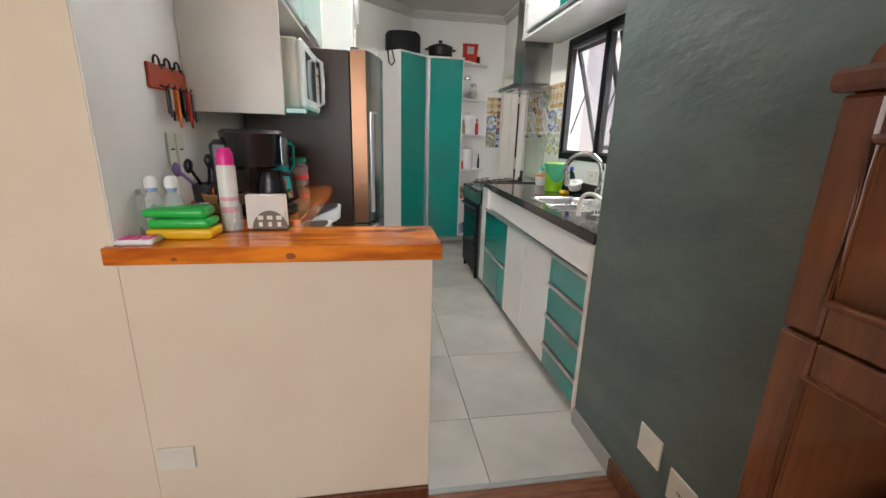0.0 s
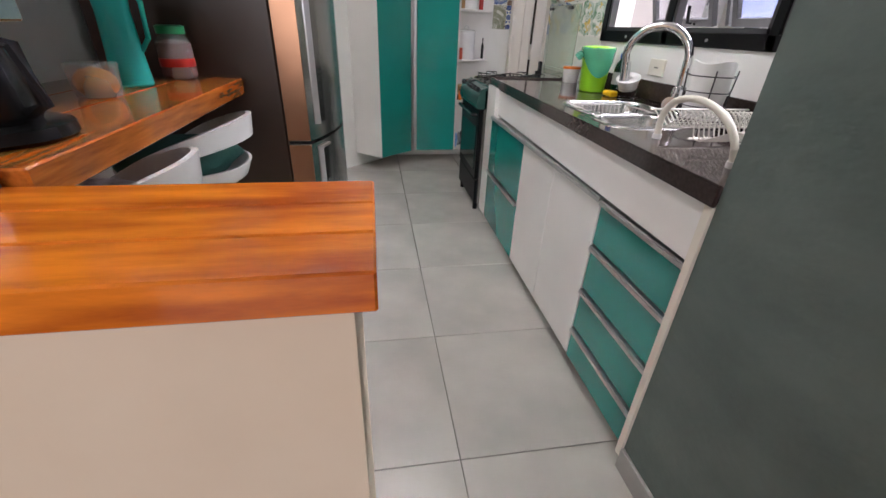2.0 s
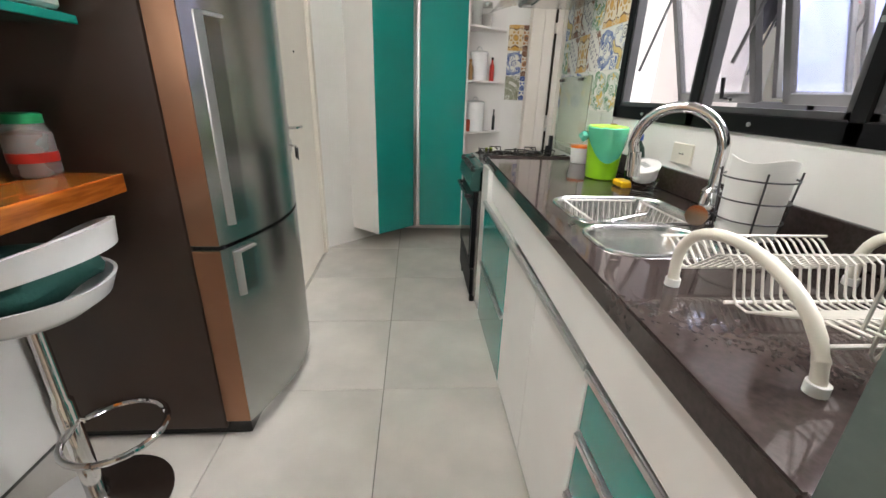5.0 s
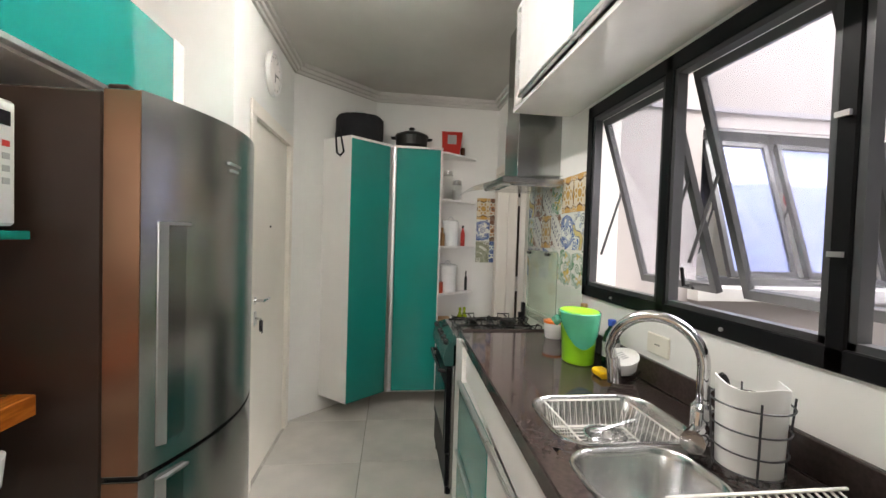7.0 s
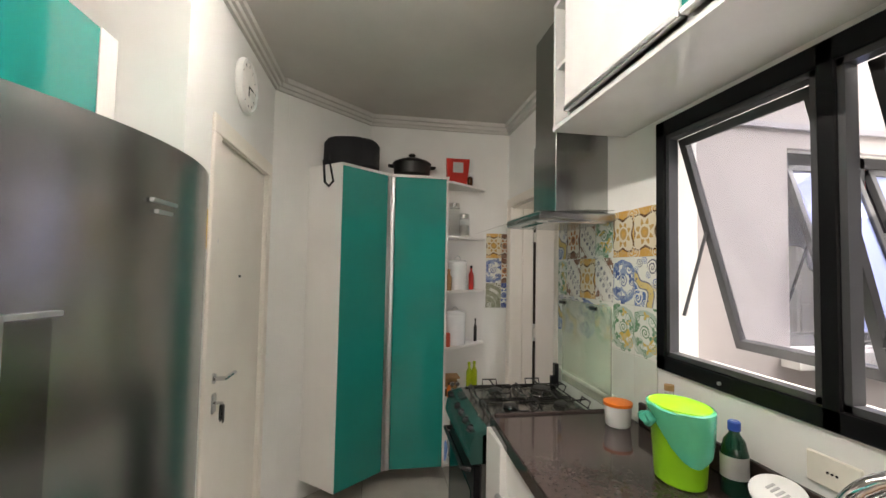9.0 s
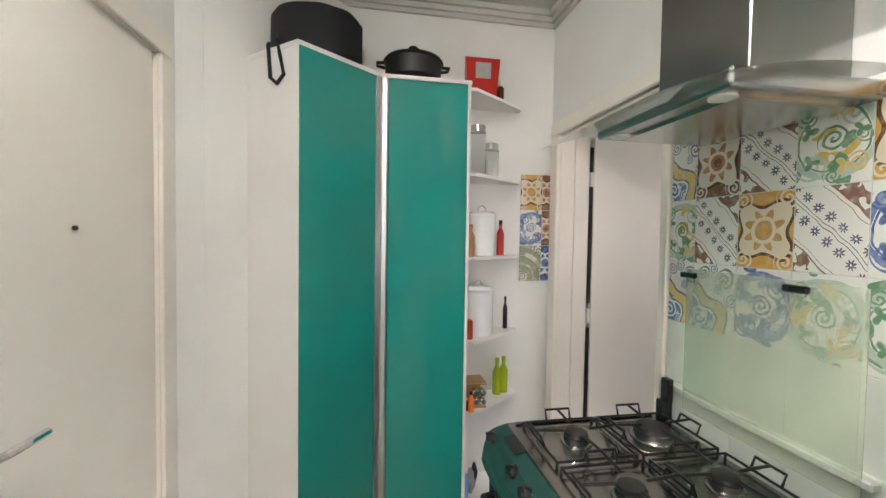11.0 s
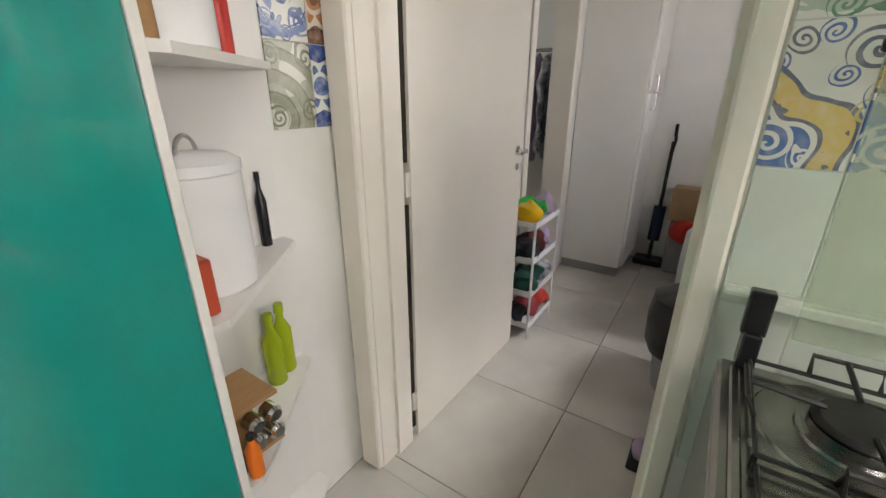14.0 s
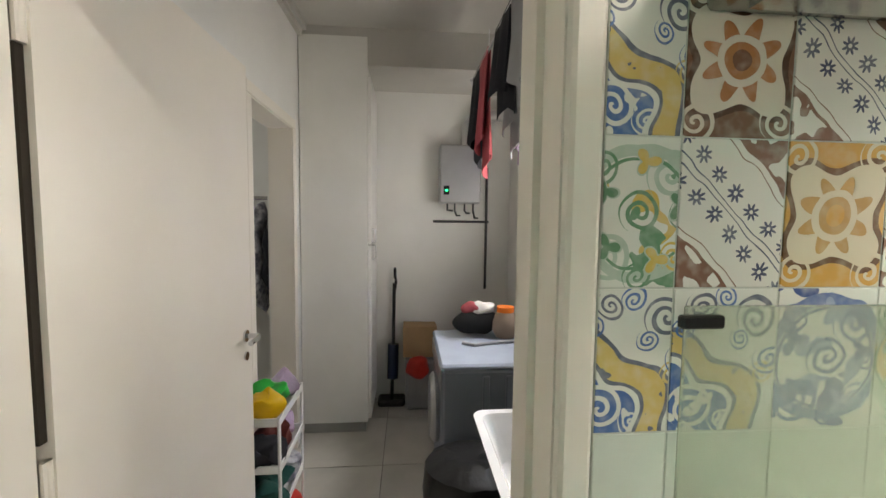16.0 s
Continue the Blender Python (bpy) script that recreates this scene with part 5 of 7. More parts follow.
box(ob2, -0.929, -0.915, 2.388, 3.225, 1.972, 2.335)
part("body", ob2, M["white"], of)
d = part("door", box(B(), -0.553, -0.535, 2.39, 3.222, 1.985, 2.348, 0.002), M["teal"], of)
part("handle", box(B(), -0.558, -0.526, 2.39, 3.222, 1.966, 1.984, 0.002), M["alu"], d, "aluminium pull profile")

moved(ul, 0, 0, -0.034)
moved(of, 0, 0, -0.034)

mw = thing("microwave", "white microwave with a mirrored door on the niche board", "microwave", (-0.66, 2.13, 1.485))
part("body", box(B(), -0.86, -0.475, 1.87, 2.375, 1.492, 1.80, 0.008), M["ivory"], mw)
dr = part("door", box(B(), -0.475, -0.445, 1.872, 2.255, 1.494, 1.798, 0.012), M["plastic"], mw)
part("glass", box(B(), -0.4455, -0.443, 1.91, 2.215, 1.54, 1.75, 0.001), mat("mirrored_door_glass", (0.35, 0.45, 0.5), 0.08, 0.8), dr)
part("handle", tube(B(), [(-0.445, 2.235, 1.52), (-0.412, 2.235, 1.54), (-0.408, 2.235, 1.64), (-0.412, 2.235, 1.75), (-0.445, 2.235, 1.77)], 0.010, 10), M["plastic"], dr)
cp = part("control_panel", box(B(), -0.475, -0.447, 2.257, 2.374, 1.494, 1.798, 0.008), M["plastic"], mw)
part("display", box(B(), -0.448, -0.4455, 2.28, 2.355, 1.735, 1.77), M["blackplastic"], cp)
for i in range(4):
    for j in range(3):
        part("button", box(B(), -0.448, -0.4458, 2.28 + j * 0.027, 2.30 + j * 0.027, 1.685 - i * 0.03, 1.70 - i * 0.03, 0.0005), M["white_print"] if i else M["red"], cp)
ft2 = B()
for x in (-0.82, -0.52):
    for y in (1.92, 2.33):
        cyl(ft2, x, y, 1.484, 1.493, 0.012)
part("feet", ft2, M["blackplastic"], mw)
moved(mw, -0.02, 0, -0.034)
cg = thing("glass_jar", "clear glass jar on top of the microwave", "jar", (-0.62, 1.93, 1.767))
part("body", lathe(B(), -0.62, 1.93, 1.767, [(0.04, 0), (0.045, 0.005), (0.045, 0.1), (0.035, 0.115), (0.035, 0.12)]), M["clear"], cg)


# ---- stools ----
def stool(x, y, cloth, label):
    ob = thing("bar_stool", label, "stool", (x, y, 0), "bar stools")
    part("base", lathe(B(), x, y, 0.0, [(0.20, 0), (0.20, 0.008), (0.17, 0.018), (0.05, 0.035), (0.03, 0.05)], n=40), M["chrome"], ob)
    part("post", lathe(B(), x, y, 0.04, [(0.026, 0), (0.026, 0.39), (0.019, 0.40), (0.019, 0.665)]), M["chrome"], ob)
    fr_ = tube(B(), [(x + 0.02, y, 0.36)] + arc(x + 0.12, y, 0.32, 0.13, 160, -160, (1, 0, 0), (0, 1, 0), 20) + [(x + 0.02, y - 0.0, 0.36)], 0.010, 8)
    part("footrest", fr_, M["chrome"], ob)
    seat = lathe(B(), x, y, 0.703, [(0.05, 0), (0.13, 0.012), (0.185, 0.05), (0.205, 0.10), (0.196, 0.10), (0.175, 0.06), (0.12, 0.03)], n=44)
    part("seat", seat, M["enamel"], ob)
    bk_ = B()
    n = 34
    prev = None
    for i in range(n + 1):
        t = radians(-118 + 236 * i / n)
        f = math.cos(t * 0.76) ** 0.7 if abs(t * 0.76) < 1.57 else 0
        ro, ri = 0.222, 0.206
        z0, z1 = 0.792 + 0.095 * f, 0.813 + 0.145 * f
        c, s = math.cos(t), math.sin(t)
        row = [bk_.verts.new(p) for p in ((x + ro * c, y + ro * s, z0), (x + (ro + 0.006) * c, y + (ro + 0.006) * s, z1), (x + (ri + 0.006) * c, y + (ri + 0.006) * s, z1), (x + ri * c, y + ri * s, z0))]
        if prev:
            for k in range(4):
                bk_.faces.new((prev[k], prev[(k + 1) % 4], row[(k + 1) % 4], row[k]))
        else:
            bk_.faces.new(row)
        prev = row
    bk_.faces.new(prev[::-1])
    part("backrest", bk_, M["enamel"], ob, "curved white shell backrest")
    part("cushion", lump(B(), x - 0.01, y, 0.822, 0.19, 0.19, 0.062, 0.03, 9, x + y), M[cloth], ob)
    return ob


stool(-0.575, 2.12, "cloth_green", "white shell bar stool with a dark green cushion")
stool(-0.575, 1.62, "cloth_print", "white shell bar stool with a grey printed cushion")

# ---- on the bar ----
Z = 1.02
wp = thing("wet_wipes", "two bright green wipe packs on a yellow pack", "wet wipes", (-0.69, 1.09, Z))
part("yellow_pack", rumple(box(B(), -0.80, -0.615, 1.03, 1.13, Z, Z + 0.032, 0.008, seg=3), 0.003, 40), M["yellow"], wp)
for i, (dx, dy) in enumerate(((0.0, 0.0), (-0.012, 0.006))):
    gbm = box(B(), -0.795 + dx, -0.62 + dx, 1.03 + dy, 1.125 + dy, Z + 0.033 + 0.03 * i, Z + 0.062 + 0.03 * i, 0.012, seg=3)
    part("green_pack", rumple(gbm, 0.005, 32, i + 1.0), M["greenfoil"], wp)
pk = thing("tissue_pack", "pink and white printed tissue pack lying flat", "tissue pack", (-0.875, 1.07, Z))
part("body", rumple(box(B(), -0.925, -0.825, 1.03, 1.10, Z, Z + 0.016, 0.005), 0.002, 50), M["plastic"], pk)
tp = B()
for x0, x1, y0, y1 in ((-0.917, -0.893, 1.038, 1.094), (-0.885, -0.868, 1.036, 1.066), (-0.886, -0.862, 1.074, 1.095), (-0.858, -0.833, 1.04, 1.058), (-0.852, -0.834, 1.068, 1.094)):
    box(tp, x0, x1, y0, y1, Z + 0.0152, Z + 0.018, 0.0006)
part("print", tp, M["pink"], pk, "hot pink printed blocks")
for i, x in enumerate((-0.835, -0.778)):
    pb2 = thing("soap_bottle", "clear plastic bottle with a white domed cap", "bottle", (x, 1.16, Z), "capped bottles")
    part("body", lathe(B(), x, 1.16, Z, [(0.024, 0), (0.027, 0.005), (0.027, 0.098), (0.021, 0.122), (0.011, 0.135), (0.011, 0.145)]), M["clearplastic"], pb2)
    part("liquid", lathe(B(), x, 1.16, Z + 0.002, [(0.0235, 0.002), (0.0252, 0.006), (0.0252, 0.05 + 0.02 * i)]), M["plastic"] if i == 0 else mat("pale_blue_soap", (0.45, 0.68, 0.85), 0.2), pb2)
    part("collar", lathe(B(), x, 1.16, Z + 0.136, [(0.014, 0), (0.0145, 0.012), (0.012, 0.014)]), mat("blue_cap_collar", (0.25, 0.35, 0.6), 0.35), pb2)
    part("cap", lathe(B(), x, 1.16, Z + 0.148, [(0.019, 0), (0.0195, 0.018), (0.015, 0.03), (0.007, 0.036), (0.002, 0.037)]), M["plastic"], pb2)
wb = thing("glass_bottle", "clear glass bottle with a grey lid", "bottle", (-0.90, 1.17, Z))
part("body", lathe(B(), -0.895, 1.17, Z, [(0.026, 0), (0.028, 0.004), (0.028, 0.11), (0.02, 0.125)]), M["clearplastic"], wb)
part("lid", cyl(B(), -0.895, 1.17, Z + 0.125, Z + 0.14, 0.021), M["alu"], wb)
for i, (x, y) in enumerate(((-0.745, 1.26), (-0.715, 1.215), (-0.62, 1.225))):
    gt = thing("glass_tumbler", "small faceted drinking glass upside down", "glass", (x, y, Z), "tumblers")
    part("body", lathe(B(), x, y, Z, [(0.026, 0), (0.022, 0.085), (0.02, 0.09), (0.019, 0.088), (0.022, 0.004)], n=16), M["clearplastic"] if i else M["clear"], gt)
bsk = thing("wicker_basket", "small woven basket with packets", "basket", (-0.72, 1.42, 1.044))
wkb = B()
for i in range(8):
    z = 1.049 + i * 0.009
    tube(wkb, [(-0.72 + (0.06 + 0.002 * i) * math.cos(radians(15 * k)), 1.42 + (0.06 + 0.002 * i) * math.sin(radians(15 * k)), z) for k in range(24)], 0.0052, 6, True)
part("weave", wkb, M["card"], bsk)
part("packet", lump(B(), -0.74, 1.43, 1.119, 0.03, 0.03, 0.03, 0.012, 30, 2), M["orange"], bsk)
part("packet", lump(B(), -0.70, 1.41, 1.114, 0.03, 0.03, 0.025, 0.012, 30, 5), mat("blue_wrapper", (0.04, 0.06, 0.4), 0.3), bsk)
sy = thing("spray_bottle", "white spray can with a hot pink cap", "spray can", (-0.665, 1.281, Z))
part("body", lathe(B(), -0.665, 1.281, Z, [(0.028, 0), (0.029, 0.004), (0.029, 0.208), (0.025, 0.218)]), M["plastic"], sy)
part("cap", lathe(B(), -0.665, 1.281, Z + 0.216, [(0.026, 0), (0.026, 0.036), (0.019, 0.05), (0.017, 0.054)]), M["pink"], sy)
sp_ = B()
for zz, hh in ((0.10, 0.012), (0.06, 0.02)):
    lathe(sp_, -0.665, 1.281, Z + zz, [(0.0294, 0), (0.0294, hh)])
part("print", sp_, M["palepink"], sy)
nh = thing("napkin_holder", "grey metal napkin holder with cut-out cups and white napkins", "napkin holder", (-0.53, 1.295, Z))
nb = B()
n = 20
pl_ = []
for i in range(n + 1):
    a = math.pi * i / n
    pl_.append((-0.515 + 0.058 * math.cos(a), Z + 0.07 * math.sin(a) * 0.95))
for y0 in (1.262, 1.312):
    lo = [nb.verts.new((px, y0, pz)) for px, pz in pl_]
    hi = [nb.verts.new((px, y0 + 0.003, pz)) for px, pz in pl_]
    nb.faces.new(lo)
    nb.faces.new(hi[::-1])
    for i in range(n + 1):
        nb.faces.new((lo[i], lo[(i + 1) % (n + 1)], hi[(i + 1) % (n + 1)], hi[i]))
box(nb, -0.573, -0.457, 1.262, 1.315, Z, Z + 0.003)
part("holder", nb, mat("brown_grey_metal", (0.16, 0.12, 0.10), 0.45, 0.3), nh)
for i in range(3):
    cx = -0.545 + 0.03 * i
    part("cut_out", box(B(), cx - 0.009, cx + 0.009, 1.2605, 1.2618, Z + 0.036, Z + 0.050, 0.0004), M["paper"], nh)
    part("cut_out", box(B(), cx - 0.006, cx + 0.006, 1.2605, 1.2618, Z + 0.012, Z + 0.028, 0.0004), M["paper"], nh)
part("napkin", rumple(box(B(), -0.588, -0.465, 1.267, 1.309, Z + 0.004, Z + 0.118, 0.002), 0.003, 25), M["paper"], nh)

moved(wp, -0.03, 0.045)
moved(pk, 0.045, -0.022)
moved(sy, 0.03, -0.055)
moved(nh, 0.01, -0.058)
moved(bsk, 0, 0.02)

# ---- on the wood counter ----
Z = 1.044
cm = thing("coffee_maker", "glossy black coffee maker with a steel-banded carafe", "coffee maker", (-0.60, 1.45, Z))
part("base", lathe(B(), -0.585, 1.435, Z, [(0.128, 0), (0.135, 0.006), (0.132, 0.024), (0.11, 0.030)], n=40, sy=0.86), M["blackplastic"], cm)
part("tower", box(B(), -0.735, -0.66, 1.36, 1.53, Z + 0.028, Z + 0.27, 0.018), M["blackplastic"], cm)
part("head", lathe(B(), -0.605, 1.445, Z + 0.165, [(0.07, 0), (0.098, 0.012), (0.106, 0.05), (0.112, 0.125), (0.115, 0.130), (0.10, 0.142)], n=36), M["blackplastic"], cm, "glossy black brewing head")
part("band", box(B(), -0.497, -0.490, 1.40, 1.49, Z + 0.175, Z + 0.285, 0.003), mat("blue_grey_chrome", (0.35, 0.5, 0.55), 0.15, 0.9), cm)
crf = part("carafe", lathe(B(), -0.545, 1.425, Z + 0.031, [(0.058, 0), (0.062, 0.01), (0.052, 0.08), (0.042, 0.12), (0.045, 0.128)], n=32), M["blackplastic"], cm)
part("carafe_handle", tube(B(), [(-0.502, 1.41, Z + 0.15), (-0.462, 1.40, Z + 0.145), (-0.448, 1.40, Z + 0.06), (-0.484, 1.41, Z + 0.045)], 0.010, 8), M["blackplastic"], crf)
ut = thing("utensil_holder", "low holder full of leaning black kitchen utensils", "utensil holder", (-0.80, 1.50, Z))
part("cup", lathe(B(), -0.80, 1.50, Z, [(0.05, 0), (0.055, 0.10), (0.051, 0.10), (0.046, 0.01)]), M["greyframe"], ut)
for i in range(6):
    a = -2.6 + i * 0.75
    tip = Vector((-0.80 + 0.10 * math.cos(a), 1.50 + 0.09 * math.sin(a), Z + 0.155 + 0.018 * (i % 3)))
    ub = tube(B(), [(-0.80 - 0.025 * math.cos(a), 1.50 - 0.025 * math.sin(a), Z + 0.02), tip], 0.006, 6)
    lump(ub, tip.x, tip.y, tip.z, 0.016, 0.016, 0.026, 0.004, 20, i, 2)
    part("utensil", ub, M["blackplastic"] if i % 3 else mat("purple_grip", (0.25, 0.16, 0.4), 0.4), ut)
sn = thing("snack_tub", "clear plastic tub full of golden snacks", "tub", (-0.635, 1.88, Z))
part("tub", lathe(B(), -0.635, 1.88, Z, [(0.045, 0), (0.05, 0.004), (0.056, 0.075), (0.058, 0.078), (0.056, 0.082)]), M["clearplastic"], sn)
part("snacks", lump(B(), -0.635, 1.88, Z + 0.036, 0.047, 0.047, 0.035, 0.008, 60, 1), M["nuts"], sn)
jg = thing("water_jug", "turquoise plastic water jug with a handle", "jug", (-0.66, 2.11, Z))
part("body", lathe(B(), -0.66, 2.11, Z, [(0.050, 0), (0.054, 0.006), (0.052, 0.03), (0.046, 0.12), (0.043, 0.20), (0.047, 0.25), (0.051, 0.262), (0.047, 0.262), (0.040, 0.20), (0.043, 0.03)], n=36), M["tealplastic"], jg)
part("spout", lathe(B(), -0.695, 2.085, Z + 0.235, [(0.006, 0), (0.018, 0.018), (0.022, 0.03), (0.019, 0.03), (0.010, 0.012)], n=16), M["tealplastic"], jg)
part("handle", tube(B(), [(-0.620, 2.115, Z + 0.245), (-0.598, 2.118, Z + 0.248), (-0.585, 2.12, Z + 0.225), (-0.590, 2.12, Z + 0.13), (-0.617, 2.118, Z + 0.095)], 0.0075, 10), M["tealplastic"], jg)
jr = thing("coffee_jar", "glass jar of ground coffee with a green lid", "jar", (-0.60, 2.31, Z))
part("glass", lathe(B(), -0.60, 2.31, Z, [(0.048, 0), (0.054, 0.01), (0.054, 0.11), (0.04, 0.135), (0.04, 0.145)]), M["clearplastic"], jr)
part("grounds", lathe(B(), -0.60, 2.31, Z + 0.004, [(0.045, 0), (0.0525, 0.008), (0.0525, 0.108), (0.02, 0.118)]), M["coffee"], jr)
part("label", lathe(B(), -0.60, 2.31, Z + 0.04, [(0.0545, 0), (0.0545, 0.026)]), M["red"], jr, "red paper label")
part("lid", lathe(B(), -0.60, 2.31, Z + 0.14, [(0.043, 0), (0.044, 0.022), (0.038, 0.026)]), mat("dark_green_lid", (0.02, 0.30, 0.12), 0.35), jr)

# ---- on the left wall ----
kr = thing("key_rack", "red metal key rack with black scrolls and hanging keys", "key rack", (-0.93, 1.49, 1.6))
part("plate", box(B(), -0.929, -0.918, 1.35, 1.645, 1.51, 1.595, 0.003), M["redmetal"], kr)
sc = B()
for y in (1.42, 1.50, 1.58):
    tube(sc, arc(-0.92, y, 1.603, 0.022, 200, -20, (0, 1, 0), (0, 0, 1), 12) + arc(-0.92, y + 0.03, 1.595, 0.010, 180, 400, (0, 1, 0), (0, 0, 1), 8), 0.004, 6)
part("scroll", sc, M["iron"], kr)
for i, y in enumerate((1.42, 1.47, 1.52, 1.57, 1.61)):
    part("hook", tube(B(), [(-0.918, y, 1.525), (-0.895, y, 1.515), (-0.888, y, 1.53)], 0.003, 6), M["iron"], kr)
    kk = B()
    for j in range(3):
        box(kk, -0.90 + 0.005 * j, -0.897 + 0.005 * j, y - 0.012 + 0.006 * j, y + 0.008 + 0.006 * j, 1.425 - 0.012 * j * (i % 2 + 1), 1.515, 0.001)
    part("keys", kk, M[("chrome", "orange", "blackplastic", "red", "chrome")[i]], kr)
for i, (y, z, w) in enumerate(((1.36, 1.27, 0.08), (1.53, 1.27, 0.06), (1.60, 1.268, 0.06))):
    ob = outlet("outlet", 0.93, -y, z, w, 0.125, "-x", "white wall plate above the counter")
    ob.matrix_basis = Matrix.Rotation(radians(180), 4, "Z") @ ob.matrix_basis
moved(kr, 0, 0.075, -0.026)
ck_ = thing("wall_clock", "round white wall clock above the service door", "clock", (-0.315, 3.90, 2.44))
mk = Matrix.Translation((-0.314, 3.90, 2.44)) @ Matrix.Rotation(radians(90), 4, "Y")
part("case", lathe(B(), 0, 0, 0, [(0.13, 0), (0.135, 0.01), (0.13, 0.03), (0.118, 0.032), (0.115, 0.02), (0.02, 0.02)], n=40, m=mk), M["plastic"], ck_)
part("face", lathe(B(), 0, 0, 0.0205, [(0.114, 0), (0.113, 0.002), (0.02, 0.0022)], n=40, m=mk), M["paper"], ck_)
hnd = B()
box(hnd, -0.003, 0.003, 0, 0.07, 0.024, 0.026, 0, mk)
box(hnd, 0, 0.05, -0.003, 0.003, 0.024, 0.026, 0, mk)
for i in range(12):
    box(hnd, -0.002, 0.002, 0.092, 0.106, 0.0235, 0.0245, 0, mk @ Matrix.Rotation(radians(30 * i), 4, "Z"))
part("pointers", hnd, M["blackplastic"], ck_)

# ceiling lamp
tlp = thing("ceiling_lamp", "long slim white tube lamp switched on", "ceiling lamp", (0.25, 2.4, CEIL))
part("housing", box(B(), 0.214, 0.286, 1.45, 3.40, CEIL - 0.05, CEIL - 0.001, 0.004), M["plastic"], tlp)
for a, b in ((1.47, 2.40), (2.44, 3.38)):
    part("tube", tube(B(), [(0.25, a, CEIL - 0.056), (0.25, b, CEIL - 0.056)], 0.02, 12), M["lampwhite"], tlp, "glowing tube")

# ---- on top of the tall cabinet ----
Z = 2.234
bgm = thing("bag", "round black insulated bag with a hanging strap", "bag", (0.22, 4.72, Z))
part("body", rumple(lathe(B(), 0.16, 4.72, Z, [(0.17, 0), (0.19, 0.02), (0.19, 0.185), (0.17, 0.21), (0.06, 0.217)], n=40, sx=1.02, sy=0.75), 0.006, 14), M["blackfabric"], bgm)
part("strap", tube(B(), [(0.02, 4.63, Z + 0.08), (0.03, 4.545, Z + 0.02), (0.045, 4.528, Z - 0.05), (0.06, 4.518, Z - 0.12), (0.03, 4.54, Z - 0.15), (0.0, 4.565, Z - 0.12), (-0.01, 4.57, Z + 0.01), (-0.02, 4.63, Z + 0.04)], 0.008, 8), M["blackfabric"], bgm)
ptt = thing("cooking_pot", "black cooking pot with a knobbed lid", "pot", (0.60, 4.86, Z))
part("body", lathe(B(), 0.60, 4.86, Z, [(0.11, 0), (0.135, 0.02), (0.14, 0.10), (0.145, 0.105)], n=36), M["iron"], ptt)
part("lid", lathe(B(), 0.60, 4.86, Z + 0.105, [(0.148, 0), (0.14, 0.012), (0.07, 0.04), (0.02, 0.046), (0.02, 0.06), (0.028, 0.07), (0.02, 0.08)], n=36), M["iron"], ptt)
for s in (-1, 1):
    hh = tube(B(), [(0.60 + s * 0.14, 4.83, Z + 0.085), (0.60 + s * 0.175, 4.84, Z + 0.088), (0.60 + s * 0.175, 4.88, Z + 0.088), (0.60 + s * 0.14, 4.89, Z + 0.085)], 0.008, 8)
    part("side_handle", hh, M["iron"], ptt)
rp = thing("red_packet", "red foil food pouch standing on the shelf top", "pouch", (0.955, 4.90, 2.206))
pk_ = B()
prev = None
for i in range(9):
    u = i / 8
    w, dth = 0.075 + 0.018 * u, 0.035 * (1 - u) ** 0.7 + 0.003
    row = [pk_.verts.new((0.955 + sx * w + 0.01 * u, 4.90 + sy * dth, 2.207 + 0.21 * u)) for sx, sy in ((-1, -1), (1, -1), (1, 1), (-1, 1))]
    if prev:
        for k in range(4):
            pk_.faces.new((prev[k], prev[(k + 1) % 4], row[(k + 1) % 4], row[k]))
    else:
        pk_.faces.new(row[::-1])
    prev = row
pk_.faces.new(prev)
part("pouch", pk_, M["red"], rp)
part("label", box(B(), 0.92, 1.0, 4.865, 4.8665, 2.30, 2.38, 0, None), M["white_print"], rp)
vb = thing("small_bottle", "small dark bottle with a pale cap", "bottle", (1.07, 4.93, 2.206))
part("body", lathe(B(), 1.07, 4.93, 2.206, [(0.022, 0), (0.022, 0.07), (0.014, 0.08)]), M["amber"], vb)
part("cap", cyl(B(), 1.07, 4.93, 2.286, 2.316, 0.018), M["plastic"], vb)


# ---- on the corner shelf ----
def canister(x, y, z, r, h, label):
    ob = thing("canister", label, "canister", (x, y, z), "white canisters")
    part("body", lathe(B(), x, y, z, [(r * 0.96, 0), (r, 0.004), (r, h - 0.003), (r * 0.97, h)]), M["enamel"], ob)
    lid_ = part("lid", lathe(B(), x, y, z + h, [(r * 1.03, 0), (r * 1.04, 0.018), (r * 0.8, 0.03), (r * 0.2, 0.034)]), M["enamel"], ob)
    part("handle", tube(B(), arc(x, y, z + h + 0.028, 0.034, 0, 180, (0.8, 0.6, 0), (0, 0, 1), 12), 0.004, 6), M["alu"], lid_, "thin metal lid handle")
    return ob


def shelf_bottle(x, y, z, r, h, body, cap, label, name="bottle"):
    ob = thing(name, label, "bottle", (x, y, z))
    part("body", lathe(B(), x, y, z, [(r * 0.95, 0), (r, 0.004), (r, h * 0.62), (r * 0.42, h * 0.78), (r * 0.4, h * 0.9)]), M[body], ob)
    part("cap", lathe(B(), x, y, z + h * 0.88, [(r * 0.5, 0), (r * 0.5, h * 0.12)]), M[cap], ob)
    return ob


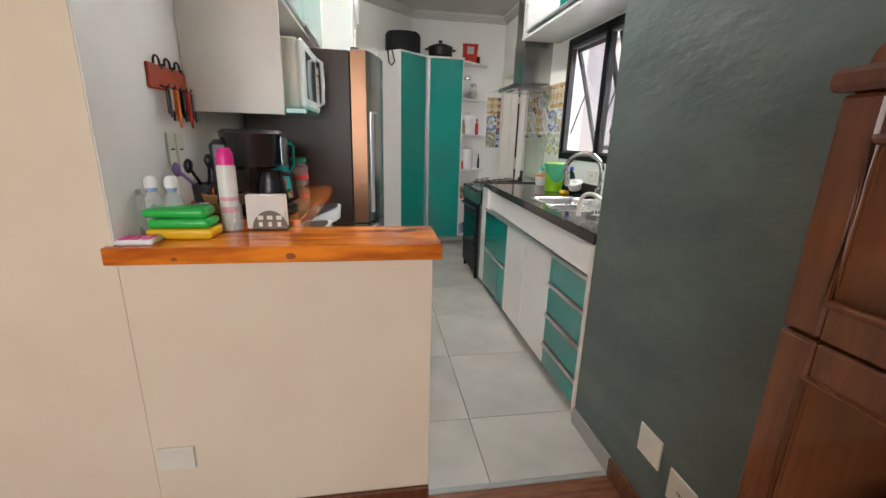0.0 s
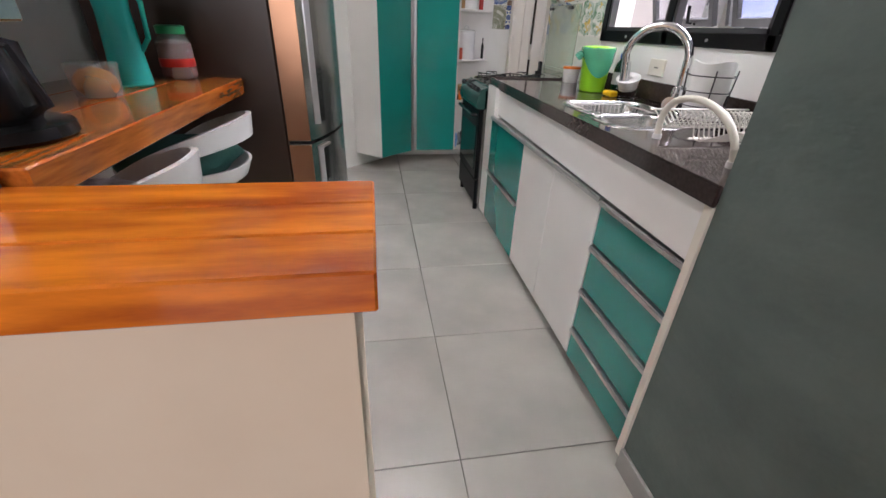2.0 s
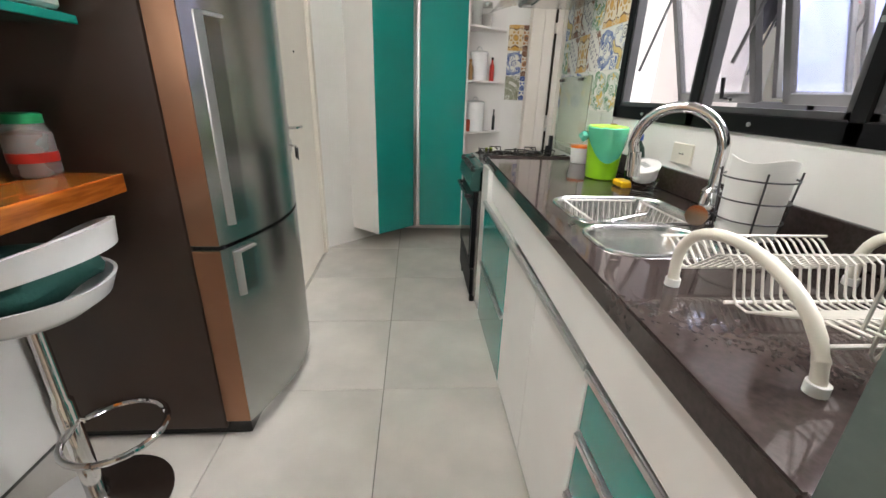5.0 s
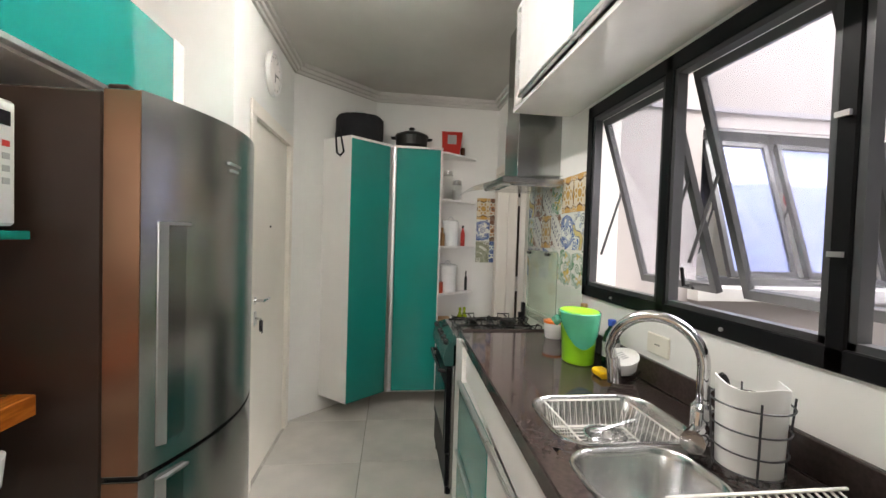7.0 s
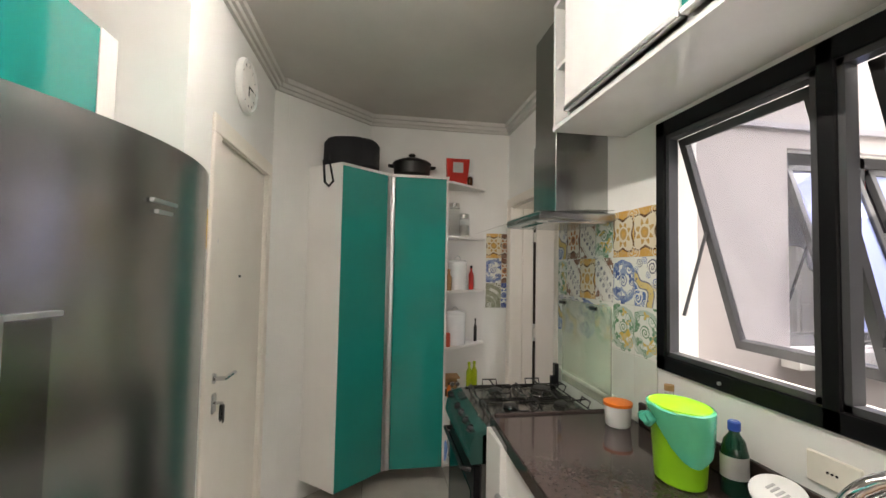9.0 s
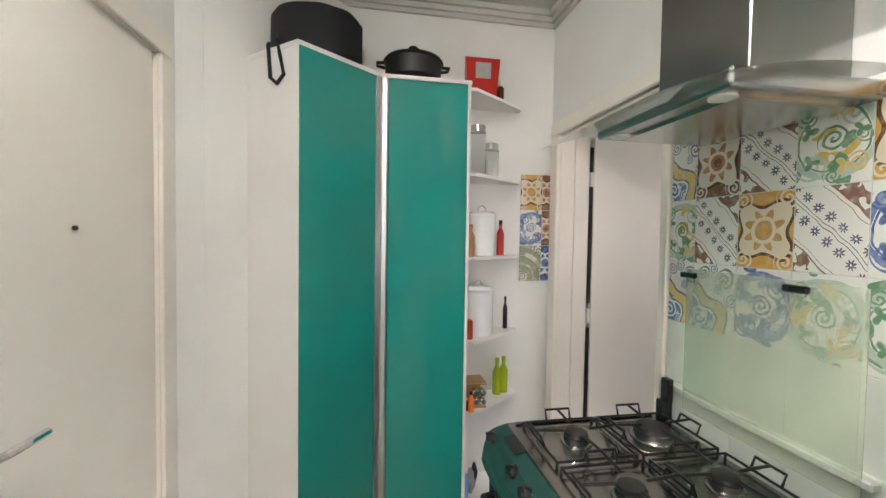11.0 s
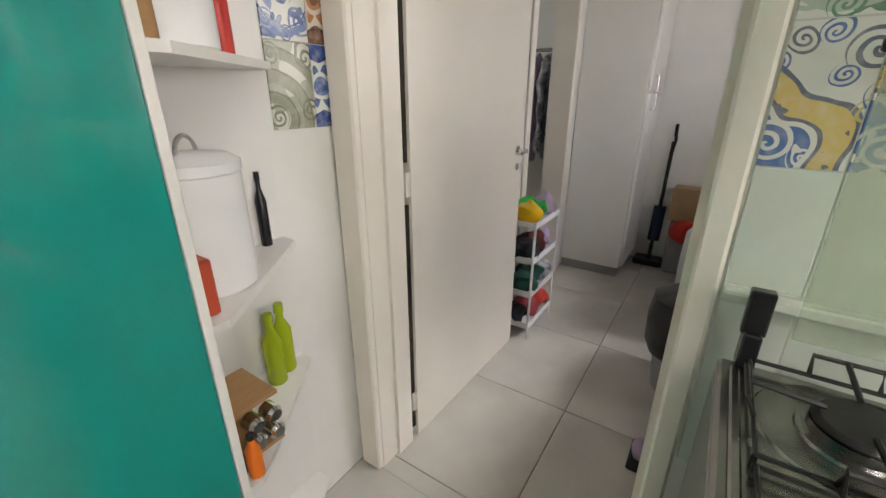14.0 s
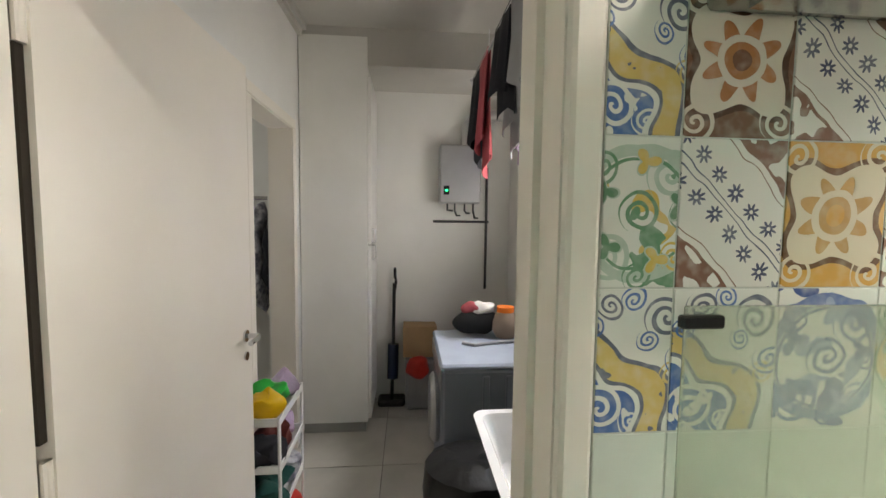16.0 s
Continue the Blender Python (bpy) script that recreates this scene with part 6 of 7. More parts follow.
def glass_jar(x, y, z, r, h, fill, label):
    ob = thing("glass_jar", label, "jar", (x, y, z), "shelf jars")
    part("glass", lathe(B(), x, y, z, [(r * 0.95, 0), (r, 0.005), (r, h), (r * 0.8, h + 0.004)]), M["clear"], ob)
    if fill:
        part("contents", lathe(B(), x, y, z + 0.004, [(r * 0.9, 0), (r * 0.93, 0.004), (r * 0.93, h * 0.6)]), M[fill], ob)
    part("lid", lathe(B(), x, y, z + h + 0.002, [(r * 0.95, 0), (r * 0.95, 0.03), (r * 0.8, 0.034)]), M["inox"], ob, "steel screw lid")


glass_jar(0.935, 4.86, 1.801, 0.042, 0.22, None, "tall clear glass jar with a steel lid")
glass_jar(1.03, 4.94, 1.801, 0.042, 0.15, "paper", "glass jar of white flour with a steel lid")
canister(0.975, 4.90, 1.391, 0.072, 0.20, "white enamel canister with a wire handle")
shelf_bottle(0.89, 4.80, 1.391, 0.022, 0.16, "card", "card", "turned wooden pepper mill on the shelf", "pepper_mill")
shelf_bottle(1.10, 4.965, 1.391, 0.020, 0.19, "red", "blackplastic", "slim red sauce bottle with a black cap")
canister(0.96, 4.90, 0.976, 0.082, 0.22, "large white enamel canister with a wire handle")
shelf_bottle(1.15, 5.008, 0.976, 0.013, 0.18, "blackplastic", "blackplastic", "dark oil bottle with a black cap")
rbx = solid("red_box", rumple(box(B(), 0.872, 0.905, 4.775, 4.82, 0.976, 1.075, 0.003), 0.001, 40), M["redmetal"], "small red carton on the shelf", "box")
for x, y in ((1.098, 4.975), (1.145, 5.0)):
    shelf_bottle(x, y, 0.617, 0.024, 0.20, "limeglass", "limeglass", "lime green glass oil bottle")

spc = thing("spice_rack", "small wooden spice rack with steel-lidded jars", "spice rack", (0.93, 4.86, 0.617))
rbm = B()
box(rbm, 0.875, 0.99, 4.80, 4.93, 0.617, 0.627, 0.001)
box(rbm, 0.875, 0.99, 4.80, 4.93, 0.735, 0.745, 0.001)
box(rbm, 0.875, 0.99, 4.92, 4.93, 0.627, 0.735)
box(rbm, 0.875, 0.883, 4.80, 4.92, 0.627, 0.735)
part("frame", rbm, M["card"], spc)
for zz in (0.655, 0.70):
    for xx in (0.93, 0.97):
        mj = Matrix.Translation((xx, 4.80, zz)) @ Matrix.Rotation(radians(90), 4, "X")
        part("jar_lid", lathe(B(), 0, 0, -0.02, [(0.018, 0), (0.018, 0.03), (0.012, 0.038)], m=mj), M["chrome"], spc)
shelf_bottle(0.90, 4.765, 0.617, 0.015, 0.10, "orange", "blackplastic", "small orange spice bottle with a black cap")
shelf_bottle(0.88, 4.79, 0.617, 0.014, 0.06, "amber", "paper", "small dark spice bottle")
for i, (x, y, mm) in enumerate(((0.885, 4.79, "bluecloth"), (0.925, 4.83, "cloth_grey"), (0.95, 4.88, "cloth_dark"))):
    bb_ = thing("food_packet", "crumpled packet on the lowest shelf board", "packet", (x, y, 0.146), "shelf packets")
    part("body", lump(B(), x, y, 0.146 + 0.075, 0.016, 0.03, 0.072, 0.012, 22, i, 3), M[mm], bb_)


# ---- laundry ----
lc = thing("tall_cupboard", "tall grey-white built-in cupboard with narrow doors", "cupboard", (3.95, 4.8, 0))
part("body", box(B(), 3.712, 4.26, 4.60, 5.045, 0.075, 2.70, 0.002), M["wall"], lc)
part("plinth", box(B(), 3.727, 4.25, 4.615, 5.04, 0.0, 0.074), M["skirt"], lc)
for z0, z1 in ((0.09, 1.32), (1.335, 2.45)):
    d = part("door", box(B(), 3.735, 4.25, 4.578, 4.598, z0, z1, 0.003), M["white"], lc)
    zz = z1 - 0.05 if z0 < 1 else z0 + 0.05
    part("handle", tube(B(), [(3.82, 4.578, zz - 0.05), (3.82, 4.555, zz - 0.045), (3.82, 4.555, zz + 0.045), (3.82, 4.578, zz + 0.05)], 0.006, 8), M["alu"], d)

gh = thing("water_heater", "silver-grey wall gas heater with a green display", "water heater", (4.2, 3.83, 1.65))
part("case", box(B(), 4.10, 4.268, 3.755, 4.08, 1.635, 2.09, 0.012), M["heater"], gh)
part("display", box(B(), 4.096, 4.101, 4.005, 4.05, 1.70, 1.77, 0.001), M["blackplastic"], gh)
part("indicator", box(B(), 4.0945, 4.0965, 4.017, 4.037, 1.725, 1.742), M["greenled"], gh)
fl = B()
tube(fl, [(4.2, 3.86, 2.09), (4.2, 3.86, 2.25), (4.2, 3.80, 2.33), (4.2, 3.49, 2.35)], 0.045, 14)
part("flue", fl, M["alu"], gh, "ribbed aluminium flue")
for y, d in ((3.80, 0.12), (3.87, 0.08), (3.95, 0.10), (4.01, 0.06)):
    part("pipe", tube(B(), [(4.2, y, 1.64), (4.2, y, 1.58), (4.235, y - 0.02, 1.64 - d), (4.262, y - 0.05, 1.64 - d)], 0.008, 8), M["greyframe"], gh, "thin grey water pipe")
part("pipe", tube(B(), [(4.25, 4.12, 1.49), (4.25, 3.66, 1.49)], 0.010, 8), M["greyframe"], gh, "thin grey water pipe")
part("pipe", tube(B(), [(4.25, 3.68, 1.93), (4.25, 3.68, 0.93)], 0.011, 8), M["greyframe"], gh, "thin grey water pipe")

wm = thing("washing_machine", "grey front-loading washer with a blue-grey top", "washing machine", (3.62, 3.81, 0))
bw_ = B()
box(bw_, 3.30, 3.95, 3.49, 4.13, 0.04, 0.75, 0.015)
part("body", bw_, M["washer"], wm)
part("top", box(B(), 3.295, 3.955, 3.488, 4.14, 0.751, 0.782, 0.012), M["washtop"], wm, "blue-grey top panel")
ribs = B()
for y in (3.54, 3.66, 3.78, 3.90):
    box(ribs, 3.292, 3.302, y - 0.02, y + 0.02, 0.40, 0.72, 0.008)
part("side_rib", ribs, M["washer"], wm)
part("door", lathe(B(), 0, 0, 0, [(0.19, 0), (0.2, 0.02), (0.17, 0.045), (0.05, 0.05)], n=36, m=Matrix.Translation((3.62, 4.13, 0.42)) @ Matrix.Rotation(radians(-90), 4, "X")), M["alu"], wm)
part("panel", box(B(), 3.31, 3.94, 4.13, 4.14, 0.64, 0.745, 0.004), M["alu"], wm)
ft3 = B()
for x in (3.35, 3.9):
    for y in (3.54, 4.08):
        cyl(ft3, x, y, 0, 0.04, 0.025)
part("feet", ft3, M["blackplastic"], wm)
moved(wm, -0.385, 0.02, -0.012)
cj = thing("clay_jar", "round clouded jar with an orange lid", "jar", (3.50, 3.72, 0.783))
part("body", lathe(B(), 3.50, 3.72, 0.783, [(0.06, 0), (0.085, 0.05), (0.085, 0.10), (0.06, 0.15), (0.05, 0.16)]), mat("cloudy_brown_plastic", (0.36, 0.27, 0.21), 0.35), cj)
part("lid", cyl(B(), 3.50, 3.72, 0.943, 0.975, 0.055), M["orange"], cj)
moved(cj, -0.10, -0.01, -0.012)
hs = solid("hose", tube(B(), [(3.25, 4.0, 0.780), (3.20, 3.94, 0.780), (3.24, 3.82, 0.780), (3.28, 3.62, 0.780)], 0.010, 8), M["cloth_grey"], "grey rubber hose lying on the washer", "hose")
bk2 = thing("laundry_pile", "black bag with red and white cloths on top", "bag", (3.95, 3.84, 0.783))
part("bag", lump(B(), 3.86, 3.84, 0.865, 0.08, 0.16, 0.08, 0.02, 9, 4), M["blackfabric"], bk2)
part("cloth", lump(B(), 3.86, 3.86, 0.955, 0.05, 0.085, 0.04, 0.03, 12, 8), M["cloth_red"], bk2, "crumpled red cloth")
part("cloth", lump(B(), 3.84, 3.80, 0.96, 0.05, 0.07, 0.04, 0.03, 14, 9), M["paper"], bk2, "crumpled white cloth")

moved(bk2, -0.41, 0.05, -0.012)

tk = thing("laundry_sink", "white ceramic laundry sink with a front slope", "laundry sink", (2.35, 3.75, 0.4))
tkb = B()
prof = [((2.10, 2.68, 3.485, 4.06), 0.71), ((2.12, 2.66, 3.485, 4.03), 0.66), ((2.17, 2.61, 3.485, 3.90), 0.42), ((2.22, 2.56, 3.485, 3.78), 0.37)]


def ring_of(bm, r, z, k=6):
    x0, x1, y0, y1 = r
    rad = 0.05
    out = []
    for cx, cy, a0 in ((x1 - rad, y1 - rad, 0), (x0 + rad, y1 - rad, 90), (x0 + rad, y0 + rad, 180), (x1 - rad, y0 + rad, 270)):
        for q in range(k):
            a = radians(a0 + 90 * q / (k - 1))
            out.append(bm.verts.new((cx + rad * math.cos(a), cy + rad * math.sin(a), z)))
    return out


outer = [ring_of(tkb, r, z) for r, z in prof]
inner = [ring_of(tkb, r, z) for r, z in (((2.13, 2.65, 3.53, 4.03), 0.71), ((2.17, 2.61, 3.56, 3.96), 0.54), ((2.24, 2.54, 3.6, 3.8), 0.46))]
chain = outer[::-1] + inner
for a, b in zip(chain, chain[1:]):
    k = len(a)
    for i in range(k):
        tkb.faces.new((a[i], a[(i + 1) % k], b[(i + 1) % k], b[i]))
tkb.faces.new(chain[0][::-1])
tkb.faces.new(chain[-1])
part("basin", tkb, M["enamel"], tk)
part("leg", box(B(), 2.30, 2.48, 3.50, 3.66, -0.05, 0.372, 0.01), M["enamel"], tk)
moved(tk, -0.24, 0.015, 0.05)
tc = thing("trash_can", "grey bin with a black bag folded over", "trash can", (2.62, 4.10, 0))
part("bin", lathe(B(), 2.60, 4.02, 0.0, [(0.13, 0), (0.135, 0.01), (0.165, 0.32)], n=32), M["cloth_grey"], tc)
part("bag", rumple(lathe(B(), 2.60, 4.02, 0.20, [(0.175, 0), (0.195, 0.06), (0.20, 0.18), (0.185, 0.27), (0.12, 0.31), (0.04, 0.30)], n=36), 0.012, 16), mat("black_bin_bag", (0.006, 0.006, 0.007), 0.4, scale=10, bump=0.6, bump_scale=25), tc, "black plastic bag")
moved(tc, -0.045, 0.04)
sl = thing("slipper", "dull purple slipper on the floor", "slipper", (2.02, 4.16, 0))
part("upper", lump(B(), 2.03, 4.15, 0.035, 0.06, 0.04, 0.033, 0.008, 20, 1), M["cloth_lilac"], sl)
part("sole", box(B(), 1.93, 2.10, 4.11, 4.19, 0.002, 0.016, 0.007), M["cloth_dark"], sl)

rck = thing("shelf_trolley", "narrow white four-tier rack beside the open door", "rack", (2.72, 4.9, 0))
RX0, RX1, RY0, RY1 = 2.55, 2.90, 4.845, 5.02
for x in (RX0, RX1):
    for y in (RY0, RY1):
        part("post", tube(B(), [(x, y, 0.0), (x, y, 0.70)], 0.007, 8), M["enamel"], rck)
TIER = (0.06, 0.26, 0.46, 0.66)
for z in TIER:
    tb_ = box(B(), RX0, RX1, RY0, RY1, z, z + 0.008, 0.002)
    for y in (RY0, RY1):
        box(tb_, RX0, RX1, y - 0.003, y + 0.003, z, z + 0.035, 0.001)
    for x in (RX0, RX1):
        box(tb_, x - 0.003, x + 0.003, RY0, RY1, z, z + 0.035, 0.001)
    part("tier", tb_, M["enamel"], rck)
seed = 0
for z, cols in zip(TIER, (("cloth_dark", "cloth_red", "red"), ("cloth_green", "cloth_green", "cloth_print"), ("cloth_dark", "coffee", "cloth_lilac"), ("yellow", "greenfoil", "cloth_lilac"))):
    for i, c in enumerate(cols):
        seed += 1
        x = 2.60 + 0.115 * i
        lab = {"yellow": "bright yellow food bag on the rack", "greenfoil": "green and yellow bag on the rack", "red": "red folded cloth on the rack", "cloth_red": "red folded cloth on the rack",
               "cloth_lilac": "lilac cloth on the rack", "cloth_print": "grey patterned cloth on the rack", "cloth_green": "green cloth on the rack", "coffee": "dark red bag on the rack", "cloth_dark": "black cloth bundle on the rack"}[c]
        lb = lump(B(), x, 4.925, z + 0.068, 0.064, 0.078, 0.060, 0.05, 14, seed)
        for v in lb.verts:
            v.co.z = max(v.co.z, z + 0.009)
        solid("folded_cloth" if "cloth" in c or c == "red" else "food_bag", lb, M[c], lab, "cloth" if "cloth" in c or c == "red" else "bag", "rack contents")

vc = thing("stick_vacuum", "black upright stick vacuum against the end wall", "vacuum cleaner", (4.2, 4.46, 0))
part("head", box(B(), 4.08, 4.22, 4.34, 4.56, 0.0, 0.06, 0.015), M["blackplastic"], vc)
part("pole", tube(B(), [(4.17, 4.45, 0.05), (4.22, 4.44, 0.55), (4.235, 4.435, 0.98)], 0.014, 10), M["blackplastic"], vc)
part("canister", tube(B(), [(4.19, 4.445, 0.20), (4.215, 4.44, 0.48)], 0.045, 16), mat("dark_blue_plastic", (0.02, 0.03, 0.08), 0.25), vc)
part("grip", tube(B(), [(4.235, 4.435, 0.90), (4.20, 4.42, 1.0), (4.235, 4.43, 1.10), (4.25, 4.43, 1.02)], 0.012, 10), M["blackplastic"], vc)
pbg = solid("paper_bag", rumple(prism(B(), [(4.05, 4.10), (4.25, 4.10), (4.25, 4.36), (4.05, 4.36)], 0.42, 0.66), 0.02, 9), M["kraft"], "crumpled brown paper bag", "paper bag")
stp = thing("storage_box", "pale plastic box with a red bag on it", "storage box", (4.12, 4.22, 0))
part("box", box(B(), 4.02, 4.25, 4.10, 4.34, 0.0, 0.40, 0.02), M["cloth_grey"], stp)
part("red_bag", lump(B(), 4.03, 4.24, 0.35, 0.07, 0.09, 0.09, 0.03, 12, 3), M["red"], stp)

dl = thing("ceiling_dome", "round frosted ceiling lamp switched off", "ceiling lamp", (2.95, 4.28, CEIL))
part("dome", lathe(B(), 2.95, 4.28, CEIL - 0.09, [(0.03, 0), (0.09, 0.015), (0.125, 0.05), (0.13, 0.075)]), M["lampoff"], dl)
part("ring", lathe(B(), 2.95, 4.28, CEIL - 0.018, [(0.138, 0), (0.138, 0.017)]), M["alu"], dl)

cln = thing("ceiling_airer", "white ceiling airer hung with dark and grey laundry", "airer", (2.9, 3.8, 2.3))
for y in (3.54, 3.66, 3.78, 3.90):
    part("rod", tube(B(), [(2.2, y, 2.42), (3.7, y, 2.42)], 0.008, 8), M["enamel"], cln)
for x in (2.25, 3.65):
    part("bracket", box(B(), x - 0.01, x + 0.01, 3.52, 3.92, 2.415, 2.44, 0.003), M["enamel"], cln)
    part("cord", tube(B(), [(x, 3.8, 2.43), (x, 3.8, CEIL)], 0.004, 6), M["enamel"], cln)


def hung(x, y, w, length, material, label, s):
    bm = B()
    nx, nz = 12, 12
    for side in (-1, 1):
        grid = []
        for j in range(nz + 1):
            row = []
            for i in range(nx + 1):
                u, v = i / nx, j / nz
                L = length * (1.0 if side < 0 else 0.8) * (1 + 0.10 * math.sin(5 * u + s))
                dy = side * (0.006 + 0.018 * v) + 0.022 * v * math.sin(11 * u + s * 2)
                row.append(bm.verts.new((x + (u - 0.5) * w * (1 - 0.25 * v * (0.5 + 0.5 * math.sin(s))), y + dy, 2.434 - v * L)))
            grid.append(row)
        for j in range(nz):
            for i in range(nx):
                bm.faces.new((grid[j][i], grid[j][i + 1], grid[j + 1][i + 1], grid[j + 1][i]))
    bmesh.ops.remove_doubles(bm, verts=bm.verts[:], dist=0.001)
    bmesh.ops.solidify(bm, geom=bm.faces[:], thickness=0.004)
    solid("hung_laundry", bm, M[material], label, "laundry", "hung laundry")


for i, (x, y, w, L, mm, lab) in enumerate(((2.45, 3.90, 0.38, 0.50, "cloth_grey", "grey shirt hung on the airer"), (2.80, 3.90, 0.30, 0.42, "cloth_dark", "black shirt hung on the airer"), (3.25, 3.90, 0.25, 0.62, "cloth_red", "faded red cloth hung on the airer"),
                                            (3.5, 3.90, 0.25, 0.55, "cloth_dark", "black cloth hung on the airer"), (2.55, 3.78, 0.35, 0.72, "cloth_dark", "dark trousers hung on the airer"), (3.0, 3.78, 0.35, 0.55, "cloth_grey", "grey towel hung on the airer"),
                                            (2.65, 3.66, 0.3, 0.8, "cloth_dark", "navy shirt hung on the airer"), (3.3, 3.66, 0.3, 0.6, "cloth_lilac", "lilac cloth hung on the airer"))):
    hung(x, y, w, L, mm, lab, i * 1.7)

# small room: clothes rail
cr_ = thing("clothes_rail", "metal clothes rail packed with garments", "clothes rail", (4.08, 5.85, 0))
for y in (5.30, 6.40):
    part("upright", tube(B(), [(4.08, y, 0), (4.08, y, 1.65)], 0.015, 8), M["chrome"], cr_)
part("rail", tube(B(), [(4.08, 5.30, 1.65), (4.08, 6.40, 1.65)], 0.014, 8), M["chrome"], cr_)
for i in range(12):
    y = 5.33 + 0.092 * i
    gb_ = lump(B(), 4.08, y, 1.2, 0.17, 0.04, 0.44, 0.05, 7, i * 3.0)
    solid("garment", gb_, M[("cloth_dark", "cloth_print", "cloth_lilac", "cloth_dark", "cloth_red", "cloth_grey")[i % 6]], "garment hanging on the clothes rail", "clothing", "hanging garments")

# ---- dining room ----
ht = thing("china_cabinet", "dark red-brown wooden china cabinet with arched glass doors", "china cabinet", (0.62, -0.3, 0))
HX, HY0, HY1, HZ = 0.46, -0.99, 0.249, 1.412
part("body", box(B(), HX + 0.03, 0.784, HY0, HY1, 0.0, 0.10, 0.004), M["darkwood"], ht)
part("back", box(B(), 0.765, 0.784, HY0, HY1, 0.10, HZ), M["darkwood"], ht)
for y in (HY0, HY1 - 0.03):
    part("side", box(B(), HX + 0.02, 0.765, y, y + 0.03, 0.10, HZ, 0.004), M["darkwood"], ht)
part("top", box(B(), HX - 0.01, 0.784, HY0 - 0.012, HY1 + 0.012, HZ, HZ + 0.03, 0.008), M["darkwood"], ht)
crn = B()
k = 24
mid = (HY0 + HY1) / 2
pts = [(mid + 0.60 * math.cos(math.pi * i / k), HZ + 0.03 + 0.13 * math.sin(math.pi * i / k)) for i in range(k + 1)]
lo = [crn.verts.new((HX + 0.01, y, z)) for y, z in pts]
hi = [crn.verts.new((HX + 0.04, y, z)) for y, z in pts]
crn.faces.new(lo)
crn.faces.new(hi[::-1])
for i in range(k + 1):
    crn.faces.new((lo[i], lo[(i + 1) % (k + 1)], hi[(i + 1) % (k + 1)], hi[i]))
part("crest", crn, M["darkwood"], ht, "curved wooden crest")
for z in (0.40, 0.72, 1.07):
    part("shelf", box(B(), HX + 0.03, 0.764, HY0 + 0.031, HY1 - 0.031, z, z + 0.02), M["darkwood"], ht)
for y0, y1 in ((HY0 + 0.004, mid - 0.003), (mid + 0.003, HY1 - 0.004)):
    for z0, z1 in ((1.083, HZ - 0.004), (0.11, 1.078)):
        db = B()
        fw = 0.055
        box(db, HX, HX + 0.022, y0, y0 + fw, z0, z1, 0.005)
        box(db, HX, HX + 0.022, y1 - fw, y1, z0, z1, 0.005)
        box(db, HX + 0.001, HX + 0.021, y0 + fw, y1 - fw, z0, z0 + fw, 0.003)
        box(db, HX + 0.001, HX + 0.021, y0 + fw, y1 - fw, z1 - fw, z1, 0.003)
        d = part("door", db, M["darkwood"], ht)
        pane_clear(part("pane", box(B(), HX + 0.009, HX + 0.012, y0 + fw, y1 - fw, z0 + fw, z1 - fw), M["pane"], d))
        part("moulding", tube(B(), [(HX, y0 + fw, z0 + fw), (HX, y1 - fw, z0 + fw), (HX, y1 - fw, z1 - fw), (HX, y0 + fw, z1 - fw)], 0.007, 8, True), M["darkwood"], d)
for i in range(5):
    y = 0.05 - 0.14 * i
    for z in (0.74,):
        cu = thing("china_bowl", "pale glazed bowl inside the china cabinet", "bowl", (0.62, y, z), "china bowls")
        part("bowl", lathe(B(), 0.62, y, z, [(0.025, 0), (0.05, 0.03), (0.055, 0.06), (0.05, 0.06), (0.03, 0.012)]), M["enamel"], cu)


# ---- pieces of floors and walls ----
kf = tagged(new("floor_kitchen"), "grey porcelain tile floor", "floor", kind="structure")
share = {}


def tile_piece(x0, x1, y0, y1):
    w, h = round(x1 - x0, 4), round(y1 - y0, 4)
    if (w, h) not in share:
        share[w, h] = mesh_of(box(B(), 0, w, 0, h, -0.012, 0, 0.0015, seg=1), "tile", M["tile"])
    ob = new("tile", share[w, h])
    ob.location = (x0, y0, 0)
    ob.parent = kf


J = 0.0016
for i in range(-4, 8):
    for j in range(-2, 8):
        x0, x1 = GX + TS * i, GX + TS * (i + 1)
        y0, y1 = GY + TS * j, GY + TS * (j + 1)
        for cx0, cx1, cy0, cy1 in ((-0.93, 1.43, 1.052, 5.05), (1.43, 4.27, 3.48, 5.05)):
            a, b, c, d = max(x0, cx0) + J, min(x1, cx1) - J, max(y0, cy0) + J, min(y1, cy1) - J
            if b - a > 0.02 and d - c > 0.02:
                tile_piece(a if a - J > cx0 or cx0 != 1.43 else a - J, b if b + J < cx1 or cx1 != 1.43 else b + J, c, d)
struct("floor_bedroom", box(B(), 2.5, 4.3, 5.05, 6.45, -0.012, -0.001), M["tile"], "grey tile floor of the small room", "floor")
df = tagged(new("floor_dining"), "red-brown varnished parquet floor", "floor", kind="structure")
plk = mesh_of(box(B(), 0, 0.118, 0, 0.748, -0.012, 0, 0.0015, seg=1), "plank", M["woodfloor"])
plk_s = mesh_of(box(B(), 0, 0.118, 0, 0.37, -0.012, 0, 0.0015, seg=1), "plank", M["woodfloor"])
for i in range(34):
    off = (i % 2) * 0.375
    for j in range(-1, 6):
        y = -3.0 + j * 0.75 + off
        long = y + 0.75 <= 0.985
        if y < -3.0 or y + 0.37 > 0.99:
            continue
        ob = new("plank", plk if long else plk_s)
        ob.location = (-3.2 + i * 0.12, y, 0)
        ob.parent = df
struct("floor_dining_strip", box(B(), -3.2, 0.80, -3.0, 1.03, -0.013, -0.003), M["woodfloor"], "red-brown wood along the threshold", "floor")

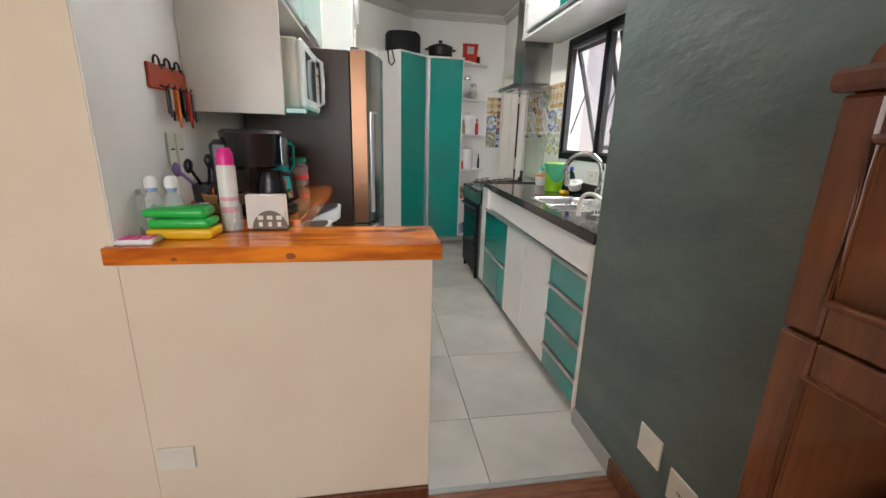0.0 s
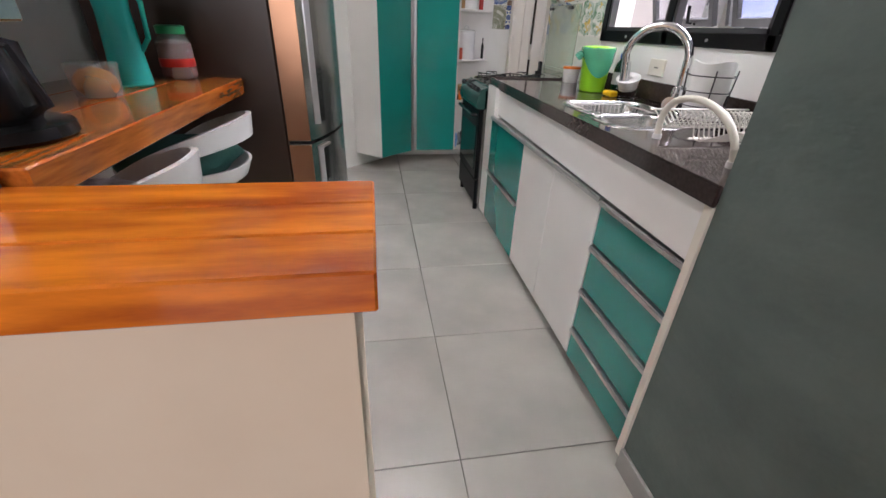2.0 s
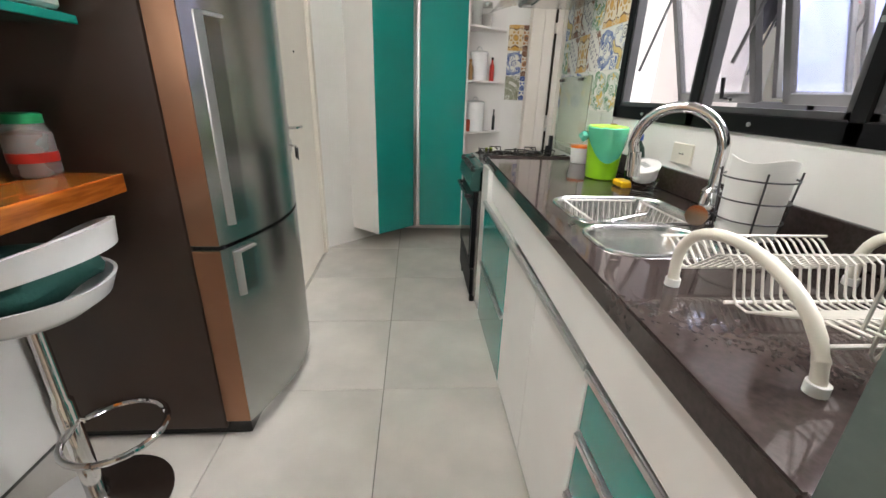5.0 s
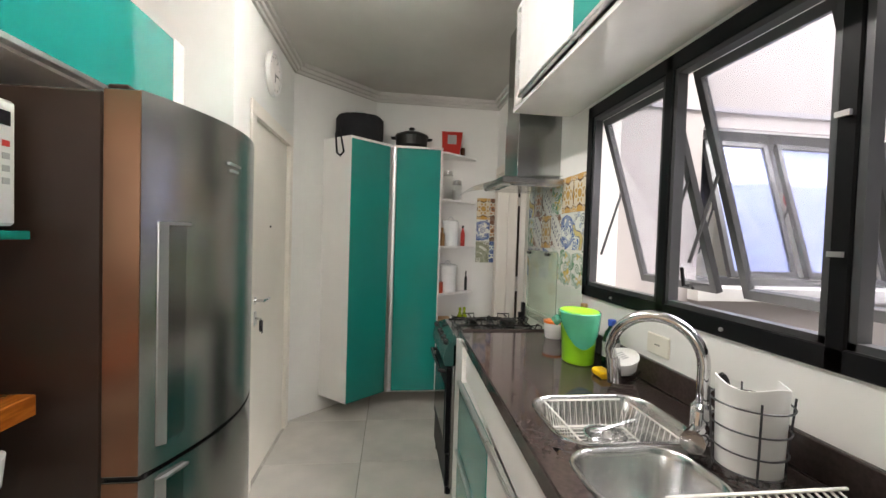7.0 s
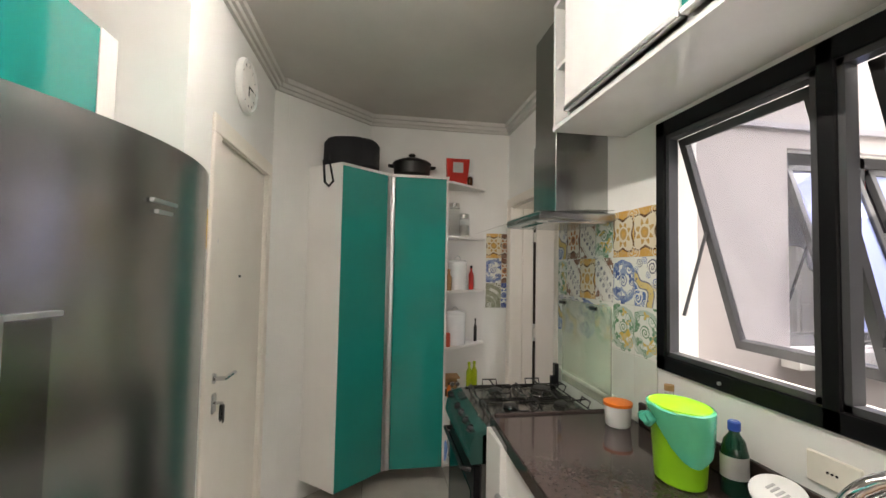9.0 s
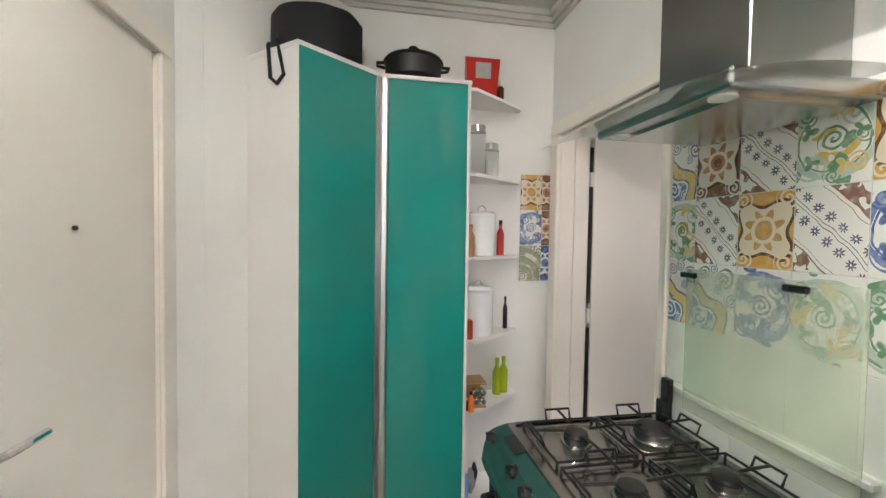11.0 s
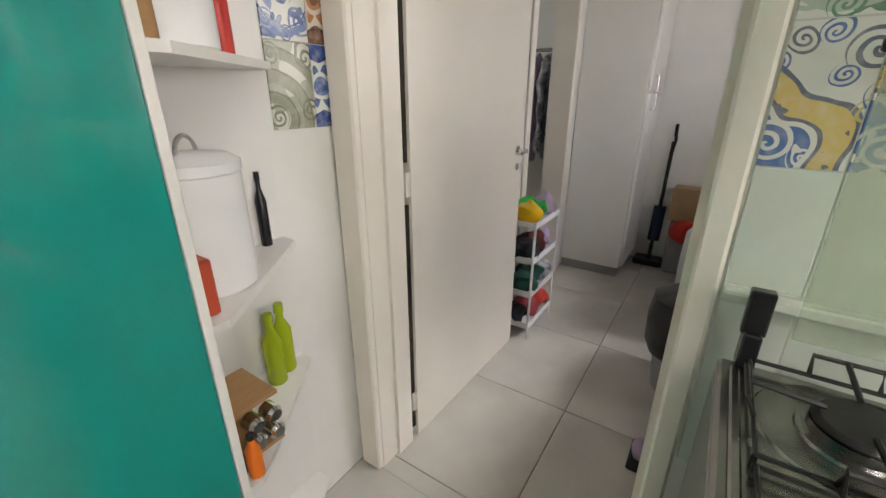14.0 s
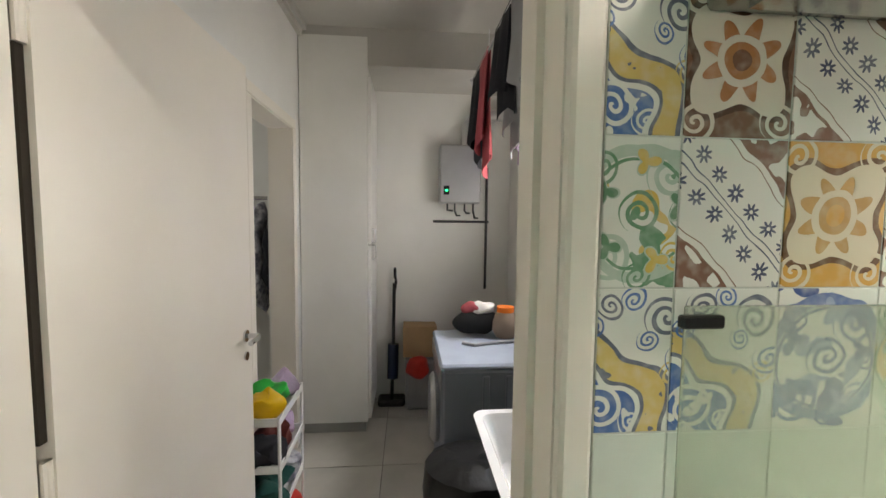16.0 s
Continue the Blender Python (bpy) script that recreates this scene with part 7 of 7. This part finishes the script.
# printed tiles on the stove wall and by the shelf
TW, TH = 0.155, 0.2035
azw = tagged(new("tile_panel_stove"), "patchwork of printed glazed tiles behind the stove", "wall tiles", kind="structure")
azshare = {}


def wall_tile(name, parent, y0, y1, z0, z1, material, key):
    w, h = round(y1 - y0, 4), round(z1 - z0, 4)
    if (w, h, key) not in azshare:
        azshare[w, h, key] = mesh_of(box(B(), -0.006, 0, -w / 2, w / 2, -h / 2, h / 2, 0.001, seg=1), name, material)
    ob = new(name, azshare[w, h, key])
    ob.location = (1.43, (y0 + y1) / 2, (z0 + z1) / 2)
    ob.parent = parent
    return ob


order = [[5, 5, 1, 3, 3, 3], [3, 2, 0, 2, 1, 5], [5, 6, 2, 3, 0, 0]]
for r in range(3):
    for c in range(6):
        y1 = 4.074 - (0 if c == 0 else 0.107 + (c - 1) * TW)
        y0 = 4.074 - 0.107 - c * TW
        y0 = max(y0, 3.208)
        if y1 - y0 > 0.02:
            k = order[r][c]
            wall_tile("azulejo", azw, y0 + 0.001, y1 - 0.001, 1.216 + r * TH + 0.001, 1.216 + (r + 1) * TH - 0.001, AZ[k], k)
plain = tagged(new("tile_panel_plain"), "plain pale glazed wall tiles above the worktop", "wall tiles", kind="structure")
M["glaze"] = mat("pale_green_white_glaze", (0.72, 0.76, 0.68), 0.16, scale=3, bump=0.02, random=0.02)
for c in range(6):
    y1 = 4.074 - (0 if c == 0 else 0.107 + (c - 1) * TW)
    y0 = max(4.074 - 0.107 - c * TW, 3.208)
    if y1 - y0 > 0.02:
        for z0, z1 in ((1.013, 1.2145), (0.81, 1.0115), (0.6, 0.8085)):
            wall_tile("plain_tile", plain, y0 + 0.001, y1 - 0.001, z0, z1, M["glaze"], 9)
struct("tile_grout", box(B(), 1.4252, 1.4295, 3.208, 4.074, 0.6, 1.826), mat("pale_tile_grout", (0.62, 0.63, 0.57), 0.8, scale=20), "pale grout between the wall tiles", "grout")
struct("trim_tile_ledge", box(B(), 1.40, 1.43, 3.46, 4.074, 0.985, 1.006, 0.004), M["glaze"], "pale rounded tile ledge behind the stove", "trim")
azb = tagged(new("tile_panel_shelf"), "six printed glazed tiles beside the shelf", "wall tiles", kind="structure")
for r, row in enumerate(((7, 4), (1, 6), (0, 6))):
    for c, k in enumerate(row):
        x0, x1 = ((1.243, 1.372), (1.374, 1.428))[c]
        w = round(x1 - x0, 4)
        bmz = box(B(), -w / 2, w / 2, -0.006, 0, -TH / 2 + 0.001, TH / 2 - 0.001, 0.001, seg=1)
        bmesh.ops.transform(bmz, matrix=Matrix.Rotation(radians(90), 4, "Z"), verts=bmz.verts[:])
        ob = new("azulejo", mesh_of(bmz, "azulejo", AZ[k]))
        ob.location, ob.rotation_euler = ((x0 + x1) / 2, 5.05, 1.24 + (r + 0.5) * TH - 0.001), (0, 0, radians(-90))
        ob.parent = azb
